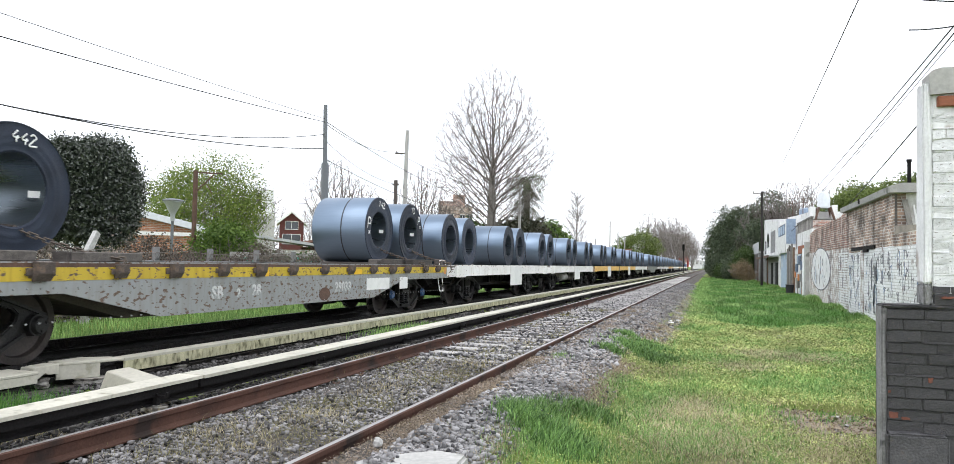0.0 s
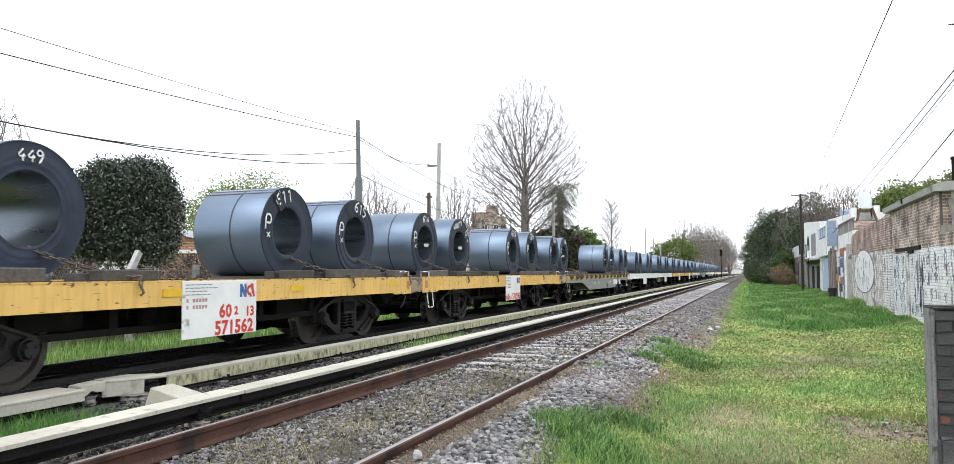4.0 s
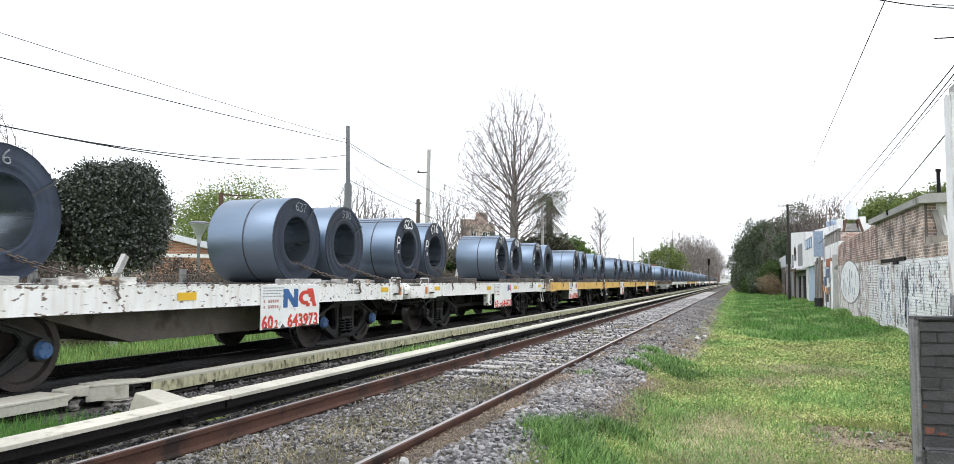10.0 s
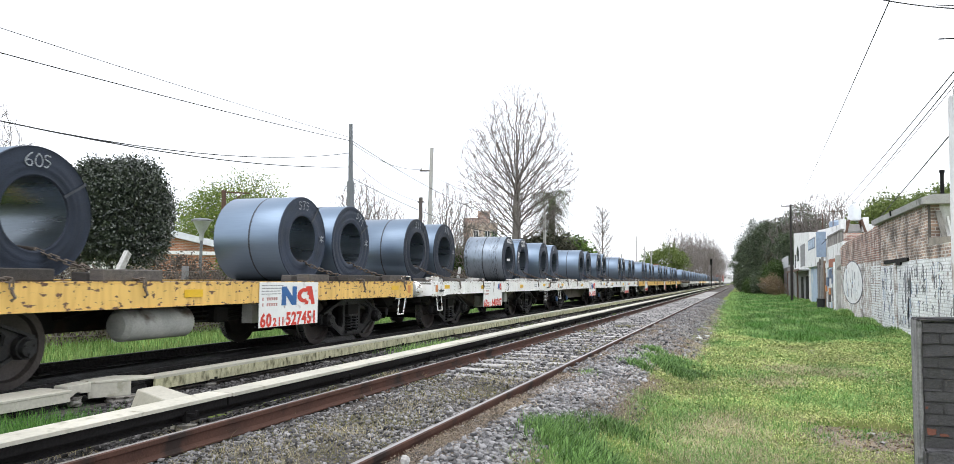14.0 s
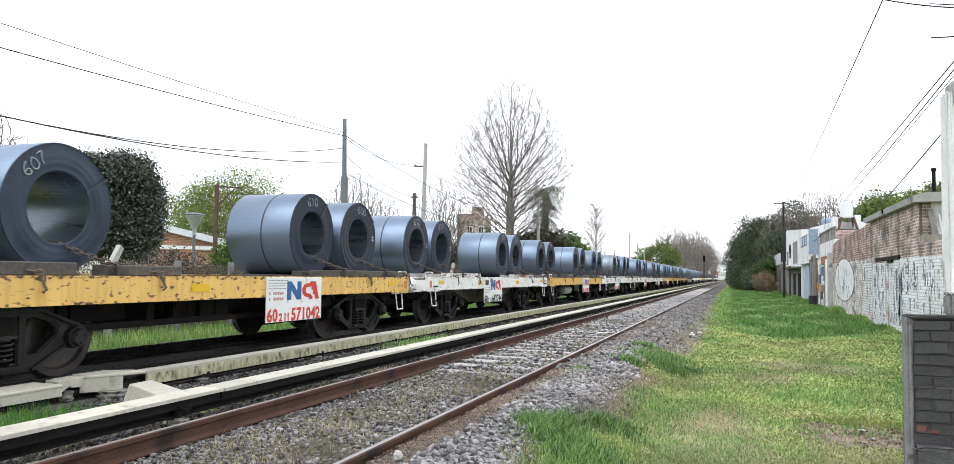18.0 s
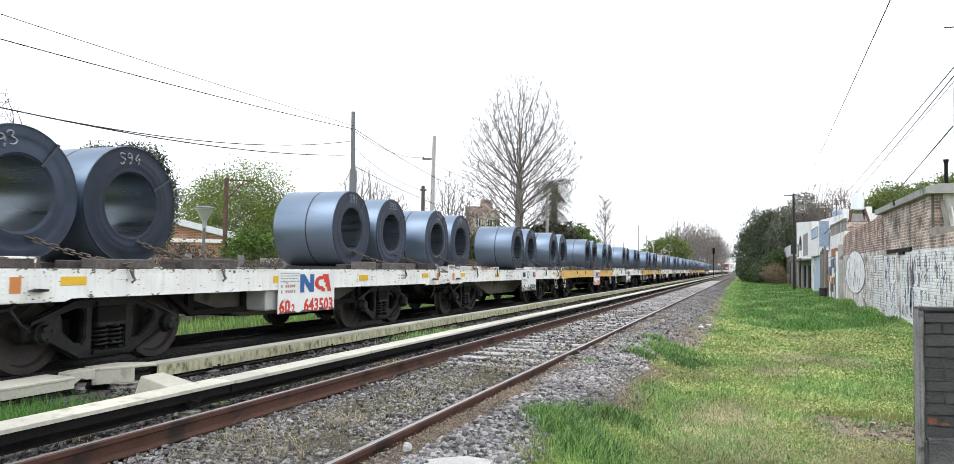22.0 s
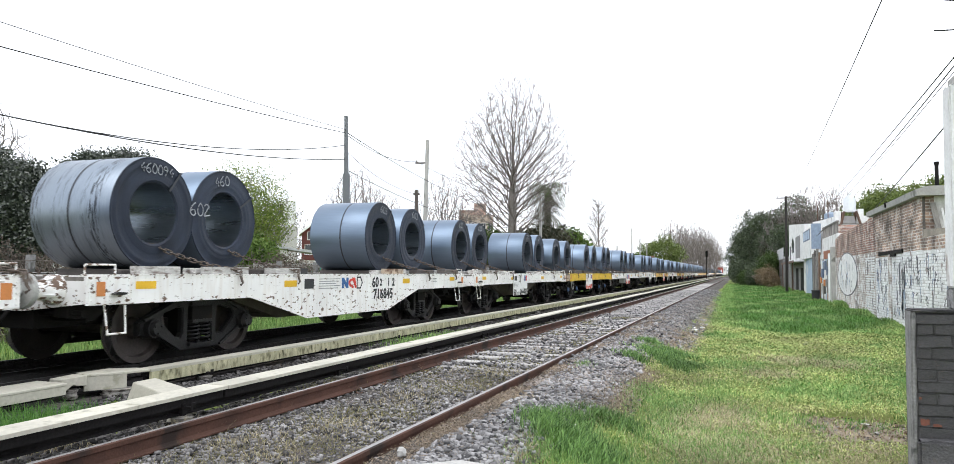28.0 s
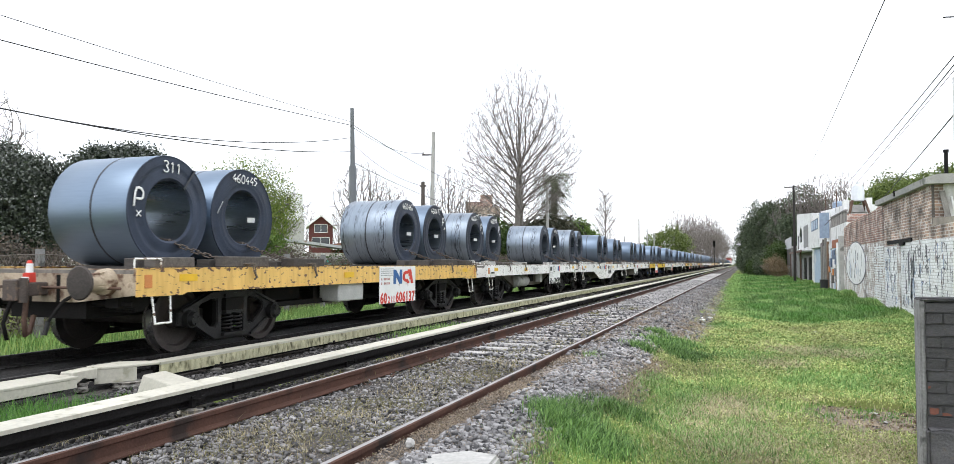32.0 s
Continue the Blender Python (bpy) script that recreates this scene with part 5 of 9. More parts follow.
    if colour == "grey":
        patch(w, "deck_edge", -h + 0.01, h - 0.01, 1.085, 1.143, "rust", 1.4555, "rust-brown deck edge")
        patch(w, "yellow_band", -h + 0.06, h - 0.06, 0.94, 1.083, "band_yellow", 1.4552, "flaking yellow band")
        pocket = shared(("pocket",), stake_pocket)
        rnd = random.Random(5)
        for i in range(15):
            part("stake_pocket", pocket, None, w, at=pose(1.462, -h + 0.75 + i * (length - 1.5) / 14 + rnd.uniform(-0.1, 0.1), 1.02, 0, 0, rnd.uniform(-3, 3)) @ Matrix.Scale(rnd.uniform(0.72, 0.95), 4))
        for word, y, z, k in (("SB", -2.0, 0.72, 0.24), ("2", -1.5, 0.70, 0.17), ("28", -1.05, 0.73, 0.22), ("29033", 1.75, 0.71, 0.24)):
            lettering("number", word, k, "faded_stencil", w, pose(1.458, y, z) @ FACE_X)
        patch(w, "faded_notice", 2.75, 3.85, 0.62, 0.86, "tag", 1.4565, "faded white notice")
        patch(w, "white_notice", 4.4, 4.85, 0.60, 0.86, "plate", 1.4565)
        bm = bmesh.new()
        n = 16
        prism(bm, [(1.05 + 0.2 * math.cos(k * math.tau / n), 0.60 + 0.12 * math.sin(k * math.tau / n)) for k in range(n)], "x", 1.456, 1.459)
        part("rust_emblem", bm, "rust", w, "rusty round emblem")
    # stencilled small print as plain bars
    if colour == "white":
        bm = bmesh.new()
        for k in range(2):
            for j in range(6):
                if j != 1:
                    box(bm, 1.457, 1.460, h - 2.2 + 0.06 * j, h - 2.16 + 0.06 * j, 1.01 - 0.06 * k, 1.04 - 0.06 * k)
        part("small_print", bm, "grey_text", w)
    if marks:
        if panel and number_colour == "black":
            a, d = panel[0] - h, panel[1] - panel[0]
            patch(w, "black_mark", a + 0.06 * d, a + 0.23 * d, 0.92, 1.06, "black", 1.475)
            arrow_mark(w, a + 0.44 * d, 0.985, 0.10, 1.475)
        else:
            patch(w, "black_mark", -1.6, -1.32, 0.90, 1.06, "black", 1.457)
            arrow_mark(w, 0.28, 0.98, 0.10)
        bm = bmesh.new()
        for k in range(5):
            box(bm, 1.457, 1.460, -1.15, -0.45 - 0.07 * (k % 3), 1.05 - 0.04 * k, 1.062 - 0.04 * k)
        part("small_print", bm, "grey_text", w)
    if panel:
        y0, y1, z0 = panel[0] - h, panel[1] - h, panel[2]
        bm = bmesh.new()
        box(bm, 1.464, 1.474, y0, y1, z0, 1.13)
        bmesh.ops.bevel(bm, geom=bm.edges[:], offset=0.003, segments=1, affect="EDGES")
        p = part("number_panel", bm, "plate", w, "white number panel")
        px = 1.474
        bm = bmesh.new()
        dash = random.Random(int(u0 * 7))
        low = 0.24 if number_colour == "black" and marks else 0.0
        for k, f in enumerate((0.30, 0.34, 0.26, 0.30, 0.0, 0.0)):
            e = y0 + 0.05
            while e < y0 + 0.05 + f * (y1 - y0):
                d = dash.uniform(0.03, 0.10)
                box(bm, px, px + 0.003, e, e + d, 1.075 - low - 0.042 * k, 1.088 - low - 0.042 * k)
                e += d + 0.02
        part("small_print", bm, "grey_text", p)
        bm = bmesh.new()
        for k in range(2 if not low else 0):
            for j, d in enumerate((0.04, 0.0, 0.05, 0.05, 0.05, 0.05, 0.05)):
                if d:
                    box(bm, px, px + 0.003, y0 + 0.07 + 0.056 * j, y0 + 0.07 + 0.056 * j + d * 0.8, 0.86 - 0.085 * k, 0.905 - 0.085 * k)
        if low:
            bm.free()
        else:
            part("load_print", bm, "grey_text" if emblem < 0.2 and number_colour != "red" else "faded_red", p, "faded load figures")["kind"] = "stuff"
        if colour == "white":
            bm = bmesh.new()
            n = 26
            top = [(y0 + (y1 - y0) * j / n, z0 + 0.004 + max(0.0, dash.gauss(0.012, 0.022))) for j in range(n + 1)]
            prism(bm, [(y0 + 0.002, z0 + 0.001)] + top[1:-1] + [(y1 - 0.002, z0 + 0.001)], "x", px + 0.003, px + 0.006)
            part("worn_edge", bm, "rust_dark", p, "paint worn off to dark steel")
        if number:
            wd = y1 - y0
            sz = 0.19 * wd / 1.5
            zz = z0 + 0.095
            words = number[0].split()
            if len(number) == 2:
                for word, f, k, dz in zip(words, (0.105, 0.245, 0.35), (1.35, 0.85, 0.85), (0, -0.03, -0.03)):
                    lettering("number", word, sz * k, number_colour, p, pose(px + 0.002, y0 + f * wd, zz + dz) @ FACE_X)
                lettering("number", number[1], sz * 1.35, number_colour, p, pose(px + 0.002, y0 + 0.70 * wd, zz) @ FACE_X)
            else:
                for word, f, k in zip(words, (0.55, 0.70), (1.3, 0.85)):
                    lettering("number", word, sz * k, number_colour, p, pose(px + 0.002, y0 + f * wd, zz + 0.22) @ FACE_X)
                lettering("number", number[1], sz * 1.0, number_colour, p, pose(px + 0.002, y0 + 0.90 * wd, zz + 0.20) @ FACE_X)
                lettering("number", number[2], sz * 1.35, number_colour, p, pose(px + 0.002, y0 + 0.68 * wd, zz) @ FACE_X)
        if emblem:
            logo(p, y0 + (0.86 if emblem < 0.2 else 0.64) * (y1 - y0), 0.99 if emblem < 0.2 else 0.92, 0.185 if emblem < 0.2 else 0.29, px, 0.85 if emblem < 0.2 else 1.6)
    elif number:
        for word, y, k in zip(number[0].split(), (0.92, 1.16, 1.50, 1.72), (0.27, 0.19, 0.22, 0.22)):
            lettering("number", word, k, number_colour, w, pose(1.458, y, 0.97) @ FACE_X)
        lettering("number", number[1], 0.27, number_colour, w, pose(1.458, 1.27, 0.74) @ FACE_X)
        logo(w, -0.12, 0.98, 0.19, 1.457, 1.4)
    return w


def deck_timbers(u0, u1, kind, centres):
    """Baulks chocking the coils, lying across and along the deck; each a loose thing that rides with its wagon."""
    rnd = random.Random(int(u0 * 10))
    done = []
    spots = []
    for a, b in zip(centres[::2], centres[1::2]):
        spots += [(a - 1.0, a - 0.28, 0), (a + 0.30, b - 0.30, 0), (b + 0.28, b + 1.25, 0)]
    for y0, y1, _ in spots:
        y0, y1 = max(y0, u0 + 0.15), min(y1, u1 - 0.15)
        if y1 - y0 < 0.2:
            continue
        for x in (1.30, 0.98):
            bm = bmesh.new()
            ln, wd, ht = y1 - y0, rnd.uniform(0.18, 0.24), rnd.uniform(0.11, 0.15) * (0.7 if kind == "timber_white" else 1.0)
            a, b = rnd.uniform(0, 0.08), rnd.uniform(0, 0.08)
            box(bm, -wd / 2, wd / 2, -ln / 2 + a, ln / 2 - b, 0, ht)
            bmesh.ops.bevel(bm, geom=bm.edges[:], offset=0.012, segments=1, affect="EDGES")
            m = "timber_white" if kind == "timber_white" and rnd.random() < 0.85 else "timber"
            if m == "timber_white" and x > 1.2:
                # painted in short lengths of white, black and orange
                bm.free()
                bm, mats, e = bmesh.new(), [], -ln / 2 + a
                while e < ln / 2 - b - 0.05:
                    d = min(rnd.uniform(0.18, 0.42), ln / 2 - b - e)
                    box(bm, -wd / 2, wd / 2, e, e + d - 0.003, 0, ht)
                    mats.append(rnd.choice((0, 0, 0, 1, 0, 0, 0, 2)))
                    e += d
                me = mesh("timber_baulk", bm, ["timber_white", "black", "end_rust"])
                for f in me.polygons:
                    f.material_index = mats[min(f.index // 6, len(mats) - 1)]
                ob = new("timber_baulk", me)
            else:
                ob = part("timber_baulk", bm, m)
            X, Y = TR + x, (y0 + y1) / 2
            ob.matrix_basis = pose(X, Y, 1.142)
            tagged(ob, "whitewashed timber baulk on the wagon deck" if m == "timber_white" else "dark weathered timber baulk on the wagon deck",
                   "timber", "timber baulks under the coils")
            MOVING.append((ob, X, Y, 1.142 if abs(x) > 1.2 else 1.116))


# from, to, colour, belly, deep, panel, number, its colour, emblem size, gear, timber, blue caps, marks, coils as (place, figures, side mark, tag, streaked)
TRAIN = [
    (3.4, 18.4, "grey", 0.34, False, None, (), "red", 0, "", "timber", True, False,
     [(4.60, "621", "P4", 2, 0), (6.31, "442", "P4", 1, 0), (15.85, "142", "P4", 1, 0), (17.75, "13", "P", 1, 0)]),
    (-9.8, 2.5, "yellow", 0, False, (5.70, 7.10, 0.42), ("60 2 11", "571596"), "red", 0.10, "truss", "timber", False, False,
     [(-7.98, "614", "P4", 1, 0), (-5.70, "460619", "P", 1, 0), (-0.87, "618", "P4", 2, 0), (1.41, "624", "P4", 2, 0)]),
    (-22.2, -10.4, "yellow", 0, False, (5.15, 6.62, 0.40), ("60 2", "13", "571562"), "red", 0.10, "truss", "timber", False, False,
     [(-20.85, "143", "P4", 1, 0), (-18.55, "449", "P4", 0, 0), (-13.67, "611", "P4", 2, 0), (-11.35, "615", "P4", 2, 0)]),
    (-34.2, -22.9, "yellow", 0, False, (3.10, 4.72, 0.46), ("60 2 11", "645786"), "red", 0.10, "tank", "timber", False, False,
     [(-33.2, "610", "P4", 2, 0), (-31.45, "579", "", 0, 0), (-25.8, "609", "P4", 2, 0), (-23.95, "154", "P4", 2, 0)]),
    (-46.2, -35.1, "white", 0, False, (5.12, 6.78, 0.42), ("60 2 12", "644633"), "red", 0.12, "truss", "timber", False, False,
     [(-45.3, "623", "P4", 2, 0), (-43.63, "616", "P4", 2, 0), (-37.87, "617", "P4", 2, 0), (-36.20, "608", "P4", 2, 0)]),
    (-58.4, -47.25, "white", 0, True, (6.22, 7.84, 0.46), ("60 2", "643973"), "red", 0.22, "", "timber_white", True, False,
     [(-57.5, "577", "", 0, 0), (-55.70, "616", "", 0, 0), (-50.02, "637", "", 0, 0), (-48.32, "580", "", 0, 0)]),
    (-70.6, -59.6, "white", 0, True, (3.50, 5.13, 0.44), ("60 2 11", "640207"), "red", 0.12, "tank", "timber_white", False, True,
     [(-69.80, "511", "", 0, 0), (-68.02, "576", "*", 0, 0), (-62.22, "460224", "", 1, 1), (-60.5, "620", "P4", 2, 0)]),
    (-83.5, -71.75, "yellow", 0, False, (6.35, 7.95, 0.46), ("60 2 11", "527451"), "red", 0.22, "tank", "timber", False, False,
     [(-81.9, "610", "", 0, 0), (-80.2, "605", "", 0, 0), (-74.80, "575", "*", 0, 0), (-73.04, "571", "*", 0, 0)]),
    (-95.6, -84.1, "white", 0, True, (4.06, 5.76, 0.42), ("60 2 11", "642744"), "black", 0.22, "", "timber_white", False, True,
     [(-94.5, "612", "*", 0, 0), (-92.8, "611", "*", 0, 0), (-87.23, "614", "", 0, 0), (-85.56, "613", "", 0, 0)]),
    (-108.15, -96.65, "yellow", 0, False, (6.30, 7.88, 0.44), ("60 2 11", "571042"), "red", 0.24, "truss", "timber", False, False,
     [(-106.5, "608", "*", 0, 0), (-104.82, "607", "", 0, 0), (-99.3, "610", "", 0, 0), (-97.5, "600", "*", 0, 0)]),
    (-119.95, -108.75, "white", 0, True, (6.10, 7.77, 0.46), ("60 2 11", "640690"), "black", 0.14, "", "timber_white", False, True,
     [(-118.95, "589", "", 0, 0), (-117.25, "590", "", 0, 0), (-111.68, "587", "*", 0, 0), (-109.95, "588", "", 0, 0)]),
    (-131.5, -120.6, "white", 0, True, (4.50, 6.14, 0.46), ("60 2", "643503"), "red", 0.25, "box", "timber", False, False,
     [(-130.70, "593", "", 0, 0), (-129.11, "594", "", 0, 0), (-123.37, "591", "", 0, 0), (-121.57, "592", "", 0, 0)]),
    (-143.6, -132.5, "yellow_bright", 0, False, (3.30, 4.92, 0.42), ("60 2 12", "640592"), "red", 0.14, "truss", "timber", True, False,
     [(-142.95, "597", "", 0, 0), (-140.7, "598", "", 0, 0), (-136.0, "595", "", 0, 0), (-133.85, "596", "", 0, 0)]),
    (-155.9, -144.6, "white", 0, True, (3.68, 5.31, 0.44), ("60 2 11", "644401"), "black", 0.13, "", "timber_white", False, True,
     [(-154.84, "601", "", 0, 0), (-153.17, "602", "", 0, 0), (-147.67, "599", "", 0, 0), (-145.96, "600", "", 0, 0)]),
    (-168.5, -156.7, "white", 0.38, False, None, ("60 2 1 2", "716845"), "black", 0, "", "timber_white", False, True,
     [(-166.71, "460094", "", 0, 1), (-165.25, "460", "602", 0, 0), (-159.9, "605", "", 0, 0), (-158.2, "603", "", 0, 0)]),
    (-181.1, -169.3, "white", 0, True, (6.94, 8.58, 0.44), ("60 2 11", "784389"), "black", 0.12, "tank", "timber_white", False, True,
     [(-179.86, "460277", "P", 1, 1), (-178.15, "460279", "P", 1, 0), (-171.79, "460516", "", 0, 1), (-170.08, "460462", "", 1, 0)]),
    (-193.55, -181.9, "yellow", 0, False, (6.08, 7.74, 0.40), ("60 2 11", "606137"), "red", 0.22, "box", "timber", False, False,
     [(-192.2, "311", "P4", 0, 0), (-190.6, "460445", "/", 1, 0), (-184.54, "460467", "", 1, 1), (-182.86, "460477", "P", 1, 0)]),
]

k = 0
for u0, u1, colour, belly, deep, panel, number, ncol, emblem, gear, timber, blue, marks, coils in TRAIN:
    w = wagon(u0, u1, colour, belly, deep, panel, number, ncol, emblem, gear, timber, blue, True, marks)
    lift = RISE.get(round(u0), 0.03)
    deck_timbers(u0, u1, timber, [c[0] for c in coils])
    for u, text, extra, tag, streak in coils:
        coil(u, text, k, bool(streak), tag, extra, 0 if tag or u > -46 else (58 if k % 2 else 38), lift)
        bearer(w, u - (u0 + u1) / 2, lift)
        chain(u, lift)
        k += 1

# the wagons ahead, always far off
rnd = random.Random(8)
u = 19.2
ahead = ["white", "white", "yellow", "yellow", "white", "grey", "white", "white", "yellow", "white", "white", "yellow", "white", "white", "white"]
for i, colour in enumerate(ahead):
    length = 11.6 if colour != "grey" else 14.4
    wagon(u, u + length, colour, 0.34 if colour == "grey" else 0, i % 3 == 1, (5.6, 7.2, 0.45) if colour != "grey" else None, near=False,
          gear=("truss", "tank", "")[i % 3])
    for d in (1.6, 3.4, length - 3.4, length - 1.6):
        coil(u + d, "", k)
        k += 1
    u += length + 0.85


def locomotive(u):
    """Diesel locomotive at the head of the train: blue below, a white band, red above, cab behind a long hood."""
    w = thing("locomotive", "red, white and blue diesel locomotive hauling the train", "locomotive", pose(TR, u, 0))
    MOVING.append((w, TR, u, 0))
    for z0, z1, m, nm in ((1.15, 1.9, "loco_blue", "lower_body"), (1.9, 2.5, "plate", "white_band"), (2.5, 3.5, "loco_red", "upper_body")):
        bm = bmesh.new()
        box(bm, -1.0, 1.0, -7.6, 4.6, z0, z1)
        bmesh.ops.bevel(bm, geom=bm.edges[:], offset=0.05, segments=1, affect="EDGES")
        part(nm, bm, m, w)
    bm = bmesh.new()
    prism(bm, [(-1.45, 1.15), (1.45, 1.15), (1.45, 3.7), (1.1, 4.05), (-1.1, 4.05), (-1.45, 3.7)], "y", 4.6, 7.0)
    part("cab", bm, "loco_red", w)
    bm = bmesh.new()
    box(bm, 1.452, 1.46, 5.2, 6.4, 2.7, 3.5)
    box(bm, -1.0, -0.2, 4.58, 4.6, 3.55, 3.85)
    box(bm, 0.2, 1.0, 4.58, 4.6, 3.55, 3.85)
    part("cab_window", bm, "glass", w)
    bm = bmesh.new()
    box(bm, -1.45, 1.45, -8.4, 8.0, 0.95, 1.15)
    box(bm, -1.1, 1.1, -1.8, 1.8, 0.35, 0.95)
    part("frame", bm, "dark", w)
    for y in (-5.2, 5.0):
        bogie(w, y, False)
    coupler(w, -8.4, -1)


locomotive(u + 8.6)


def tail_marker():
    """Flashing end-of-train unit and hose on the coupler of the last wagon."""
    t = thing("end_of_train_unit", "red and white end-of-train unit on the last wagon's coupler", "train marker", pose(TR, W16[0], 0))
    bm = bmesh.new()
    box(bm, -0.055, 0.055, -0.26, -0.15, 0.93, 1.08)
    bmesh.ops.bevel(bm, geom=bm.edges[:], offset=0.012, segments=2, affect="EDGES")
    part("housing", bm, "red", t)
    bm = bmesh.new()
    tube(bm, (0, -0.205, 1.08), (0, -0.205, 1.19), 0.042, 0.038, 14)
    part("lamp", bm, "plate", t, "white lamp cap")
    bm = bmesh.new()
    tube(bm, (0, -0.205, 1.19), (0, -0.205, 1.23), 0.036, 0.02, 14)
    part("lamp_top", bm, "red", t, "red lamp top")
    bm = bmesh.new()
    box(bm, -0.057, 0.057, -0.262, -0.258, 0.99, 1.03)
    part("white_stripe", bm, "plate", t)
    bm = bmesh.new()
    polytube(bm, [(0.0, -0.2, 0.94), (0.03, -0.26, 0.76), (0.05, -0.30, 0.52), (0.02, -0.26, 0.33), (-0.05, -0.14, 0.36), (-0.10, -0.05, 0.55)], 0.030, 8)
    part("hose", bm, "rust", t, "rusty red air hose")
    bm = bmesh.new()
    polytube(bm, [(-0.30, -0.05, 0.86), (-0.31, -0.20, 0.70), (-0.32, -0.28, 0.46), (-0.30, -0.24, 0.26)], 0.026, 8)
    part("hose", bm, "dark", t, "black air hose")
    bm = bmesh.new()
    polytube(bm, [(-1.20, -0.06, 1.13), (-1.20, -0.07, 1.27), (-0.82, -0.07, 1.27), (-0.82, -0.06, 1.13)], 0.013, 6)
    part("hand_loop", bm, "white", t, "white hand loop on the end beam")
    bm = bmesh.new()
    tube(bm, (-1.3, -0.09, 0.90), (1.3, -0.09, 0.90), 0.018, n=6)
    part("uncoupling_rod", bm, "rust", t)
    MOVING.append((t, TR, W16[0], 0))


tail_marker()


# ---------------------------------------------------------------- trees
def branches(seed, height, trunk_r, first, levels=5, spread=0.55, kids=(3, 4), up=0.35, gnarl=0.12, trunk_share=0.34, sides=5):
    """Limbs of a tree as (start, end, r0, r1, level): a trunk that forks again and again."""
    rnd = random.Random(seed)
    out, tips = [], []

    def grow(p, d, ln, r, lv):
        n = 3 if lv < 2 else 2
        q, rr = p, r
        for i in range(n):
            d = (d + Vector((rnd.gauss(0, gnarl), rnd.gauss(0, gnarl), rnd.gauss(0, gnarl) + up * 0.10))).normalized()
            e = q + d * ln / n
            r2 = rr * (0.86 if lv else 0.92)
            out.append((q, e, rr, r2, lv))
            q, rr = e, r2
            if lv >= 1 and lv < levels and rnd.random() < 0.55:
                side(q, d, ln * 0.62, rr * 0.55, lv + 1)
        if lv < levels:
            for _ in range(rnd.randint(*kids)):
                side(q, d, ln * rnd.uniform(0.60, 0.82), rr * rnd.uniform(0.55, 0.75), lv + 1)
        else:
            tips.append(q)

    def side(q, d, ln, r, lv):
        a = d.orthogonal().normalized()
        a = Matrix.Rotation(rnd.uniform(0, math.tau), 3, d) @ a
        nd = (d + a * rnd.uniform(0.5, 1.3) * spread + Vector((0, 0, up * 0.4))).normalized()
        grow(q, nd, ln, max(r, 0.006), lv)

    grow(Vector((0, 0, -0.3)), Vector((rnd.gauss(0, 0.03), rnd.gauss(0, 0.03), 1)).normalized(), height * trunk_share, trunk_r, 0)
    top = max(e.z for _, e, *_ in out)
    s = height / top
    return [(a * s, b * s, r0, r1, lv) for a, b, r0, r1, lv in out], [t * s for t in tips]


def limb_mesh(limbs, thick=1.0, least=0.008):
    """Tapered limbs as one joined array mesh: five sides for trunk and boughs, three for twigs."""
    V, F = [], []
    for a, b, r0, r1, lv in limbs:
        n = 7 if lv == 0 else (5 if lv < 3 else 3)
        d = (b - a).normalized()
        s = d.orthogonal().normalized()
        t = d.cross(s)
        base = len(V)
        for c, r in ((a, max(r0 * thick, least)), (b + d * 0.01, max(r1 * thick, least))):
            for k in range(n):
                w = k * math.tau / n
                V.append(c + s * (math.cos(w) * r) + t * (math.sin(w) * r))
        for k in range(n):
            F.append((base + k, base + (k + 1) % n, base + n + (k + 1) % n, base + n + k))
    return [tuple(v) for v in V], F


def leaf_cloud(centres, seed, per, size, blob, flat=0.75):
    """Many small leaf quads scattered round centres, with uneven clumps."""
    rng = np.random.default_rng(seed)
    c = np.repeat(np.array(centres, float), per, axis=0)
    c = c + rng.normal(0, blob, c.shape) * np.array([1, 1, flat])
    n = len(c)
    a = rng.normal(size=(n, 3))
    a /= np.linalg.norm(a, axis=1)[:, None]
    b = np.cross(a, rng.normal(size=(n, 3)))
    b /= np.linalg.norm(b, axis=1)[:, None]
    s = size * rng.uniform(0.6, 1.4, (n, 1))
    v = np.stack([c - a * s, c + b * s * 0.55, c + a * s, c - b * s * 0.55], 1).reshape(-1, 3)
    return v, np.arange(4 * n).reshape(-1, 4)


def ellipsoid_points(seed, n, r, rz, shell=0.55, lumps=7, low=-1.0):
    """Points in a lumpy round crown, thicker towards its outside."""
    rng = np.random.default_rng(seed)
    d = rng.normal(size=(n * 2, 3))
    d /= np.linalg.norm(d, axis=1)[:, None]
    d = d[d[:, 2] > low][:n]
    rad = shell + (1 - shell) * rng.random(len(d)) ** 0.6
    l = rng.normal(size=(lumps, 3))
    l /= np.linalg.norm(l, axis=1)[:, None]
    lump = 0.70 + 0.36 * np.exp(-((1 - d @ l.T) * 6.0)).max(1)
    return d * (rad * lump)[:, None] * np.array([r, r, rz])


def soup_mixed(name, v, f, material, parent):
    me = bpy.data.meshes.new(name)
    me.from_pydata(v, [], f)
    me.materials.append(M[material])
    ob = new(name, me)
    ob.parent = parent
    return ob


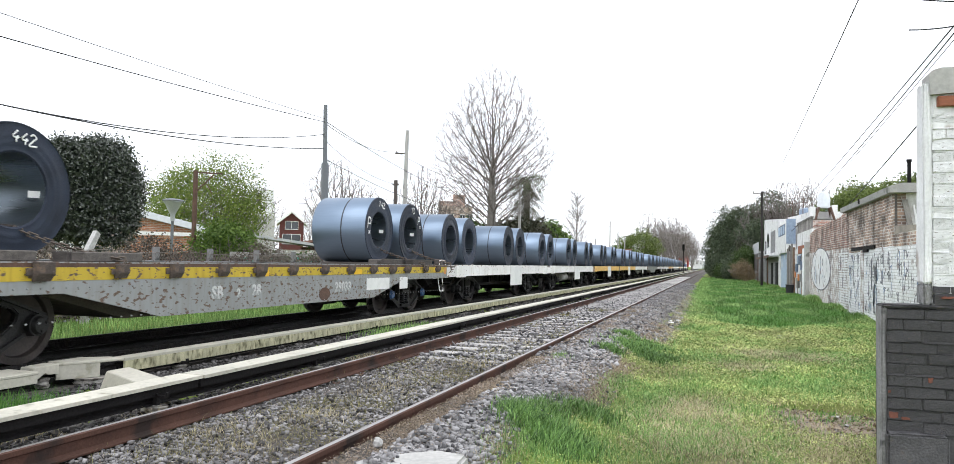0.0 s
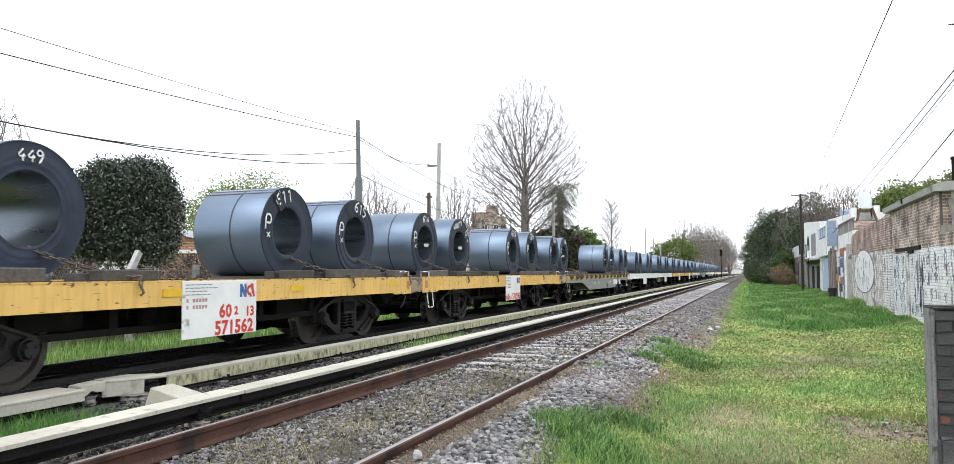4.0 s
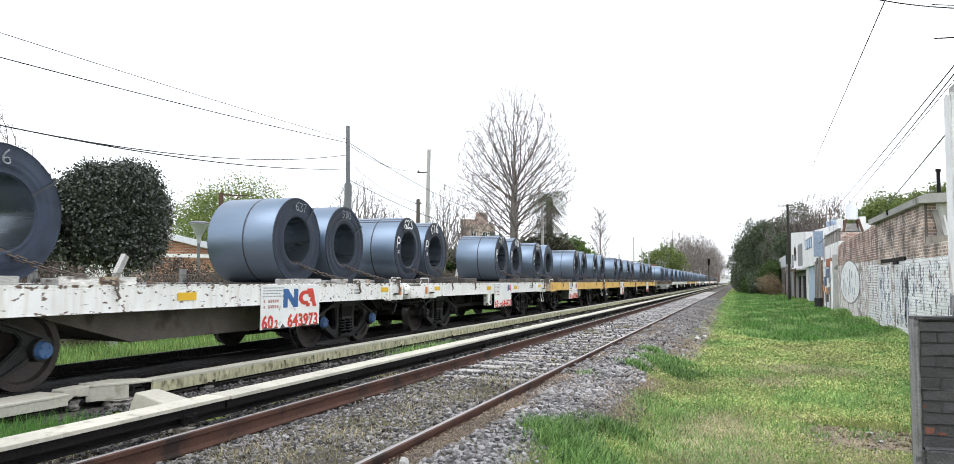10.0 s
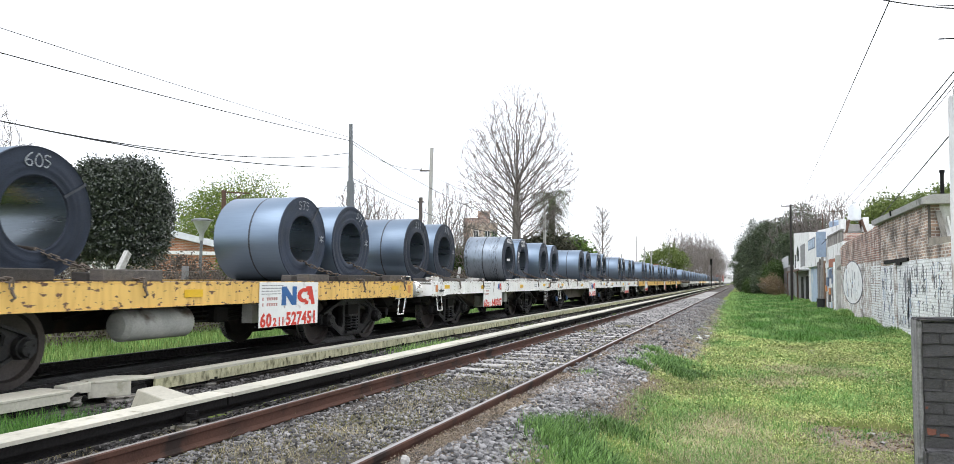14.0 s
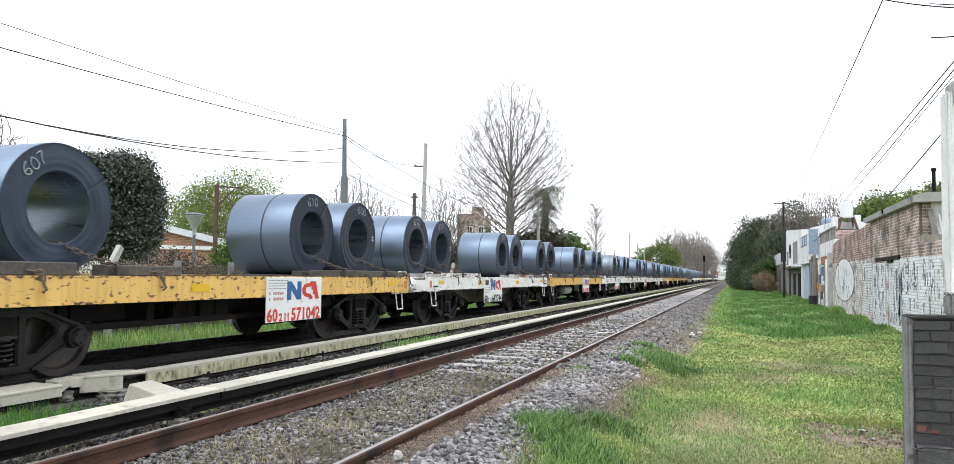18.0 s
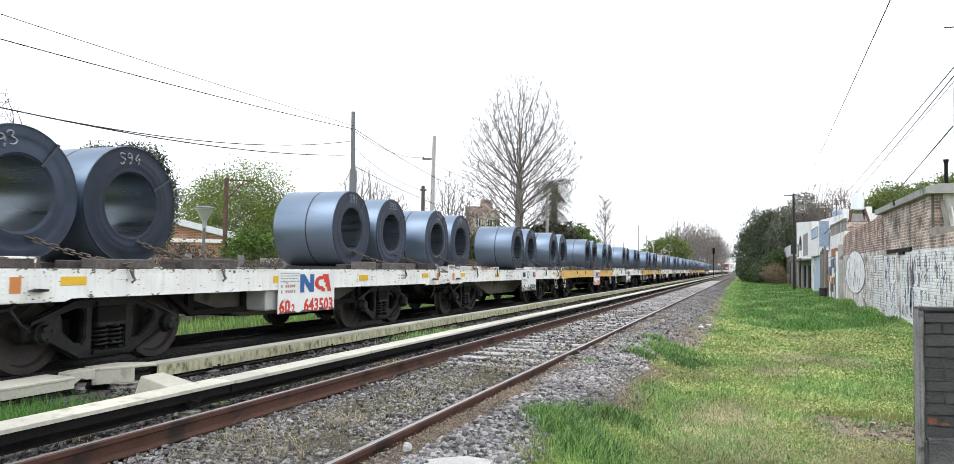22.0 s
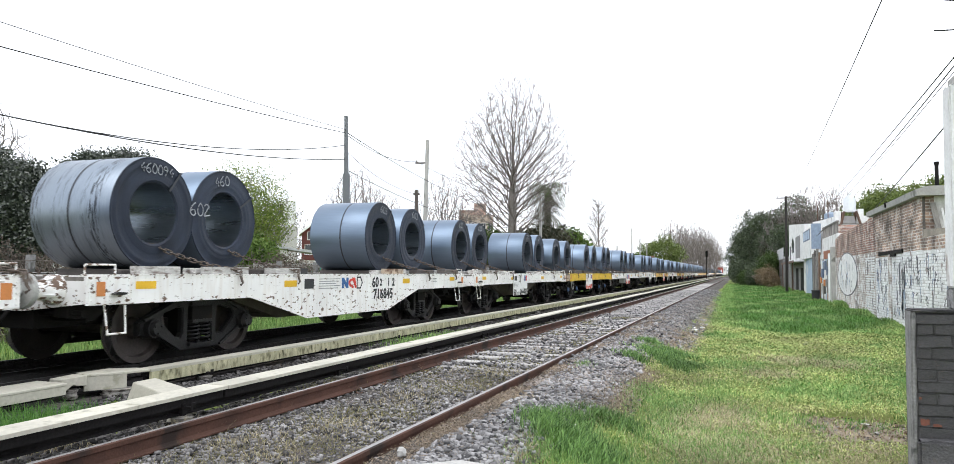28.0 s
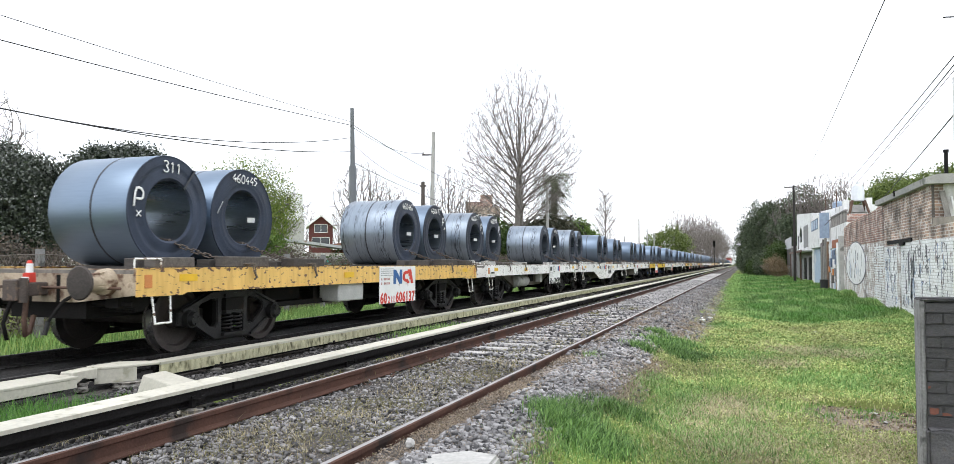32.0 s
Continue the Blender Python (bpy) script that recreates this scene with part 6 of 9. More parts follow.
def leafy_tree(x, y, z, h, radius, rz, seed, label, leaf, n=900, per=26, size=0.09, blob=0.22, trunk_r=0.16, shell=0.5, low=-0.8, base=None, name="tree"):
    t = thing(name, label, "tree", pose(x, y, z))
    mid = h - rz
    limbs, tips = branches(seed, mid + rz * (0.5 if shell < 0.6 else 0.1), trunk_r, 0, 3, spread=0.7 if shell < 0.6 else 0.4)
    soup_mixed("trunk", *limb_mesh(limbs, 1.0, 0.015), "bark", t)
    c = ellipsoid_points(seed, n, radius, rz, shell, 9, low) + np.array([0, 0, mid])
    v, f = leaf_cloud(c, seed + 1, per, size, blob)
    tagged(soup("crown", v, f, leaf, t), "dense leaves")
    return t


def colonised(seed, h, fork, low, rx, wide=0.42, n=1400, step=0.22, kill=0.40, reach=2.2, tip=0.006, base=0.2, upward=0.10, twigs=2, shell=0.5, rise=0.6):
    """A bare crown grown towards points spread in an egg-shaped envelope: limbs as (start, end, r0, r1, level). fork: where the stem divides; low: foot of the crown."""
    rng = np.random.default_rng(seed)
    d = rng.normal(size=(n, 3))
    d /= np.linalg.norm(d, axis=1)[:, None]
    d *= (shell + (1 - shell) * rng.random((n, 1))) if shell > 0 else rng.random((n, 1)) ** 0.4
    mid = low + (h - low) * wide
    up = np.where(d[:, 2] > 0, h - mid, mid - low)
    slim = rx * (1 - 0.32 * np.maximum(d[:, 2], 0))
    pts = np.stack([d[:, 0] * slim, d[:, 1] * slim, mid + d[:, 2] * up], 1)
    m = max(3, int(fork / step))
    wob = np.cumsum(rng.normal(0, 0.012 * h / m, (m + 1, 2)), 0)
    nodes = [np.array([wob[i, 0], wob[i, 1], -0.3 + (fork + 0.3) * i / m]) for i in range(m + 1)]
    par = [-1] + list(range(m))
    near, dist, cost, shoots = np.full(n, 0), np.full(n, 1e9), np.full(n, 1e9), {}
    new_from, alive = 0, np.ones(n, bool)
    for _ in range(90):
        for k in range(new_from, len(nodes)):
            gap = pts - nodes[k]
            e = np.linalg.norm(gap, axis=1)
            m_e = e + rise * np.maximum(0, 0.9 * np.hypot(gap[:, 0], gap[:, 1]) - gap[:, 2])
            closer = m_e < cost
            cost[closer], dist[closer], near[closer] = m_e[closer], e[closer], k
            alive &= e > kill
        new_from = len(nodes)
        pull = alive & ((dist < reach) if _ > 6 else alive)
        if not pull.any():
            break
        sums = {}
        for i in np.nonzero(pull)[0]:
            k = near[i]
            v = (pts[i] - nodes[k]) / dist[i]
            sums[k] = sums.get(k, 0) + v
        for k, v in sums.items():
            shoots[k] = shoots.get(k, 0) + 1
            if shoots[k] > 3:
                alive[near == k] = False
                continue
            v = v / (np.linalg.norm(v) + 1e-6) + np.array([0, 0, upward]) + rng.normal(0, 0.10, 3)
            q = nodes[k] + v / np.linalg.norm(v) * step
            nodes.append(q)
            par.append(k)
    kids = [0] * len(nodes)
    area = np.zeros(len(nodes))
    for k in range(len(nodes) - 1, 0, -1):
        if kids[k] == 0:
            area[k] = tip ** 2.4
        area[par[k]] += area[k]
        kids[par[k]] += 1
    rad = area ** (1 / 2.4)
    rad *= np.where(rad > tip * 2.5, (base / rad[0]) ** (np.log(np.maximum(rad, tip) / tip) / np.log(rad[0] / tip)), 1.0)
    out = []
    for k in range(1, len(nodes)):
        r0, r1 = rad[par[k]], rad[k]
        r0 = min(r0, r1 * 1.5)
        out.append((Vector(nodes[par[k]]), Vector(nodes[k]), r0, r1, 0 if k <= m else (2 if r1 > tip * 2.5 else 3)))
        if kids[k] == 0:
            way = nodes[k] - nodes[par[k]]
            for _ in range(twigs):
                v = way / np.linalg.norm(way) + rng.normal(0, 0.45, 3) + np.array([0, 0, 0.2])
                e = nodes[k] + v / np.linalg.norm(v) * step * rng.uniform(1.2, 2.6)
                out.append((Vector(nodes[k]), Vector(e), tip * 0.9, tip * 0.7, 3))
    return out


CROWNS = {}


def winter_tree(x, y, z, tall, label, shape, turn=0.0, **kw):
    """A leafless tree; shape names one of a few grown crowns, scaled to its height."""
    if shape not in CROWNS:
        limbs = colonised(**kw)
        meshes = []
        for nm, keep, m in (("trunk", lambda q: q[4] < 2, "bark"), ("crown", lambda q: q[4] >= 2, "twig")):
            me = bpy.data.meshes.new(nm)
            V, F = limb_mesh([q for q in limbs if keep(q)], 1.0, 0.003)
            me.from_pydata(V, [], F)
            me.materials.append(M[m])
            meshes.append(me)
        CROWNS[shape] = (kw["h"], meshes)
    h0, meshes = CROWNS[shape]
    t = thing("bare_tree", label, "tree", pose(x, y, z, 0, 0, turn) @ Matrix.Scale(tall / h0, 4))
    for me in meshes:
        part(me.name, me, None, t)
    return t


def poplar(x, y, h, seed):
    """A narrow tree: one straight stem with many steep side shoots."""
    rnd = random.Random(seed)
    limbs = [(Vector((0, 0, -0.3)), Vector((0, 0, h * 0.96)), 0.15, 0.012, 0)]
    twigs = []
    for i in range(150):
        z = h * rnd.uniform(0.16, 0.95)
        a = rnd.uniform(0, math.tau)
        ln = (1.0 - z / h) * 4.4 + 0.8
        d = Vector((math.cos(a) * 0.72, math.sin(a) * 0.72, 1)).normalized()
        p = Vector((0, 0, z - 0.3))
        q = p + d * ln * rnd.uniform(0.5, 1.0)
        twigs.append((p, q, 0.022, 0.012, 3))
        for k in range(3):
            r = p.lerp(q, rnd.uniform(0.3, 0.95))
            twigs.append((r, r + (d + Vector((rnd.gauss(0, 0.3), rnd.gauss(0, 0.3), 0))) * 0.55, 0.014, 0.01, 3))
    t = thing("poplar", "narrow bare poplar beyond the railway", "tree", pose(x, y, 0))
    soup_mixed("trunk", *limb_mesh(limbs, 1.0, 0.02), "bark", t)
    soup_mixed("crown", *limb_mesh(twigs, 1.0, 0.010), "twig", t)


def palm(x, y, h, seed):
    """A palm: rough stem, arching fronds of many leaflets and a skirt of dead ones."""
    rnd = random.Random(seed)
    t = thing("palm", "shaggy palm with arching dark fronds", "tree", pose(x, y, 0))
    bm = bmesh.new()
    lathe(bm, [(-0.3, 0.34)] + [(0.3 * i, 0.28 + 0.03 * (i % 2)) for i in range(1, int((h - 1.4) / 0.3))] + [(h - 1.4, 0.42), (h - 1.1, 0.2)], 10, "z")
    part("trunk", bm, "bark", t)
    for name, n, dead in (("crown", 40, False), ("skirt", 120, True)):
        V, F = [], []
        for i in range(n):
            a = rnd.uniform(0, math.tau)
            down = rnd.random() ** 0.8 * (h - 4.6) if dead else 0.0
            rise = rnd.uniform(-0.1, 1.5) if not dead else rnd.uniform(-0.5, 0.5)
            p = Vector((0, 0, h - 1.1 - down))
            d = Vector((math.cos(a), math.sin(a), rise)).normalized()
            ln = rnd.uniform(2.1, 2.8) if not dead else (1.5 + 0.30 * down) * rnd.uniform(0.8, 1.35)
            for k in range(11):
                q = p + d * ln / 11
                d = (d + Vector((0, 0, -0.19 if not dead else -0.12))).normalized()
                s = d.cross(Vector((0, 0, 1))).normalized()
                for sgn in (-1, 1):
                    e = q + (s * sgn + d * 0.5 + Vector((0, 0, -0.35))) * 0.42
                    b = len(V)
                    V += [tuple(p), tuple(p + d * 0.07), tuple(e), tuple(e - d * 0.03)]
                    F.append((b, b + 1, b + 2, b + 3))
                p = q
        soup(name, V, F, "leaf_mid" if not dead else "leaf_shade", t)


def at_az(az, dist):
    """Ground place at an angle left of the track's line, seen from the camera."""
    a = radians(az)
    return -math.sin(a) * dist, math.cos(a) * dist


# ---- behind the train
x, y = at_az(45.4, 25)
leafy_tree(x, y, 0, 5.05, 1.80, 2.25, 11, "dense dark green magnolia tree behind the wire fence", "leaf_dark", 3600, 30, 0.044, 0.15, 0.14, 0.60, low=-0.66)
x, y = at_az(53.5, 25)
leafy_tree(x, y, 0, 4.6, 2.4, 2.1, 12, "dense dark green evergreen tree behind the wire fence", "leaf_dark", 3200, 30, 0.044, 0.15, 0.14, 0.62)
x, y = at_az(38.0, 46)
leafy_tree(x, y, 0, 7.15, 4.75, 3.2, 13, "tree in light yellow-green spring leaf", "leaf_spring", 1500, 22, 0.06, 0.36, 0.18, 0.3)
winter_tree(x + 0.5, y + 1.0, 0, 7.3, "bare twigs standing out of the spring-green tree", "slender_x", 0, seed=29, h=7.6, fork=2.4, low=1.8, rx=3.6, wide=0.5, n=900, step=0.2, kill=0.3, tip=0.012, base=0.15, upward=0.2, shell=0.2)
x, y = at_az(36.3, 36)
leafy_tree(x, y, 0, 2.9, 1.5, 1.3, 14, "round bright green shrub by the fence", "leaf_lime", 500, 22, 0.07, 0.22, 0.06, 0.5, name="shrub")
x, y = at_az(16.55, 50)
winter_tree(x, y, 0, 14.6, "tall bare plane tree with spreading branches", "plane", seed=21, h=14.4, fork=7.6, low=3.6, rx=4.15, wide=0.44, n=4800, step=0.19, kill=0.25,
            reach=2.6, tip=0.0105, base=0.32, upward=0.10, twigs=3, shell=0.0)
SLENDER = [dict(seed=23, h=7.9, fork=2.8, low=2.2, rx=2.1, wide=0.5, n=1100, step=0.18, kill=0.27, tip=0.015, base=0.13, upward=0.28, shell=0.0),
           dict(seed=24, h=6.8, fork=2.4, low=1.9, rx=1.9, wide=0.5, n=1000, step=0.17, kill=0.25, tip=0.015, base=0.13, upward=0.25, shell=0.0),
           dict(seed=26, h=9.4, fork=3.2, low=2.4, rx=3.0, wide=0.5, n=1400, step=0.20, kill=0.32, tip=0.015, base=0.18, upward=0.2, shell=0.0)]
for az, d, h, k, turn in ((22.0, 52, 7.9, 0, 0), (28.6, 42, 6.9, 1, 0), (26.6, 46, 6.2, 1, 130), (20.6, 58, 6.6, 0, 80), (35.0, 60, 6.9, 0, 200), (33.0, 150, 12.5, 2, 40), (30.4, 150, 11.5, 2, 100)):
    x, y = at_az(az, d)
    winter_tree(x, y, 0, h, "slender bare tree along the street", "slender_%d" % k, turn, **SLENDER[k])
x, y = at_az(54.3, 40)
winter_tree(x, y, 0, 9.4, "bare tree beyond the dark evergreens", "slender_2", 20, **SLENDER[2])
x, y = at_az(10.0, 95)
poplar(x, y, 10.8, 27)
x, y = at_az(13.86, 66)
palm(x, y, 9.6, 15)
for i, (az, d, h, r, leaf) in enumerate([(14.9, 70, 5.0, 3.2, "leaf_mid"), (12.2, 72, 5.2, 2.6, "leaf_lime"), (14.2, 60, 4.8, 2.6, "leaf_shade"), (18.0, 62, 4.5, 3.2, "leaf_mid"), (20.5, 60, 3.6, 2.4, "leaf_mid"),
                                         (5.3, 150, 8.4, 4.6, "leaf_roof"), (6.6, 150, 5.4, 3.2, "leaf_lime"), (24.6, 56, 3.4, 2.2, "leaf_mid")]):
    x, y = at_az(az, d)
    leafy_tree(x, y, 0, h, r, h * 0.42, 60 + i, "broad green tree beyond the railway", leaf, 500, 16, 0.16, 0.4, 0.16, 0.5)
BROAD = [dict(seed=80 + k, h=13.0, fork=2.6 + 0.5 * k, low=1.6, rx=4.6 - 0.5 * k, wide=0.5, n=1500, step=0.30, kill=0.45, reach=3.4, tip=0.019, base=0.30, upward=0.16, twigs=3, shell=0.0)
         for k in range(3)]
for i, (az, d, h) in enumerate([(4.6, 190, 14.6), (4.1, 195, 13.6), (3.5, 200, 14.4), (2.9, 205, 14.6), (2.4, 215, 14.4), (1.9, 225, 13.4), (1.5, 240, 11.5), (3.8, 170, 10), (3.2, 185, 11), (2.6, 180, 10), (2.1, 190, 9.5)]):
    x, y = at_az(az, d)
    winter_tree(x, y, 0, h, "bare brown tree beside the line far off", "broad_%d" % (i % 3), i * 70, **BROAD[i % 3])

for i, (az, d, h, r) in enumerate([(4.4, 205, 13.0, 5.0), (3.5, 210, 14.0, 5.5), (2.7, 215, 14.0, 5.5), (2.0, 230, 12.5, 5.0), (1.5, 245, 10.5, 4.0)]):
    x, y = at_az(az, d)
    leafy_tree(x, y, 0, h, r, h * 0.46, 160 + i, "brown winter thicket far along the line, paled for haze", "haze_twig", 420, 16, 0.07, 0.8, 0.2, 0.3, name="bare_thicket")

# ---- along the walls
for i, (x, y, h, r, rz, leaf) in enumerate([(3.6, 108, 11.0, 4.4, 4.8, "leaf_deep"), (8.5, 112, 12.5, 5.0, 5.4, "leaf_deep"), (1.9, 128, 9.5, 3.8, 4.6, "leaf_deep"),
                                            (6.0, 97, 7.5, 2.4, 3.2, "leaf_deep"), (10.2, 54, 7.7, 3.2, 2.4, "leaf_roof"), (15.5, 50, 7.9, 3.0, 2.3, "leaf_roof"), (13.2, 56, 8.4, 3.0, 2.4, "leaf_roof"), (8.2, 52, 6.8, 2.0, 2.0, "leaf_roof"),
                                            (12.5, 52, 7.4, 2.8, 2.2, "leaf_spring"), (5.0, 103, 8.0, 2.4, 3.1, "leaf_deep"), (2.6, 117, 8.8, 2.6, 3.4, "leaf_deep"), (7.2, 104, 9.6, 2.6, 3.4, "leaf_shade"), (4.6, 100, 5.4, 1.8, 3.05, "leaf_shade")]):
    leafy_tree(x, y, -0.3, h, r, rz, 100 + i, "dense evergreen tree behind the old walls", leaf,
               760 if rz > 3 else 700, 24, 0.12 if rz > 3 else 0.08, 0.36 if rz > 3 else 0.22, 0.2, 0.5, low=-1.0)
for i, (x, y, h) in enumerate([(9, 100, 12.6), (12, 104, 13.2), (16, 100, 12.0), (6.4, 101, 11.4), (10.5, 95, 11.4)]):
    winter_tree(x, y, -0.3, h, "bare tree rising behind the evergreens", "broad_%d" % (i % 3), i * 50 + 20, **BROAD[i % 3])
for i, (x, y, h, r) in enumerate([(3.3, 88, 2.7, 0.9), (2.7, 91.5, 2.4, 0.9), (3.8, 86.5, 1.9, 0.7)]):
    leafy_tree(x, y, -0.5, h, r, h * 0.48, 140 + i, "dry brown brush leaning by the ditch", "leaf_tan", 260, 16, 0.05, 0.16, 0.04, 0.3, low=-1.0, name="dry_brush")
for i, (x, y, h, r) in enumerate([(1.6, 101, 2.6, 1.5), (2.4, 95.5, 3.4, 1.6), (0.9, 112, 3.0, 1.8), (3.6, 93, 4.2, 1.6), (1.2, 124, 4.0, 2.0), (0.2, 140, 4.2, 2.2), (4.3, 98, 5.0, 1.8), (2.9, 106, 5.2, 2.2)]):
    leafy_tree(x, y, -0.6, h, r, h * 0.52, 150 + i, "dense undergrowth at the foot of the evergreens", "leaf_deep" if i % 3 else "leaf_mid", 420, 18, 0.10, 0.28, 0.05, 0.45,
               low=-1.0, name="shrub")


# ---------------------------------------------------------------- old walls and houses beside the meadow
def brick_mat(name, a, b, mortar, worn=0.3, paint=None, cover=0.5, swap=True):
    """Brickwork too far off to be laid brick by brick: courses with recessed joints, mixed bricks, patches of old paint or render."""
    m = bpy.data.materials.new(name)
    m.use_nodes = True
    n, l = m.node_tree.nodes, m.node_tree.links
    p = n["Principled BSDF"]
    p.inputs["Roughness"].default_value = 0.9
    co = n.new("ShaderNodeTexCoord")
    sp, cb = n.new("ShaderNodeSeparateXYZ"), n.new("ShaderNodeCombineXYZ")
    l.new(co.outputs["Object"], sp.inputs[0])
    add = n.new("ShaderNodeMath")
    l.new(sp.outputs["X"], add.inputs[0])
    l.new(sp.outputs["Y"], add.inputs[1])
    l.new(add.outputs[0], cb.inputs["X"])
    l.new(sp.outputs["Z"], cb.inputs["Y"])
    br = n.new("ShaderNodeTexBrick")
    br.inputs["Color1"].default_value, br.inputs["Color2"].default_value, br.inputs["Mortar"].default_value = (*a, 1), (*b, 1), (*mortar, 1)
    for key, v in (("Scale", 1.0), ("Mortar Size", 0.014), ("Mortar Smooth", 0.3), ("Bias", -0.1), ("Brick Width", 0.27), ("Row Height", 0.085)):
        br.inputs[key].default_value = v
    wob = n.new("ShaderNodeTexNoise")
    wob.inputs["Scale"].default_value = 2.5
    l.new(cb.outputs[0], wob.inputs["Vector"])
    mx = n.new("ShaderNodeVectorMath")
    mx.operation = "MULTIPLY_ADD"
    mx.inputs[1].default_value = (0.05, 0.05, 0)
    l.new(wob.outputs["Color"], mx.inputs[0])
    l.new(cb.outputs[0], mx.inputs[2])
    l.new(mx.outputs[0], br.inputs["Vector"])
    nz = n.new("ShaderNodeTexNoise")
    nz.inputs["Scale"].default_value, nz.inputs["Detail"].default_value = 1.6, 9
    l.new(co.outputs["Object"], nz.inputs["Vector"])
    r = n.new("ShaderNodeMapRange")
    r.inputs["From Min"].default_value, r.inputs["From Max"].default_value = 0.3, 0.7
    r.inputs["To Min"].default_value, r.inputs["To Max"].default_value = 1 - worn, 1 + worn
    l.new(nz.outputs["Fac"], r.inputs["Value"])
    sc = n.new("ShaderNodeVectorMath")
    sc.operation = "SCALE"
    l.new(br.outputs["Color"], sc.inputs[0])
    l.new(r.outputs[0], sc.inputs["Scale"])
    col = sc.outputs[0]
    if paint:
        n2 = n.new("ShaderNodeTexNoise")
        n2.inputs["Scale"].default_value, n2.inputs["Detail"].default_value = 3.2, 10
        l.new(co.outputs["Object"], n2.inputs["Vector"])
        lo = 0.72 - 0.42 * cover
        r2 = n.new("ShaderNodeMapRange")
        r2.inputs["From Min"].default_value, r2.inputs["From Max"].default_value = lo, lo + 0.08
        l.new(n2.outputs["Fac"], r2.inputs["Value"])
        pm = n.new("ShaderNodeMix")
        pm.data_type = "RGBA"
        pm.inputs["B"].default_value = (*paint, 1)
        l.new(r2.outputs[0], pm.inputs["Factor"])
        l.new(col, pm.inputs["A"])
        col = pm.outputs["Result"]
    l.new(col, p.inputs["Base Color"])
    bp = n.new("ShaderNodeBump")
    bp.inputs["Strength"].default_value, bp.inputs["Distance"].default_value = 0.9, 0.02
    inv = n.new("ShaderNodeMath")
    inv.operation = "MULTIPLY_ADD"
    inv.inputs[1].default_value, inv.inputs[2].default_value = -1.0, 1.0
    l.new(br.outputs["Fac"], inv.inputs[0])
    l.new(inv.outputs[0], bp.inputs["Height"])
    l.new(bp.outputs[0], p.inputs["Normal"])
    M[name] = m


brick_mat("brick_tan", (0.40, 0.27, 0.20), (0.18, 0.135, 0.115), (0.52, 0.48, 0.44), 0.7, (0.60, 0.56, 0.52), 0.34)
brick_mat("brick_red", (0.36, 0.18, 0.13), (0.20, 0.11, 0.095), (0.52, 0.50, 0.45), 0.6, (0.55, 0.49, 0.44), 0.33)
brick_mat("brick_grey", (0.42, 0.33, 0.29), (0.56, 0.53, 0.51), (0.66, 0.64, 0.62), 0.5, (0.80, 0.80, 0.80), 0.48)
brick_mat("brick_white", (0.90, 0.90, 0.91), (0.82, 0.83, 0.84), (0.66, 0.65, 0.65), 0.15, (0.36, 0.31, 0.29), 0.28)
brick_mat("brick_orange", (0.46, 0.19, 0.09), (0.38, 0.15, 0.08), (0.48, 0.42, 0.36), 0.25)


def slab(name, x0, x1, y0, y1, z0, z1, m, parent=None, label="", bevel=0.0):
    bm = bmesh.new()
    box(bm, x0, x1, y0, y1, z0, z1)
    if bevel:
        bmesh.ops.bevel(bm, geom=bm.edges[:], offset=bevel, segments=1, affect="EDGES")
    return part(name, bm, m, parent, label)


WX = 4.6


def strokes(parent, y0, y1, z0, z1, n, seed, m="dark_paint", w=0.022, reach=0.5, x=WX - 0.012):
    """Sprayed scribble that nobody can read: upright and slanting bars in ragged rows, some with a hook, lying flat on the wall."""
    rnd = random.Random(seed)
    rows = max(2, int((z1 - z0) / reach))
    for i in range(n):
        y = rnd.uniform(y0 + 0.1, y1 - 0.1)
        z = z0 + (rnd.randrange(rows) + 0.5 + rnd.gauss(0, 0.12)) * (z1 - z0) / rows
        tall, lean = reach * rnd.uniform(0.45, 1.15), rnd.gauss(0, 0.16)
        pts = [Vector((y - lean * tall / 2, z - tall / 2)), Vector((y + rnd.gauss(0, 0.02), z)), Vector((y + lean * tall / 2, z + tall / 2))]
        if rnd.random() < 0.6:
            pts.append(pts[-1] + Vector((rnd.choice((-1, 1)) * rnd.uniform(0.08, 0.22), -rnd.uniform(0.02, 0.18))))
        if rnd.random() < 0.4:
            pts.insert(0, pts[0] + Vector((rnd.choice((-1, 1)) * rnd.uniform(0.06, 0.18), rnd.uniform(0.0, 0.12))))
        pts = [Vector((min(max(p.x, y0), y1), min(max(p.y, z0), z1))) for p in pts]
        bm = bmesh.new()
        hw = w * rnd.choice((0.6, 0.8, 1.0, 1.7))
        rings = []
        for k, p in enumerate(pts):
            d = pts[min(k + 1, len(pts) - 1)] - pts[max(k - 1, 0)]
            d = d.normalized() if d.length > 1e-4 else Vector((1, 0))
            rings.append([bm.verts.new((x + dx, p.x - d.y * hw * sg, p.y + d.x * hw * sg)) for dx, sg in ((0, 1), (0, -1), (0.004, -1), (0.004, 1))])
        for u, v in zip(rings, rings[1:]):
            for k in range(4):
                bm.faces.new((u[k], u[(k + 1) % 4], v[(k + 1) % 4], v[k]))
        part("graffiti_stroke", bm, m if rnd.random() < 0.75 else "blue_paint", parent)


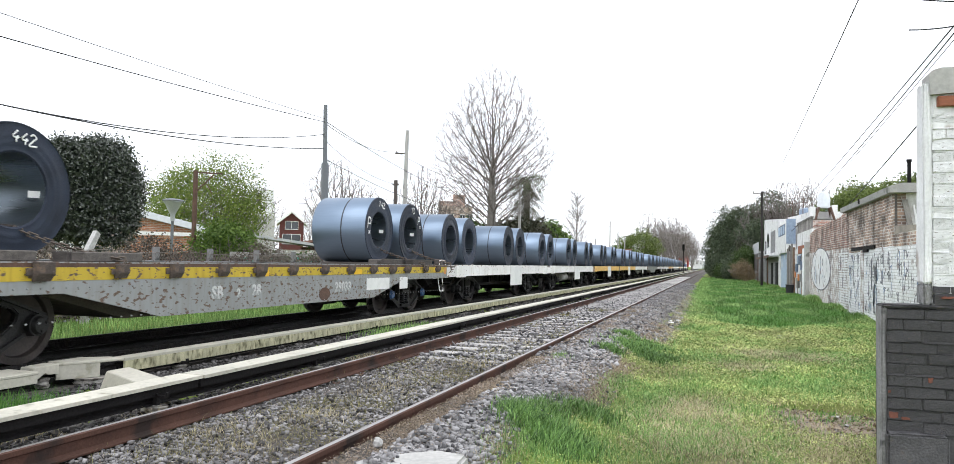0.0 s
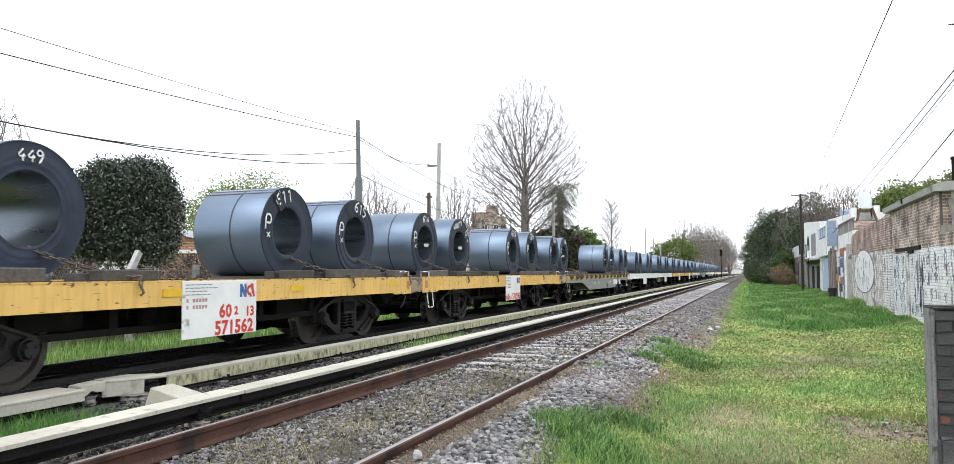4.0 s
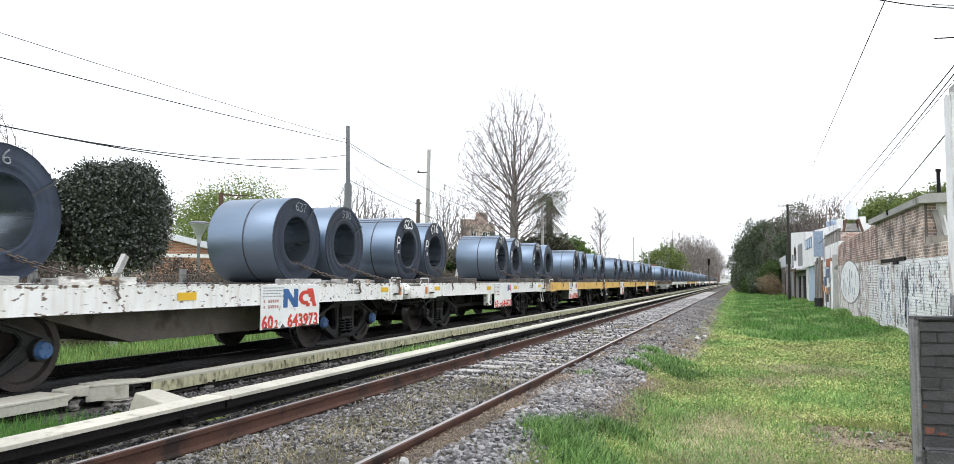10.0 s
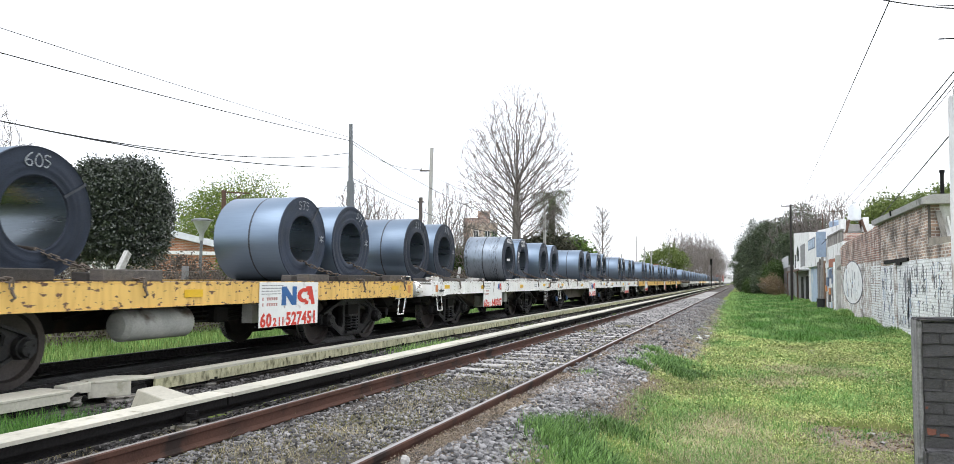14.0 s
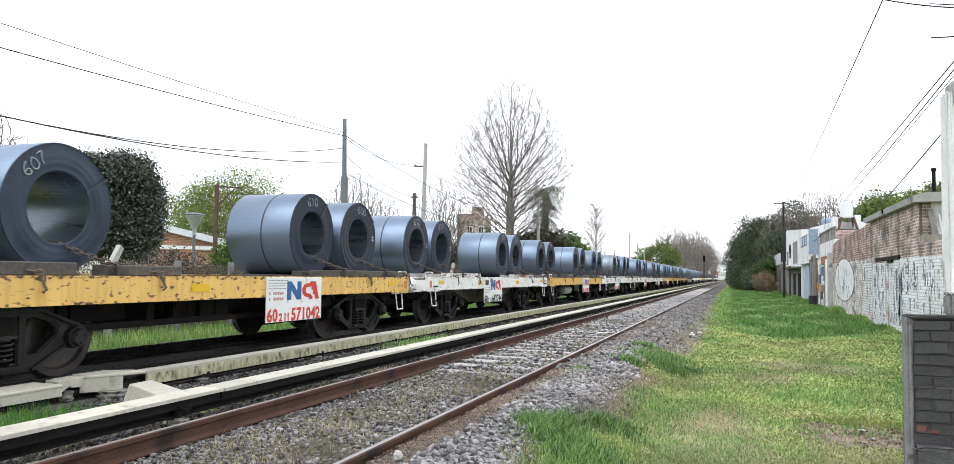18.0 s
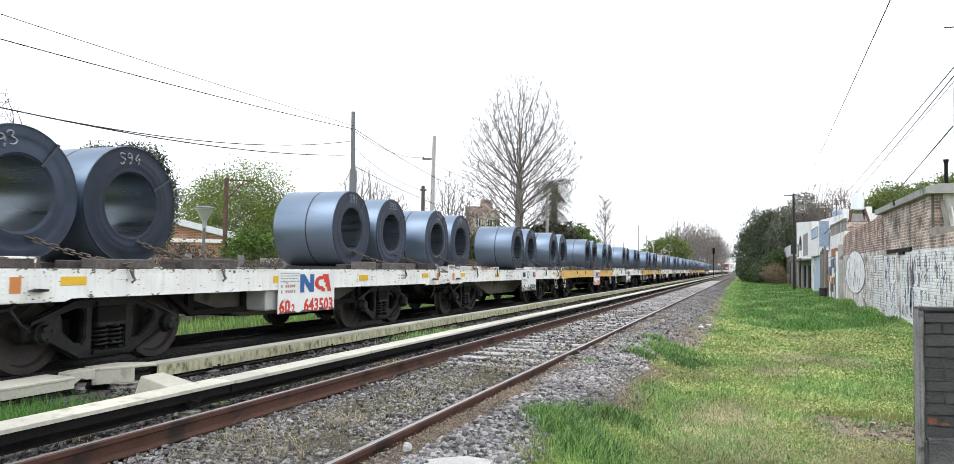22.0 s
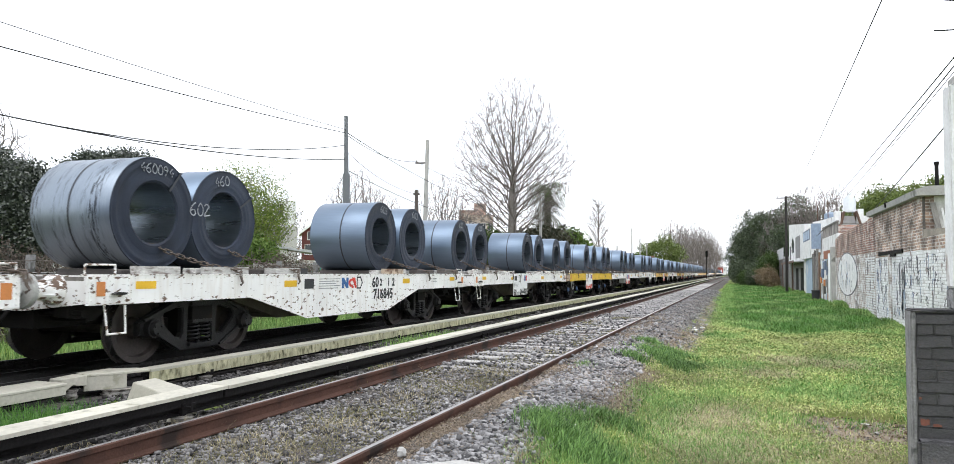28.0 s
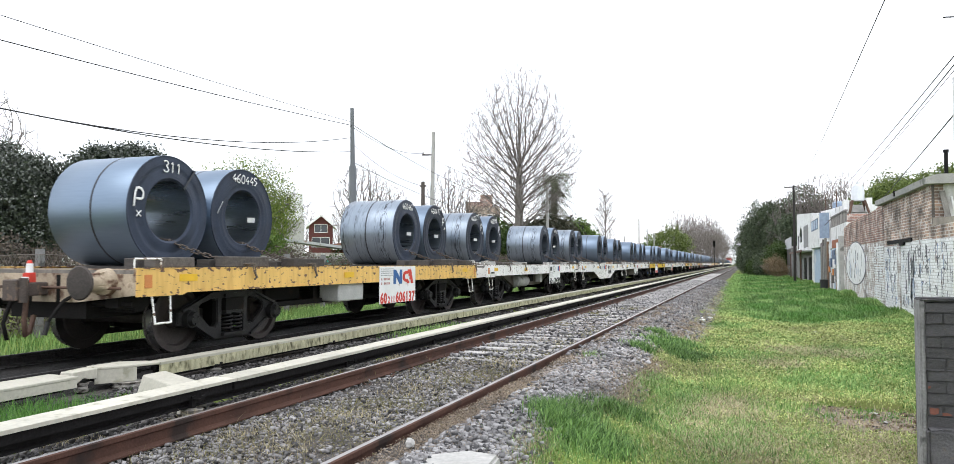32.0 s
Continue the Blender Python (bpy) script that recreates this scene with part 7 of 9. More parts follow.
def outbuilding():
    w = thing("wall_1", "low brick wall, its lower part whitewashed and scribbled on", "wall", kind="structure")
    slab("brickwork", WX, WX + 0.28, 12, 22.2, -0.8, 2.2, "brick_tan", w)
    slab("whitewash", WX - 0.006, WX - 0.001, 12.1, 22.19, -0.7, 1.86, "brick_white", w, "peeling whitewash over brick")
    bm = bmesh.new()
    prism(bm, [(12, 2.2), (22.2, 2.2), (22.2, 2.1), (22.2, 2.42), (21, 2.36), (19, 2.3), (12, 2.34)], "x", WX + 0.004, WX + 0.27)
    part("coping", bm, "mortar", w)
    strokes(w, 15, 22.1, 0.0, 1.8, 110, 5, w=0.014, reach=0.36)
    b = thing("outbuilding", "old brick outbuilding with a flat concrete roof and whitewashed base", "building", pose(0, 0, 0))
    slab("side_wall", WX, WX + 0.28, 22.2, 29.2, -0.8, 3.30, "brick_tan", b, "weathered tan brickwork")
    slab("end_wall", WX + 0.28, 9.2, 22.2, 22.45, -0.5, 3.30, "plaster", b, "pale plastered end wall")
    slab("back_wall", 9.2, 9.45, 22.2, 29.2, -0.5, 3.30, "plaster", b)
    slab("far_wall", WX + 0.28, 9.2, 28.95, 29.2, -0.5, 3.30, "brick_tan", b)
    bm = bmesh.new()
    prism(bm, [(WX - 0.16, 3.30), (WX - 0.18, 3.47), (WX + 0.1, 3.55), (9.6, 3.52), (9.6, 3.30)], "y", 21.9, 29.9)
    for v in bm.verts:
        v.co.z += 0.02 * math.sin(v.co.y * 3.1)
    part("roof_slab", bm, "concrete", b, "stained concrete roof slab")
    slab("whitewash", WX - 0.006, WX - 0.001, 22.21, 26.35, -0.7, 1.88, "brick_white", b, "peeling whitewash over brick")
    slab("whitewash", WX - 0.006, WX - 0.001, 26.85, 29.19, -0.7, 1.80, "brick_white", b, "peeling whitewash over brick")
    slab("blocked_doorway", WX - 0.03, WX - 0.001, 26.36, 26.84, -0.7, 1.86, "brick_grey", b, "stained bricked-up strip")
    slab("lintel", WX - 0.05, WX - 0.002, 24.6, 28.4, 1.86, 1.97, "dark", b, "blackened timber lintel")
    slab("lintel_bracket", WX - 0.06, WX - 0.001, 25.6, 26.3, 1.78, 1.86, "dark", b)
    bm = bmesh.new()
    tube(bm, (WX - 0.20, 26.2, 3.40), (WX + 0.1, 26.2, 3.42), 0.09, n=12)
    part("drain_pipe", bm, "dark", b, "dark drain spout")
    strokes(b, 22.3, 26.2, -0.1, 1.75, 80, 6, w=0.017, reach=0.40)
    strokes(b, 24.3, 25.3, 0.1, 1.5, 9, 61, w=0.05, reach=0.8)
    strokes(b, 27.0, 29.1, -0.2, 1.75, 44, 7, w=0.020, reach=0.38)
    for dx, z1, lean, wd, m in ((0.03, 3.27, 0.0, 0.03, "timber"), (0.40, 3.12, -11, 0.065, "timber_grey"), (0.56, 2.98, -9, 0.022, "plate"), (0.68, 2.90, -5, 0.03, "timber_grey")):
        p = thing("leaning_board", "weathered plank leaning on the plastered end wall", "board", pose(WX + dx, 22.15, 2.24, 0, lean, 0), "leaning boards")
        bm = bmesh.new()
        box(bm, -wd, wd, -0.02, 0.02, 0, z1 - 2.24)
        bmesh.ops.bevel(bm, geom=bm.edges[:], offset=0.005, segments=1, affect="EDGES")
        part("plank", bm, m, p)
    c = thing("roof_pipe", "dark metal vent pipe on the flat roof", "pipe", pose(5.2, 23.3, 3.5))
    bm = bmesh.new()
    tube(bm, (0, 0, 0), (0, 0, 0.75), 0.05, n=10)
    tube(bm, (0, 0, 0.75), (0, 0, 0.83), 0.07, n=10)
    part("pipe", bm, "dark", c)

    m = thing("wall_2", "old brick wall with a whitewashed painted arch and striped corner strip", "wall", kind="structure")
    slab("brickwork", WX + 0.05, WX + 0.33, 29.2, 40.9, -0.9, 2.0, "brick_grey", m)
    bm = bmesh.new()
    prism(bm, [(29.2, 2.0), (29.2, 3.42), (30.6, 3.36), (31.2, 3.24), (35, 3.18), (39, 3.10), (40.9, 2.95), (40.9, 2.0)], "x", WX + 0.05, WX + 0.33)
    part("upper_brickwork", bm, "brick_red", m, "red brick upper courses")
    for i in range(23):
        z = -0.3 + i * 0.095
        slab("white_course", WX + 0.03, WX + 0.045, 29.6 + 0.05 * (i % 2), 31.7 - 0.06 * (i % 3), z, z + 0.055, "whitewash", m)
    bm = bmesh.new()
    n = 28
    cy, cz = 36.9, 1.15
    ring = [(cy + 3.0 * math.cos(a), cz + 1.0 * math.sin(a) * (1.0 if math.sin(a) > 0 else 0.85)) for a in [k * math.tau / n for k in range(n)]]
    prism(bm, ring, "x", WX + 0.036, WX + 0.046)
    part("white_arch", bm, "whitewash", m, "whitewashed oval patch")
    bm = bmesh.new()
    for k in range(n):
        p, q = Vector((0, *ring[k])), Vector((0, *ring[(k + 1) % n]))
        c0 = Vector((0, cy, cz))
        prism(bm, [(p.y, p.z), (q.y, q.z), *[(c0 + (e - c0) * 1.05)[1:] for e in (q, p)]], "x", WX + 0.034, WX + 0.046)
    part("arch_outline", bm, "dark_paint", m, "dark painted outline")
    strokes(m, 34.6, 39.2, 0.55, 1.8, 14, 9, w=0.03, reach=0.6, x=WX + 0.028)
    strokes(m, 29.7, 31.5, -0.2, 1.7, 7, 10, x=WX + 0.024)

    t = thing("roof_water_tank", "white water tank on a small masonry stand above the roofs", "water tank", pose(6.4, 49.3, 0))
    bm = bmesh.new()
    lathe(bm, [(4.95, 0.001), (4.95, 0.36), (5.60, 0.35), (5.85, 0.27), (5.95, 0.12), (6.05, 0.11), (5.98, 0.001)], 20, "z")
    part("tank", bm, "roof_white", t)
    for dx, dy in ((-0.4, -0.4), (0.4, -0.4), (-0.4, 0.4), (0.4, 0.4)):
        bm = bmesh.new()
        tube(bm, (dx * 1.5, dy * 1.5, 3.9), (dx * 0.8, dy * 0.8, 4.95), 0.07, n=6)
        part("stand_leg", bm, "rust", t)
    slab("stand_wall", -0.7, 0.8, -0.7, 0.7, 3.3, 4.15, "brick_red", t)
    slab("white_box", -0.80, -0.50, -0.3, 0.6, 4.25, 5.0, "plaster", t)
    slab("white_box", 0.42, 0.72, -0.3, 0.6, 4.25, 5.1, "plaster", t)


outbuilding()


def junk_fence():
    f = thing("patchwork_fence", "makeshift fence of grey boards, posts and coloured panels", "fence", pose(WX + 0.1, 0, 0))
    rnd = random.Random(4)

    def sheet(name, y0, y1, z0, z1, m, x=0.0):
        slab(name, x - rnd.uniform(0.03, 0.06), x + 0.03, y0, y1, z0, z1, m, f, bevel=0.006)

    y = 50.1
    while y < 53.2:
        w = rnd.uniform(0.18, 0.34)
        sheet("board", y, y + w - 0.02, -0.8, rnd.uniform(2.3, 2.75), rnd.choice(("timber", "timber", "timber_grey")), 0.0)
        y += w
    for y, h, m in ((49.4, 2.75, "timber_grey"), (48.2, 2.5, "timber_brown")):
        slab("post", -0.14, -0.02, y - 0.16, y + 0.16, -0.8, h, m, f, bevel=0.012)
    # panels between the posts, patched from odd sheets
    tiles = ("plaster", "timber_grey", "bluewash", "plaster", "old_brick", "cement", "timber", "whitewash", "zinc")
    y = 43.4
    while y < 49.0:
        w = rnd.uniform(0.55, 0.95)
        z = -0.8
        while z < 2.0:
            e = min(z + rnd.uniform(0.35, 0.6), 2.05)
            sheet("panel", y, y + w - 0.02, z, e - 0.015, rnd.choice(tiles))
            z = e
        y += w
    sheet("panel", 43.5, 46.3, 2.06, 2.5, "red_brick")
    sheet("panel", 46.35, 48.0, 2.06, 2.35, "plaster")
    for y, z in ((43.9, 1.15), (45.0, 1.45), (46.3, 1.0)):
        sheet("blue_panel", y, y + 0.75, z, z + 0.5, "blue_tile", -0.06)
    for y, z in ((47.2, 0.7), (45.6, 0.55)):
        sheet("orange_panel", y, y + 0.5, z, z + 0.35, "orange", -0.06)
    slab("post", -0.20, -0.02, 41.2, 41.9, -0.8, 2.6, "concrete", f, bevel=0.015)
    slab("post", -0.16, -0.02, 42.8, 43.2, -0.8, 2.3, "whitewash", f, bevel=0.015)
    b = thing("black_bin", "black plastic bin standing against the fence", "bin", pose(WX - 0.35, 46.6, float(ground_z(WX - 0.35, 46.6)) - 0.02))
    bm = bmesh.new()
    lathe(bm, [(0.0, 0.001), (0.0, 0.19), (0.55, 0.23), (0.58, 0.25), (0.60, 0.23), (0.60, 0.001)], 16, "z")
    part("body", bm, "black", b)


junk_fence()


def window(parent, x, y0, y1, z0, z1, frame="plate", deep=0.10, axis="x"):
    """A set-back pane with a frame and a sill, on a wall whose outer face is at x (looking to -x) or at y for axis y."""
    w = 0.06
    def b(bm, n0, n1, a0, a1, c0, c1):
        if axis == "x":
            box(bm, n0, n1, a0, a1, c0, c1)
        else:
            box(bm, a0, a1, n0, n1, c0, c1)
    bm = bmesh.new()
    b(bm, x - 0.02, x + 0.03, y0, y1, z1 - w, z1)
    b(bm, x - 0.02, x + 0.03, y0, y1, z0, z0 + w)
    b(bm, x - 0.02, x + 0.03, y0, y0 + w, z0 + w, z1 - w)
    b(bm, x - 0.02, x + 0.03, y1 - w, y1, z0 + w, z1 - w)
    b(bm, x - 0.02, x + 0.03, (y0 + y1) / 2 - w / 2, (y0 + y1) / 2 + w / 2, z0 + w, z1 - w)
    f = part("window", bm, frame, parent)
    bm = bmesh.new()
    b(bm, x - 0.006, x - 0.002, y0 + w, y1 - w, z0 + w, z1 - w)
    part("pane", bm, "glass", f)
    bm = bmesh.new()
    b(bm, x - 0.08, x, y0 - 0.06, y1 + 0.06, z0 - 0.05, z0 - 0.002)
    part("sill", bm, "concrete", f)


def wire(p, q, sag, r=0.012, label="black overhead cable sagging between poles"):
    p, q = Vector(p), Vector(q)
    bm = bmesh.new()
    n = 18
    pts = [p.lerp(q, i / n) - Vector((0, 0, 4 * sag * (i / n) * (1 - i / n))) for i in range(n + 1)]
    polytube(bm, pts, r, 4)
    return tagged(part("overhead_cable", bm, "cable"), label, "cable", "overhead cables")


def far_houses():
    h = thing("blue_house", "white and pale blue house with a boxed balcony and terrace railing", "house", pose(0, 0, 0))
    slab("wall", 5.0, 9.0, 50.0, 64.2, -0.8, 2.3, "plaster", h, "stained white plaster")
    slab("blue_dado", 4.975, 4.999, 56.8, 61.6, -0.8, 2.4, "bluewash", h, "pale blue paint")
    slab("balcony_box", 4.72, 5.35, 54.5, 63.6, 2.32, 4.35, "plaster", h, "white boxed balcony")
    for k in range(3):
        y = 55.4 + k * 1.75
        bm = bmesh.new()
        box(bm, 4.70, 4.718, y, y + 1.55, 3.55, 4.3)
        p = part("window", bm, "blue_tile", h, "blue window frame")
        bm = bmesh.new()
        box(bm, 4.694, 4.699, y + 0.1, y + 1.45, 3.63, 4.22)
        part("pane", bm, "bluewash", p)
    slab("end_panel", 4.74, 5.33, 54.46, 54.497, 2.9, 4.6, "steel_blue", h, "grey-blue sheet panel")
    slab("upper_wall", 5.6, 9.0, 50.0, 64.2, 2.3, 4.298, "plaster", h)
    bm = bmesh.new()
    prism(bm, [(49.8, 4.3), (49.8, 4.75), (57, 5.0), (64.3, 5.3), (64.3, 4.3)], "x", 5.7, 9.1)
    part("parapet", bm, "plaster", h, "white parapet")
    slab("terrace", 4.95, 9.0, 42.5, 49.95, 2.3, 3.35, "plaster", h, "white terrace wall")
    for i in range(17):
        bm = bmesh.new()
        box(bm, 4.98, 5.05, 43.0 + i * 0.42, 43.12 + i * 0.42, 3.36, 3.95)
        part("baluster", bm, "timber_grey", h)
    slab("handrail", 4.95, 5.08, 42.9, 49.95, 3.955, 4.03, "timber_grey", h)
    for x, y, z, r, hh in ((6.4, 58.5, 4.95, 0.45, 0.7), (7.2, 52.0, 4.7, 0.4, 0.6)):
        k = thing("roof_drum", "small grey-blue water drum on the terrace roof", "water tank", pose(x, y, z))
        bm = bmesh.new()
        lathe(bm, [(-0.25, 0.001), (-0.25, r), (hh * 0.8, r), (hh, r * 0.5), (hh, 0.001)], 14, "z")
        part("drum", bm, "steel_blue", k)
    for y, z in ((62.5, 5.0), (55.6, 4.75)):
        k = thing("roof_antenna", "thin aerial mast on the roof edge", "antenna", pose(5.9, y, z))
        bm = bmesh.new()
        tube(bm, (0, 0, -0.2), (0, 0, 1.5), 0.03, n=6)
        part("mast", bm, "rust", k)
        bm = bmesh.new()
        tube(bm, (-0.45, 0, 1.3), (0.45, 0, 1.3), 0.015, n=5)
        tube(bm, (-0.3, 0, 1.05), (0.3, 0, 1.05), 0.015, n=5)
        part("cross_rods", bm, "rust", k)
    wire((5.6, 81.5, 6.0), (4.95, 49.5, 3.9), 0.9, 0.02)
    wire((5.5, 64.0, 5.1), (4.95, 44.0, 4.0), 0.5, 0.016)
    g = thing("white_house", "white plastered house with a slanting parapet and rusty canopy", "house", pose(0, 0, 0))
    bm = bmesh.new()
    prism(bm, [(64.4, 2.2), (64.4, 5.2), (70, 5.5), (76, 5.85), (83, 6.2), (83, 2.2)], "x", 5.1, 10.5)
    part("wall", bm, "plaster", g)
    slab("lower_wall", 5.1, 10.5, 64.4, 83, -0.8, 2.19, "cement", g, "bare grey cement")
    slab("bare_wall", 5.06, 5.098, 64.6, 73.5, 2.6, 4.5, "cement", g, "patch of unplastered wall")
    bm = bmesh.new()
    prism(bm, [(76.0, 3.2), (78.4, 3.2), (78.4, 4.1), (77.9, 4.45), (77.2, 4.6), (76.5, 4.45), (76.0, 4.1)], "x", 5.05, 5.099)
    part("arched_window", bm, "glass", g, "dark arched window")
    slab("window", 5.05, 5.099, 80.0, 81.2, 2.6, 3.9, "glass", g)
    # Dark slabs on the wall stand for the shade inside the doorways.
    for y0, y1 in ((65.6, 68.0), (71.0, 73.2), (77.5, 79.0)):
        slab("doorway", 5.06, 5.099, y0, y1, -0.6, 1.7, "dark", g, "dark doorway")
    slab("canopy", 4.25, 5.1, 63.9, 81, 2.16, 2.26, "zinc", g, "rusty sheet canopy")
    slab("canopy_edge", 4.20, 4.25, 63.9, 81, 2.08, 2.27, "rust", g)
    for y in (66.5, 74, 80.5):
        bm = bmesh.new()
        tube(bm, (4.35, y, -0.8), (4.35, y, 2.16), 0.05, n=8)
        part("canopy_post", bm, "rust", g)
    s = thing("grey_shed", "low grey concrete shed with a sheet metal top beside the trees", "shed", pose(0, 0, 0))
    slab("wall", 4.6, 8.0, 84, 98, -0.9, 2.8, "cement", s)
    slab("metal_fascia", 4.55, 4.62, 83.9, 98.1, 2.8, 3.95, "zinc", s, "corrugated metal fascia")
    slab("roof", 4.62, 8.1, 83.8, 98.2, 2.8, 3.0, "concrete", s)
    slab("door", 4.57, 4.599, 85.5, 93, 0.9, 2.7, "timber", s)


far_houses()


# ---------------------------------------------------------------- poles and wires
def utility_pole(x, y, h, r, m, label, lean=(0, 0), arms=(), base=-0.4, step=0):
    p = thing("utility_pole", label, "pole", pose(x, y, base, lean[0], lean[1], 0))
    bm = bmesh.new()
    if step:
        tube(bm, (0, 0, 0), (0, 0, step), r, r * 0.92, 12)
        tube(bm, (0, 0, step), (0, 0, h), r * 0.62, r * 0.5, 12)
    else:
        tube(bm, (0, 0, 0), (0, 0, h), r, r * 0.68, 12)
    part("pole", bm, m, p)
    for z, a, b in arms:
        bm = bmesh.new()
        box(bm, a, b, -0.04, 0.04, z - 0.04, z + 0.04)
        part("cross_arm", bm, "wood_pole", p)
        for q in (a + 0.08, b - 0.08):
            bm = bmesh.new()
            tube(bm, (q, 0, z + 0.04), (q, 0, z + 0.16), 0.03, 0.045, 8)
            part("insulator", bm, "porcelain", p)
    return p


x1, y1 = at_az(29.2, 32)
utility_pole(x1, y1, 8.1, 0.17, "steel_pole", "stepped grey steel utility pole", (0, -1.2), (), -0.3, 5.6)
x2, y2 = at_az(23.4, 42)
utility_pole(x2, y2, 8.9, 0.15, "concrete", "grey concrete utility pole", (0, 1.0), ((7.6, -0.7, 0.1),), -0.3)
x3, y3 = at_az(24.0, 34)
utility_pole(x3, y3, 5.2, 0.12, "wood_pole", "short dark wooden post with a street lamp", (0, 0), ((5.0, -0.15, 0.15),), -0.3)
x4, y4 = at_az(14.4, 57)
utility_pole(x4, y4, 7.4, 0.14, "concrete", "pale concrete utility pole", (0, 0), (), -0.3)
for i, (az, d, h) in enumerate(((7.5, 110, 7.9), (8.6, 100, 5.0), (6.4, 130, 6.5), (6.9, 120, 6.9), (5.9, 150, 6.5))):
    x, y = at_az(az, d)
    utility_pole(x, y, h, 0.12, "concrete", "pale concrete utility pole far along the line", (0, 0), (), -0.3)
utility_pole(3.86, 66, 8.2, 0.115, "dark_pole", "dark wooden utility pole beside the white house", (0, 0), ((8.05, -0.75, 0.45),), -0.6)

TOP1 = (x1 - 0.15, y1, 7.55)
TOP2 = (x2 - 0.5, y2, 7.4)
wire((-15.6, 6, 5.98), TOP1[:2] + (7.06,), 0.13, 0.013)
wire((-15.6, 6, 6.66), TOP1[:2] + (7.2,), 0.1, 0.009)
wire((-15.6, 6, 4.79), TOP1[:2] + (5.93,), 0.59, 0.016)
wire((-15.6, 6, 4.84), TOP1[:2] + (6.54,), 0.85, 0.014)
wire(TOP1[:2] + (7.0,), TOP2, 0.35, 0.014)
wire(TOP1[:2] + (7.1,), (x4, y4, 5.2), 0.8, 0.016)
wire(TOP1[:2] + (5.5,), (x4, y4, 4.6), 0.9, 0.016)
wire(TOP1[:2] + (6.3,), (x3, y3, 4.7), 0.3, 0.012)
wire(TOP2, (x4, y4, 6.6), 0.6, 0.014)
wire((x4, y4, 6.9), (at_az(7.5, 110)[0], at_az(7.5, 110)[1], 6.8), 0.8, 0.016)
for a, b, s, r in (((1.80, 2.92, 5.30), (7.19, 110.00, 11.86), 0.3, 0.010), ((4.59, 10.73, 6.55), (6.57, 62.0, 6.3), 0.1, 0.016), ((4.83, 13.27, 6.64), (6.39, 52.0, 5.92), 0.1, 0.016),
                   ((4.71, 12.31, 6.41), (6.46, 52.0, 5.87), 0.1, 0.010), ((2.86, 9.41, 3.74), (4.60, 29.30, 3.52), 0.02, 0.012)):
    wire(a, b, s, r)
# service cables overhead beside the pillar, placed to fit the camera's view; the thin mast is unseen, added to hold
# them
mast = thing("service_mast", "thin galvanised steel mast added out of view to hold cables", "pole", pose(3.3, 9, float(ground_z(3.3, 9)) - 0.3))
bm = bmesh.new()
tube(bm, (0, 0, 0), (0, 0, 4.95), 0.03, 0.025, 10)
part("pole", bm, "steel_pole", mast)
for a, b, s, r in (((1.45, 9, 4.34), (3.3, 9, 4.10), 0.10, 0.008), ((2.012, 9, 3.836), (3.3, 9, 4.10), 0.09, 0.008), ((2.0, 9, 4.21), (3.3, 9, 4.10), 0.03, 0.006)):
    wire(a, b, s, r, "thin service cable hanging overhead")


# ---------------------------------------------------------------- behind the train: fence, hedge, street furniture, houses
def wire_fence():
    f = thing("wire_fence", "rusty wire fence on bent concrete posts along the railway", "fence", pose(-13, 0, -0.3), kind="structure")
    bm = bmesh.new()
    prism(bm, [(-0.07, 0), (0.07, 0), (0.06, 1.75), (-0.06, 1.75)], "x", -0.06, 0.06)
    straight = mesh("post", bm, "cement")
    bm = bmesh.new()
    prism(bm, [(-0.07, 0), (0.07, 0), (0.07, 1.55), (0.30, 1.98), (0.20, 2.06), (-0.05, 1.62)], "x", -0.06, 0.06)
    bent = mesh("post", bm, "concrete")
    ys = [0.5, 2.5, 4.6, 6.6, 8.7, 10.8, 12.85, 14.95, 17.0, 19.15, 21.2, 23.3, 25.4, 27.5, 29.6, 31.7, 33.8, 36, 39, 42, 45, 48]
    for i, y in enumerate(ys):
        part("post", bent if abs(y - 12.85) < 0.1 or i % 5 == 1 else straight, None, f, at=pose(0, y, 0))
    for z in (0.25, 0.6, 0.95, 1.3, 1.62):
        bm = bmesh.new()
        polytube(bm, [(0.07, 0.5 + i * 0.7, z + 0.03 * math.sin(i * 1.7 + z * 5)) for i in range(70)], 0.007, 4)
        part("strand", bm, "fence_wire", f)
    rng = np.random.default_rng(5)
    V, F = [], []
    for k in range(2):
        for i in range(230):
            y = 0.5 + i * 0.11
            a, b = Vector((0.06, y, 0.1)), Vector((0.06, y + (0.75 if k else -0.75), 1.62))
            s = Vector((0.0, 0.006, 0))
            base = len(V)
            V += [tuple(a - s), tuple(a + s), tuple(b + s), tuple(b - s)]
            F.append((base, base + 1, base + 2, base + 3))
    tagged(soup("wire_mesh", V, F, "fence_wire", f), kind="stuff")


wire_fence()


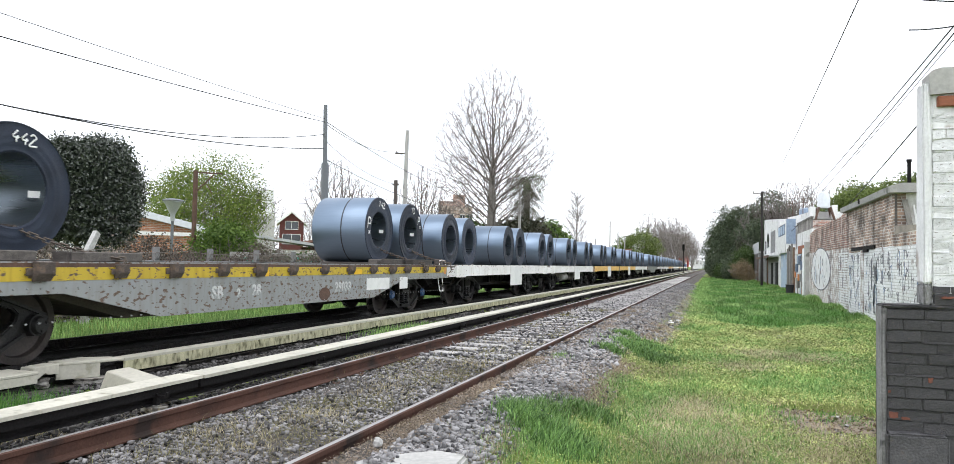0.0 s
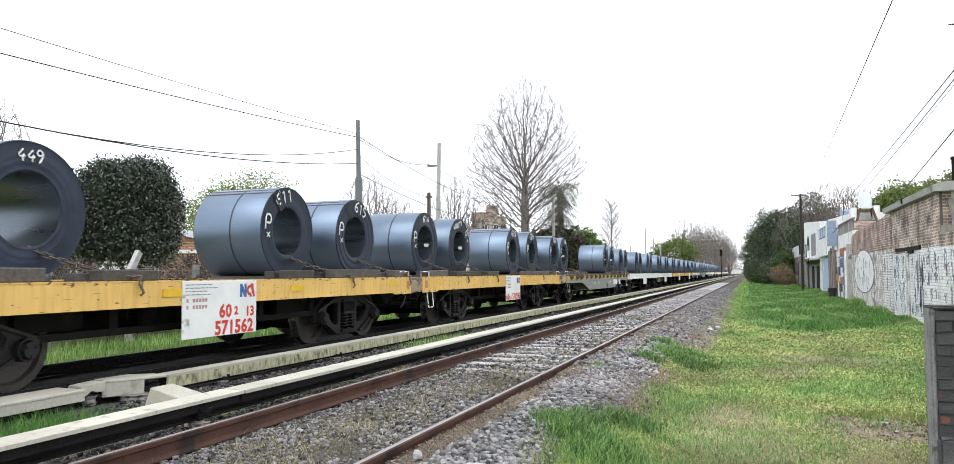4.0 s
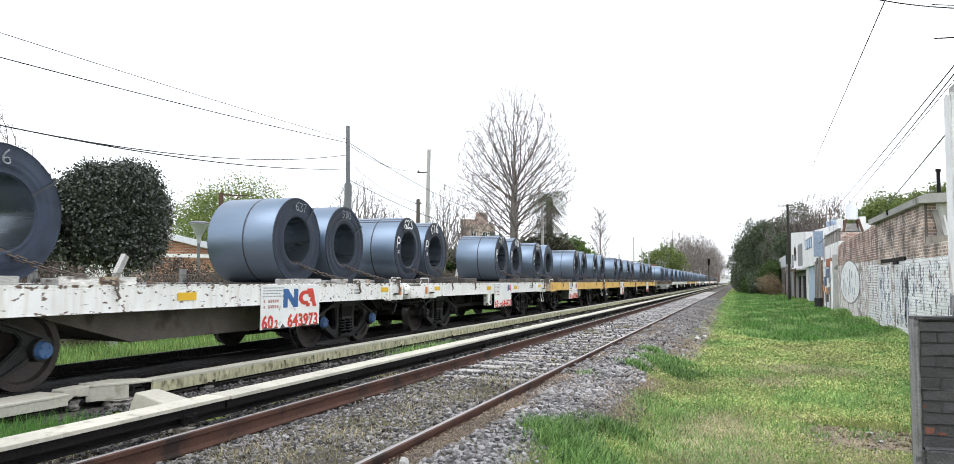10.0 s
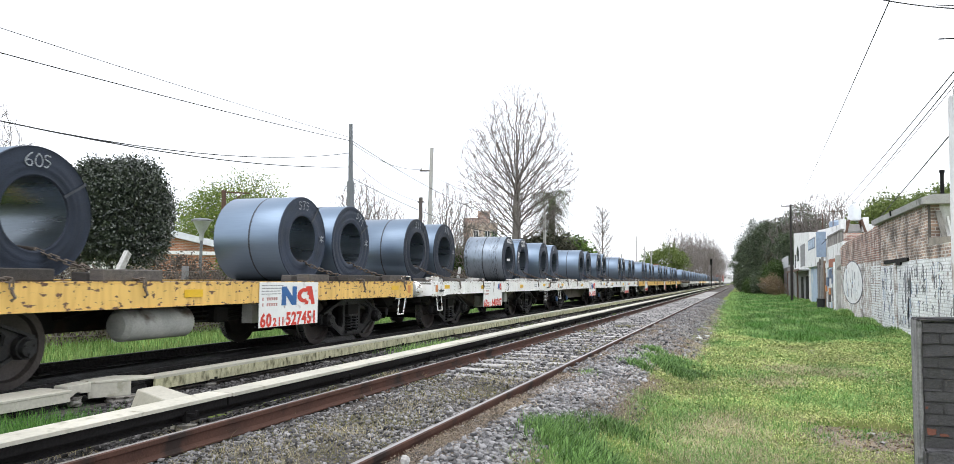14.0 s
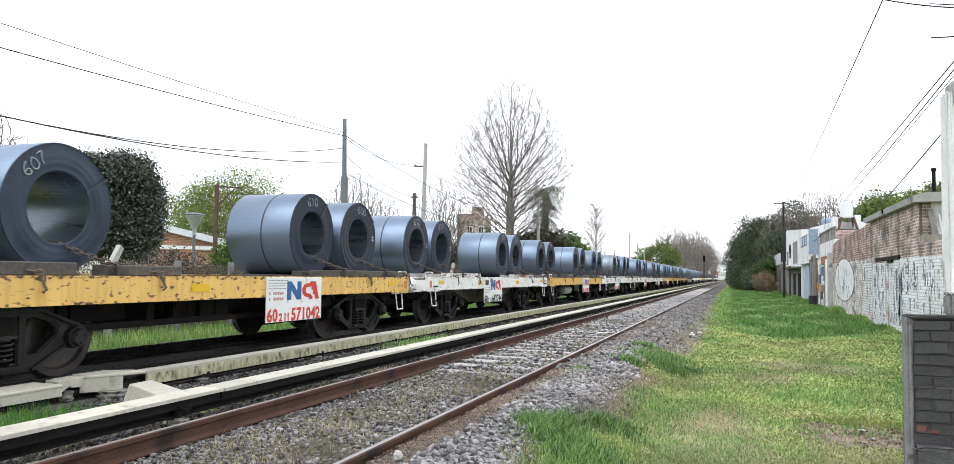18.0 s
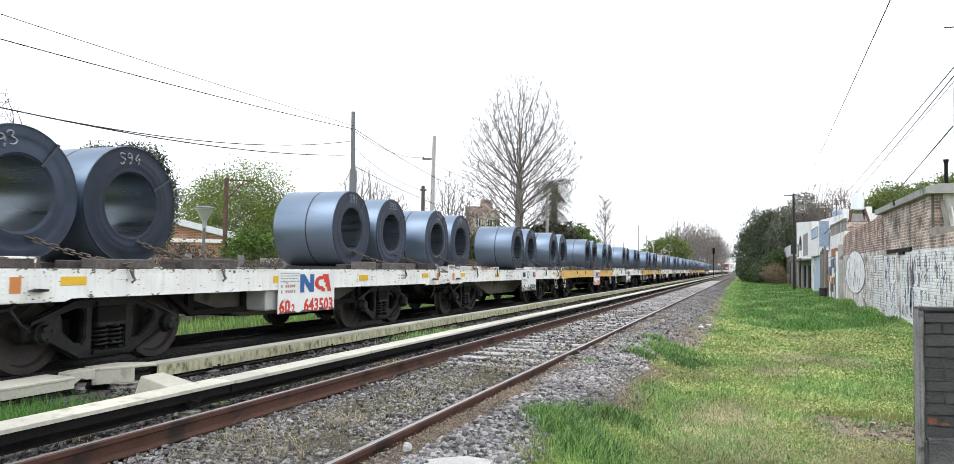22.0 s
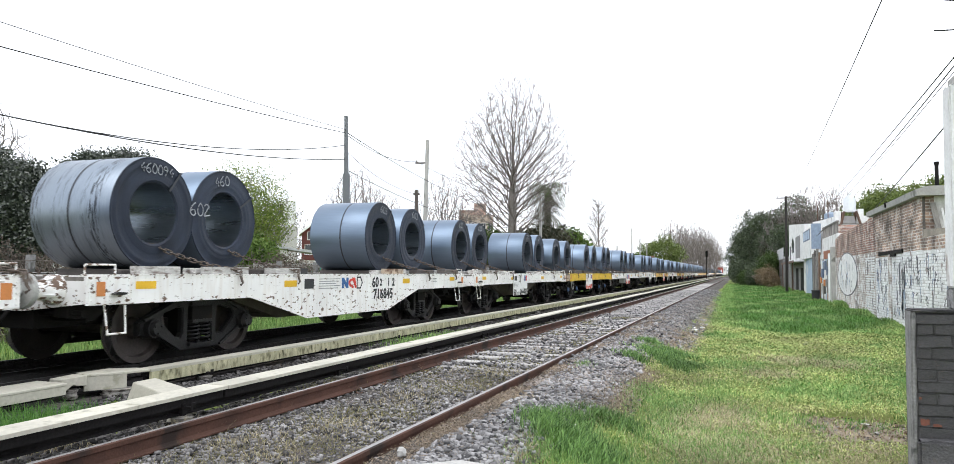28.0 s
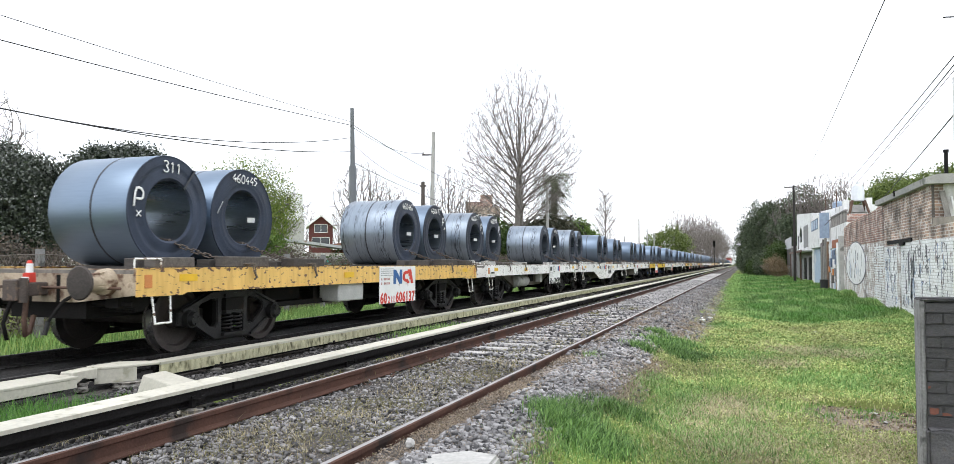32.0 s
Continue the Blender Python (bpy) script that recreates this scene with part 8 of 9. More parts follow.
def hedge(name, x, y0, y1, h, depth, leaf, seed, label, n, size):
    rng = np.random.default_rng(seed)
    y = rng.uniform(y0, y1, n)
    top = h * (0.78 + 0.16 * np.sin(y * 1.3 + seed) + 0.10 * np.sin(y * 3.7))
    z = top * rng.random(n) ** 0.75
    c = np.stack([x + rng.normal(0, depth, n), y, z - 0.3], 1)
    v, f = leaf_cloud(c, seed + 1, 5, size, 0.10)
    V, F = [], []
    for i in range(int((y1 - y0) * 9)):
        b = Vector((x + rng.normal(0, depth), rng.uniform(y0, y1), -0.3))
        e = b + Vector((rng.normal(0, 0.2), rng.normal(0, 0.45), h * rng.uniform(0.6, 1.0)))
        s = Vector((0, 0.012, 0))
        k = len(V)
        V += [tuple(b - s), tuple(b + s), tuple(e + s * 0.4), tuple(e - s * 0.4)]
        F.append((k, k + 1, k + 2, k + 3))
    t = thing(name, label, "hedge", pose(0, 0, 0), kind="stuff")
    soup("leaves", v, f, leaf, t)
    soup("stems", V, F, "twig", t)


hedge("dry_hedge", -13.9, 0, 62, 2.0, 0.35, "leaf_dry", 31, "dry brown creeper hedge growing through the wire fence", 42000, 0.036)
hedge("green_hedge", -14.6, 22, 60, 1.9, 0.5, "leaf_mid", 32, "low green bushes behind the fence", 2500, 0.07)


def back_streets():
    # brick house with a white roof
    cx, cy = at_az(40.3, 42)
    h = thing("brick_house", "orange brick house with a white sloping metal roof", "house", pose(cx, cy, 0, 0, 0, 40))
    bm = bmesh.new()
    prism(bm, [(-2.2, -0.4), (-2.2, 3.45), (1.6, 2.55), (1.6, -0.4)], "y", 0, 5)
    part("wall", bm, "brick_orange", h)
    bm = bmesh.new()
    prism(bm, [(-2.5, 3.52), (-2.5, 3.86), (1.9, 2.84), (1.9, 2.50)], "y", -0.3, 5.2)
    part("roof", bm, "roof_white", h)
    slab("eaves_board", -2.3, 1.7, -0.34, -0.31, 2.3, 2.48, "plate", h)
    # low house further left
    cx, cy = at_az(55.0, 34)
    g = thing("low_house", "low house with a clay-red roof edge behind the dark trees", "house", pose(cx, cy, 0, 0, 0, 50))
    slab("wall", -7, 4, 0, 5, -0.4, 2.2, "plaster", g)
    slab("roof", -7.3, 4.3, -0.4, 5.3, 2.2, 2.42, "roof_tile", g)
    # street lamp with a cone head
    cx, cy = at_az(40.0, 31)
    s = thing("street_lamp", "grey street lamp with a wide cone-shaped head", "street lamp", pose(cx, cy, -0.3))
    bm = bmesh.new()
    tube(bm, (0, 0, 0), (0, 0, 2.9), 0.07, 0.055, 10)
    part("pole", bm, "steel_pole", s)
    bm = bmesh.new()
    lathe(bm, [(2.88, 0.001), (2.88, 0.07), (3.16, 0.10), (3.60, 0.33), (3.62, 0.35), (3.66, 0.35)], 20, "z")
    part("shade", bm, "zinc", s, "pale grey cone")
    bm = bmesh.new()
    lathe(bm, [(3.66, 0.40), (3.67, 0.42), (3.71, 0.38), (3.75, 0.22), (3.77, 0.001)], 20, "z")
    part("lid", bm, "steel_pole", s)
    # rusty gallows post
    cx, cy = at_az(38.55, 36)
    p = thing("rusty_post", "rust-red steel post with a braced side arm", "post", pose(cx, cy, -0.3, 0, 0, 38))
    bm = bmesh.new()
    tube(bm, (0, 0, 0), (0, 0, 5.45), 0.11, 0.10, 10)
    part("pole", bm, "rust", p)
    bm = bmesh.new()
    box(bm, -0.12, 1.15, -0.03, 0.03, 5.33, 5.39)
    part("arm", bm, "rust", p)
    bm = bmesh.new()
    tube(bm, (0.05, 0, 4.5), (0.75, 0, 5.28), 0.035, n=6)
    tube(bm, (0.45, 0, 4.95), (0.75, 0, 4.35), 0.02, n=6)
    part("brace", bm, "rust", p)
    # small chalet far off
    cx, cy = at_az(31.7, 130)
    c = thing("chalet", "dark red gabled house with white trim", "house", pose(cx, cy, 0, 0, 0, 31.7))
    bm = bmesh.new()
    prism(bm, [(-2.0, 0), (-2.0, 7.4), (0, 9.0), (2.0, 7.4), (2.0, 0)], "y", 0, 6)
    part("wall", bm, "chalet_red", c)
    for sgn in (-1, 1):
        bm = bmesh.new()
        prism(bm, [(0, 9.0), (0, 9.4), (sgn * 2.5, 7.35), (sgn * 2.5, 6.95)], "y", -0.5, 6.3)
        part("roof", bm, "plate", c, "white-edged roof slope")
    window(c, -0.02, -1.1, 1.1, 6.2, 7.6, "plate", axis="y")
    window(c, -0.02, -1.5, 1.5, 3.7, 5.4, "plate", axis="y")
    # sheds with pale roofs
    cx, cy = at_az(31.9, 58)
    q = thing("tin_shed", "long shed with pale rust-streaked metal roofs", "shed", pose(cx, cy, 0, 0, 0, 32))
    slab("wall", -3.2, 2.6, 0, 5, -0.4, 1.9, "brick_grey", q)
    bm = bmesh.new()
    prism(bm, [(-3.5, 2.9), (-3.5, 3.1), (2.9, 2.3), (2.9, 2.1)], "y", -0.4, 5.4)
    part("roof", bm, "zinc", q)
    cx, cy = at_az(28.0, 62)
    q = thing("tin_shed", "long shed with pale rust-streaked metal roofs", "shed", pose(cx, cy, 0, 0, 0, 28))
    slab("wall", -3.2, 3.0, 0, 5, -0.4, 2.2, "brick_orange", q)
    bm = bmesh.new()
    prism(bm, [(-3.5, 2.3), (-3.5, 2.5), (0, 3.4), (3.3, 2.5), (3.3, 2.3), (0, 3.2)], "y", -0.4, 5.4)
    part("roof", bm, "roof_tile", q)
    # concrete stair tower
    cx, cy = at_az(33.7, 105)
    q = thing("stair_tower", "pale concrete building with a roof tower", "building", pose(cx, cy, 0, 0, 0, 33))
    slab("body", -4.2, 1.4, 0, 6, 0, 7.0, "concrete", q)
    slab("tower", -1.1, 1.2, 0.1, 4, 7.0, 10.6, "plaster", q)
    # A dark slab on the face stands for the shade in the opening.
    slab("tower_opening", -1.0, -0.5, 0.06, 0.099, 8.4, 10.1, "dark", q)
    for x in (-3.6, -2.2):
        for z in (1.6, 4.4):
            window(q, -0.01, x, x + 1.0, z, z + 1.3, "plate", axis="y")
    # brick apartment block
    cx, cy = at_az(19.1, 130)
    q = thing("brick_block", "stepped red-brown brick apartment block", "building", pose(cx, cy, 0, 0, 0, 19))
    slab("body", -2.8, 2.4, 0, 8, 0, 11.0, "brick_tan", q)
    slab("left_wing", -3.6, -0.6, 1, 8, 0, 11.9, "brick_red", q)
    slab("roof_house", -1.1, 1.1, 2, 7, 11.0, 13.2, "brick_red", q)
    for x in (-1.8, 0.2, 1.4):
        for z in (2.0, 5.0, 8.2):
            window(q, -0.01, x, x + 0.9, z, z + 1.4, "plate", axis="y")
    # low teal-painted wall
    cx, cy = at_az(33.0, 30)
    q = thing("painted_wall", "low grey wall with turquoise painted lettering, too far to read", "wall", pose(cx, cy, -0.3, 0, 0, 33), kind="structure")
    slab("brickwork", -1.6, 3.0, 0, 0.15, 0, 1.75, "concrete", q)
    bm = bmesh.new()
    rnd = random.Random(3)
    x = -1.3
    while x < 2.4:
        w = rnd.uniform(0.1, 0.3)
        box(bm, x, x + w, -0.006, -0.001, 1.25, 1.25 + rnd.uniform(0.2, 0.35))
        x += w + 0.06
    part("lettering_bars", bm, "teal", q)
    # clustered low roofs that close the street behind
    rnd = random.Random(9)
    for i, az in enumerate((60, 50.5, 47, 44, 27, 25, 22.5, 20.5, 17, 15, 12, 9.5, 8)):
        d = 60 + 9 * (i % 4) + max(0, 20 - az) * 4
        cx, cy = at_az(az, d)
        q = thing("town_house", "plain plastered town house partly hidden by trees", "house", pose(cx, cy, 0, 0, 0, az))
        w, hh = rnd.uniform(2.5, 4.0) * d / 70, rnd.uniform(2.6, 3.6)
        slab("wall", -w, w, 0, 6, -0.4, hh, rnd.choice(("plaster", "brick_orange", "concrete", "brick_tan")), q)
        slab("roof", -w - 0.2, w + 0.2, -0.2, 6.2, hh, hh + 0.18, rnd.choice(("roof_tile", "zinc", "roof_tile")), q)
        window(q, -0.01, -w * 0.5, -w * 0.5 + 1.2, 0.9, 2.2, "plate", axis="y")


M["teal"] = mat("turquoise_paint", (0.02, 0.36, 0.28), 0.7, 0, 0.2)
back_streets()


def signal():
    """Colour-light signal post and far buildings at the end of the line."""
    p = thing("railway_signal", "black colour-light signal on a slim post beside the line", "signal", pose(-5.5, 150, 0))
    bm = bmesh.new()
    tube(bm, (0, 0, -0.3), (0, 0, 4.4), 0.07, n=8)
    part("post", bm, "dark", p)
    slab("head", -0.22, 0.22, -0.12, 0.12, 4.3, 5.5, "dark", p)
    for i, (x, w, hh) in enumerate(((-1, 6, 9), (7, 5, 13), (14, 8, 8), (-9, 7, 5), (22, 8, 10))):
        b = thing("far_building", "pale building far beyond the end of the line", "building", pose(x, 420 + 15 * i, 0))
        slab("body", -w / 2, w / 2, 0, 8, 0, hh, ("plaster", "concrete", "brick_tan")[i % 3], b)
        for k in range(3):
            window(b, -0.01, -w / 2 + 0.6 + k * w / 3.2, -w / 2 + 1.6 + k * w / 3.2, hh * 0.55, hh * 0.75, "plate", axis="y")


signal()


# ---------------------------------------------------------------- things lying about
def lump(name, x, y, z, s, m, label, category, seed, squash=0.6):
    rnd = random.Random(seed)
    bm = bmesh.new()
    bmesh.ops.create_icosphere(bm, subdivisions=2, radius=1.0)
    for v in bm.verts:
        v.co = Vector((v.co.x * s[0], v.co.y * s[1], v.co.z * s[2])) * rnd.uniform(0.75, 1.15)
    ob = part(name, bm, m)
    ob.matrix_basis = pose(x, y, z, 0, 0, rnd.uniform(0, 180))
    return tagged(ob, label, category)


def loose():
    bm = bmesh.new()
    prism(bm, [(-0.25, -0.20), (0.18, -0.24), (0.28, 0.05), (0.08, 0.17), (-0.20, 0.13)], "z", -0.06, 0.06)
    bmesh.ops.bevel(bm, geom=bm.edges[:], offset=0.02, segments=2, affect="EDGES")
    s = part("concrete_slab", bm, "concrete")
    s.matrix_basis = pose(-1.75, 4.50, -0.10, 4, -3, 20)
    tagged(s, "broken pale concrete slab lying in the ballast", "slab")
    lump("pale_rock", -2.19, 4.72, -0.03, (0.035, 0.05, 0.035), "concrete", "pale angular rock beside the rail", "rock", 1)
    lump("plastic_bag", 1.53, 18.97, float(ground_z(1.53, 18.97)) + 0.04, (0.07, 0.12, 0.05), "litter", "crumpled white plastic bag on the grass", "litter", 2)
    lump("paper_scrap", -1.28, 6.55, -0.30, (0.07, 0.10, 0.03), "litter", "crumpled white paper at the edge of the grass", "litter", 3)
    lump("paper_scrap", 0.13, 7.75, float(ground_z(0.13, 7.75)) + 0.03, (0.022, 0.03, 0.02), "litter", "small white scrap in the grass", "litter", 4)
    rnd = random.Random(6)
    for i in range(9):
        x, y = 1.45 + rnd.gauss(0, 0.2), 9.0 + rnd.gauss(0, 0.22)
        lump("rubble_piece", x, y, float(ground_z(x, y)) + 0.02, (rnd.uniform(0.02, 0.045), rnd.uniform(0.03, 0.07), 0.022), rnd.choice(("dirt", "concrete", "rust", "dirt")),
             "broken brick rubble on the bare soil", "rubble", 20 + i)
    for i in range(4):
        x, y = -1.0 + rnd.gauss(0, 0.12), 20.6 + rnd.gauss(0, 0.7)
        lump("plastic_scrap", x, y, -0.26, (0.035, 0.10, 0.025), "tag", "pale scrap on the ballast shoulder", "litter", 40 + i)
    for i in range(10):
        x, y = rnd.uniform(-0.4, 3.6), rnd.uniform(6.5, 16)
        lump("dead_leaf_clump", x, y, float(ground_z(x, y)) + 0.015, (0.04, 0.06, 0.02), "leaf_dry", "dark dead leaves in the grass", "leaves", 60 + i)


loose()


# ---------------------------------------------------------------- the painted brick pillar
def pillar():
    """Gate pillar of soft-jointed brick under thick paint. Its outline fits the camera's view, scaled by K about the
    eye; the bricks keep their size.
    """
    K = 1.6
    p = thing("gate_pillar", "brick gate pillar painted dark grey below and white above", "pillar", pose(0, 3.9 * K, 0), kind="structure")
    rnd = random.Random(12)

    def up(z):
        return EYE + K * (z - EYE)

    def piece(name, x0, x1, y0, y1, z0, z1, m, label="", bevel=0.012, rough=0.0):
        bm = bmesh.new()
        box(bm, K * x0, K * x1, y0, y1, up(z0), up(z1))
        bmesh.ops.bevel(bm, geom=bm.edges[:], offset=bevel, segments=2, affect="EDGES")
        if rough:
            bmesh.ops.subdivide_edges(bm, edges=bm.edges[:], cuts=5, use_grid_fill=True)
            for v in bm.verts:
                v.co += Vector((rnd.gauss(0, rough), rnd.gauss(0, rough), rnd.gauss(0, rough)))
        return part(name, bm, m, p, label)

    piece("core", 0.775, 1.9, 0.006, 0.18, -0.6, 1.05, "grey_mortar")
    piece("upper_core", 0.965, 1.55, 0.008, 0.18, 1.05, 2.08, "whitewash")
    piece("side_render", 0.752, 0.774, -0.004, 0.19, -0.6, 1.06, "cement", "bare grey cement on the side", 0.01, 0.002)
    piece("ledge", 0.754, 1.5, -0.012, 0.19, 1.048, 1.066, "grey_brick", "grey painted cement ledge", 0.01, 0.003)
    piece("plinth", 0.768, 1.02, -0.07, 0.004, -0.6, 0.478, "grey_brick", "grey painted cement plinth", 0.02, 0.003)
    shapes = []
    for k in range(8):
        r = random.Random(k)
        bm = bmesh.new()
        box(bm, -0.5, 0.5, 0, 1, -0.5, 0.5)
        bmesh.ops.bevel(bm, geom=bm.edges[:], offset=0.06, segments=1, affect="EDGES")
        for v in bm.verts:
            v.co += Vector((r.gauss(0, 0.014), r.gauss(0, 0.16), r.gauss(0, 0.055)))
        shapes.append(bm)

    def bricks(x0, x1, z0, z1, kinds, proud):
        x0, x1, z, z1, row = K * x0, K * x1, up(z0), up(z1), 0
        while z < z1 - 0.03:
            h = min(rnd.uniform(0.071, 0.082), z1 - z)
            x = x0 - (0.13 if row % 2 else 0.0)
            while x < x1 - 0.02:
                w = rnd.uniform(0.21, 0.255)
                a, b = max(x, x0), min(x + w, x1)
                if b - a > 0.03:
                    key = ("brick", rnd.randrange(8), kinds(a, z))
                    me = shared(key, lambda: mesh("brick", shapes[key[1]].copy(), key[2]))
                    o = part("brick", me, None, p)
                    o.location = ((a + b) / 2, -proud + rnd.uniform(-0.002, 0.002), z + h / 2)
                    o.rotation_euler.y = rnd.gauss(0, 0.010)
                    o.scale = (b - a, 0.03, h)
                x += w + rnd.uniform(0.004, 0.009)
            z += h + rnd.uniform(0.004, 0.009)
            row += 1

    bricks(0.776, 1.75, 0.478, 1.046, lambda x, z: "grey_brick", 0.006)
    bricks(0.966, 1.54, 1.070, 1.155, lambda x, z: "grey_brick", 0.004)
    bricks(0.966, 1.54, 1.160, 1.96, lambda x, z: "white_brick", -0.004)
    bricks(0.985, 1.5, 1.985, 2.04, lambda x, z: "red_brick", 0.02)
    # places where the paint has flaked off to the red brick
    for x0, x1, z0, z1 in ((0.776, 0.828, 0.538, 0.570), (0.778, 0.79, 0.655, 0.668), (0.94, 0.965, 0.71, 0.735), (0.99, 1.05, 1.095, 1.11), (0.83, 0.87, 0.535, 0.55)):
        bm = bmesh.new()
        n = 17
        ring = []
        for k in range(n):
            a = k * math.tau / n
            q = rnd.uniform(0.60, 1.0) / max(abs(math.cos(a)), abs(math.sin(a)))
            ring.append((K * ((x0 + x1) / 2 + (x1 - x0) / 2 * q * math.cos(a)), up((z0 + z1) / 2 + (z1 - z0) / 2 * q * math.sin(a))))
        prism(bm, [(x, z) for x, z in ring], "y", -0.012, 0.004)
        part("flaked_patch", bm, "flaked", p, "bare red brick where paint flaked off")
    piece("white_render", 0.925, 0.964, -0.006, 0.185, 1.165, 2.10, "whitewash", "white plastered edge", 0.014, 0.003)
    piece("grey_render", 0.925, 0.964, -0.006, 0.185, 1.066, 1.163, "cement", "grey cement edge", 0.014, 0.003)
    bm = bmesh.new()
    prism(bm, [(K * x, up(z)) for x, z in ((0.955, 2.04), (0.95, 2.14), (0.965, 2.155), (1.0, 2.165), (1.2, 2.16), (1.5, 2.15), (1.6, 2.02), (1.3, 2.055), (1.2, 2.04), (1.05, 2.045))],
          "y", -0.03, 0.185)
    part("broken_cap", bm, "concrete", p, "crumbling cement cap")


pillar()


# ---------------------------------------------------------------- sleepers and rail clips of the near track
def sleepers():
    t = thing("near_track", "weathered sleepers and rail clips of the near track", "sleepers", pose(0, 0, 0), kind="structure")
    rnd = random.Random(2)
    bm = bmesh.new()
    box(bm, -1.38, 1.38, -0.12, 0.12, -0.25, -0.146)
    bmesh.ops.bevel(bm, geom=bm.edges[:], offset=0.012, segments=1, affect="EDGES")
    me = mesh("sleeper", bm, "sleeper")
    bm = bmesh.new()
    last = None
    for i in range(15):
        a = i / 14 * math.tau * 1.15
        p = Vector((0.10 + 0.032 * math.cos(a), 0.05 * math.sin(a), -0.125 + 0.012 * math.sin(a * 2)))
        if last:
            tube(bm, last, p, 0.009, n=5, caps=False)
        last = p
    tube(bm, (0.06, 0.05, -0.135), (0.06, -0.05, -0.135), 0.009, n=5)
    clip = mesh("rail_clip", bm, "rust")
    y = 2.0 - 0.62 * 16
    while y < 100:
        s = part("sleeper", me, None, t, at=pose((RAIL_R + RAIL_L) / 2 + rnd.uniform(-0.04, 0.04), y, rnd.uniform(-0.012, 0.004) - float(np.interp(y, [6, 8.5, 11], [0.05, 0.030, -0.006])), 0, 0, rnd.uniform(-1, 1)))
        if 2 < y < 26:
            for x in (-0.873, 0.873):
                for q in (0, 180):
                    part("rail_clip", clip, None, s, at=pose(x, 0, 0, 0, 0, q))
        y += 0.62


sleepers()


# ---------------------------------------------------------------- loose stones of the ballast
def stones():
    rng = np.random.default_rng(17)
    cube = np.array([(i, j, k) for i in (-1, 1) for j in (-1, 1) for k in (-1, 1)], float) * 0.72
    cf = np.array([(0, 1, 3, 2), (4, 6, 7, 5), (0, 4, 5, 1), (2, 3, 7, 6), (0, 2, 6, 4), (1, 5, 7, 3)])
    ov = np.array([(1, 0, 0), (-1, 0, 0), (0, 1, 0), (0, -1, 0), (0, 0, 1), (0, 0, -1)], float)
    of = np.array([(0, 2, 4), (2, 1, 4), (1, 3, 4), (3, 0, 4), (2, 0, 5), (1, 2, 5), (3, 1, 5), (0, 3, 5)])

    def bed_z(x):
        return np.interp(x, [-11.2, -10.6, -9.7, -8.1, -6.4, -5.9, -5.2, -4.7, -3.3, -2.44, -2.34, -1.95, -1.55, -1.25, -0.80],
                         [-0.36, -0.25, -0.17, -0.17, -0.18, -0.22, -0.22, -0.18, -0.165, -0.165, -0.075, -0.075, -0.13, -0.25, -0.345])

    def scatter(name, n, y0, y1, v, f, s0, s1, x0=-6.3, x1=-0.75, bare=True, stuff="stones", lab="loose grey crushed stones of the track ballast", back=False):
        y = y0 * np.exp(rng.random(n) * np.log(y1 / y0)) if not back else rng.uniform(-9, 3.2, n)
        x = rng.uniform(x0, x1, n)
        # fines and weeds hold the stones apart in patches
        if bare:
            w = np.sin(x * 2.1 + 0.7) * np.sin(y * 1.7 + x) + 0.5 * np.sin(y * 3.3 + 2 * x)
            keep = (w > -0.55) | (rng.random(n) < 0.25) | (x > -2.35)
            edge = x < edge_x(y) - 0.02 + 0.05 * np.sin(y * 3.1) + rng.normal(0, 0.09, n)
            keep &= edge
            on = (np.abs((y - 2.0 + 0.31) % 0.62 - 0.31) < 0.13) & (x > -4.7) & (x < -2.4) & (y > 7)
            keep &= ~on | (rng.random(n) < np.interp(y, [7, 10, 12.5], [0.95, 0.45, 0.12]))
            keep &= (np.abs(x - RAIL_R) > 0.05) & (np.abs(x - RAIL_L) > 0.05)
            x, y = x[keep], y[keep]
        n = len(x)
        s = s0 + (s1 - s0) * rng.random(n) ** 2
        p = np.repeat(v[None], n, 0) * rng.uniform(0.62, 1.26, (n, len(v), 1)) * rng.uniform(0.78, 1.16, (n, len(v), 3))
        p = p * (s[:, None] * np.array([1.25, 0.92, 0.62]) * rng.uniform(0.75, 1.25, (n, 3)))[:, None, :]
        a, b = rng.uniform(0, 6.28, n), rng.normal(0, 0.45, n)
        ca, sa, cb, sb = np.cos(a), np.sin(a), np.cos(b), np.sin(b)
        X = p[..., 0] * cb[:, None] - p[..., 2] * sb[:, None]
        Z = p[..., 0] * sb[:, None] + p[..., 2] * cb[:, None]
        XX = X * ca[:, None] - p[..., 1] * sa[:, None]
        YY = X * sa[:, None] + p[..., 1] * ca[:, None]
        tilt = rng.uniform(-0.6, 2.0, n) * s * 0.6
        P = np.stack([XX + x[:, None], YY + y[:, None], Z + (bed_z(x) + tilt)[:, None]], -1).reshape(-1, 3)
        F = (f[None] + (np.arange(n) * len(v))[:, None, None]).reshape(-1, f.shape[1])
        tagged(soup(name, P, F, stuff), lab, "stones", kind="stuff")

    M["stones"] = leafy("crushed_stones", (0.05, 0.049, 0.051), (0.45, 0.437, 0.435), 0.9, 0.0, 0.25)
    M["brown_stones"] = leafy("dusty_gravel", (0.15, 0.13, 0.115), (0.44, 0.395, 0.36), 0.95, 0.0, 0.2)
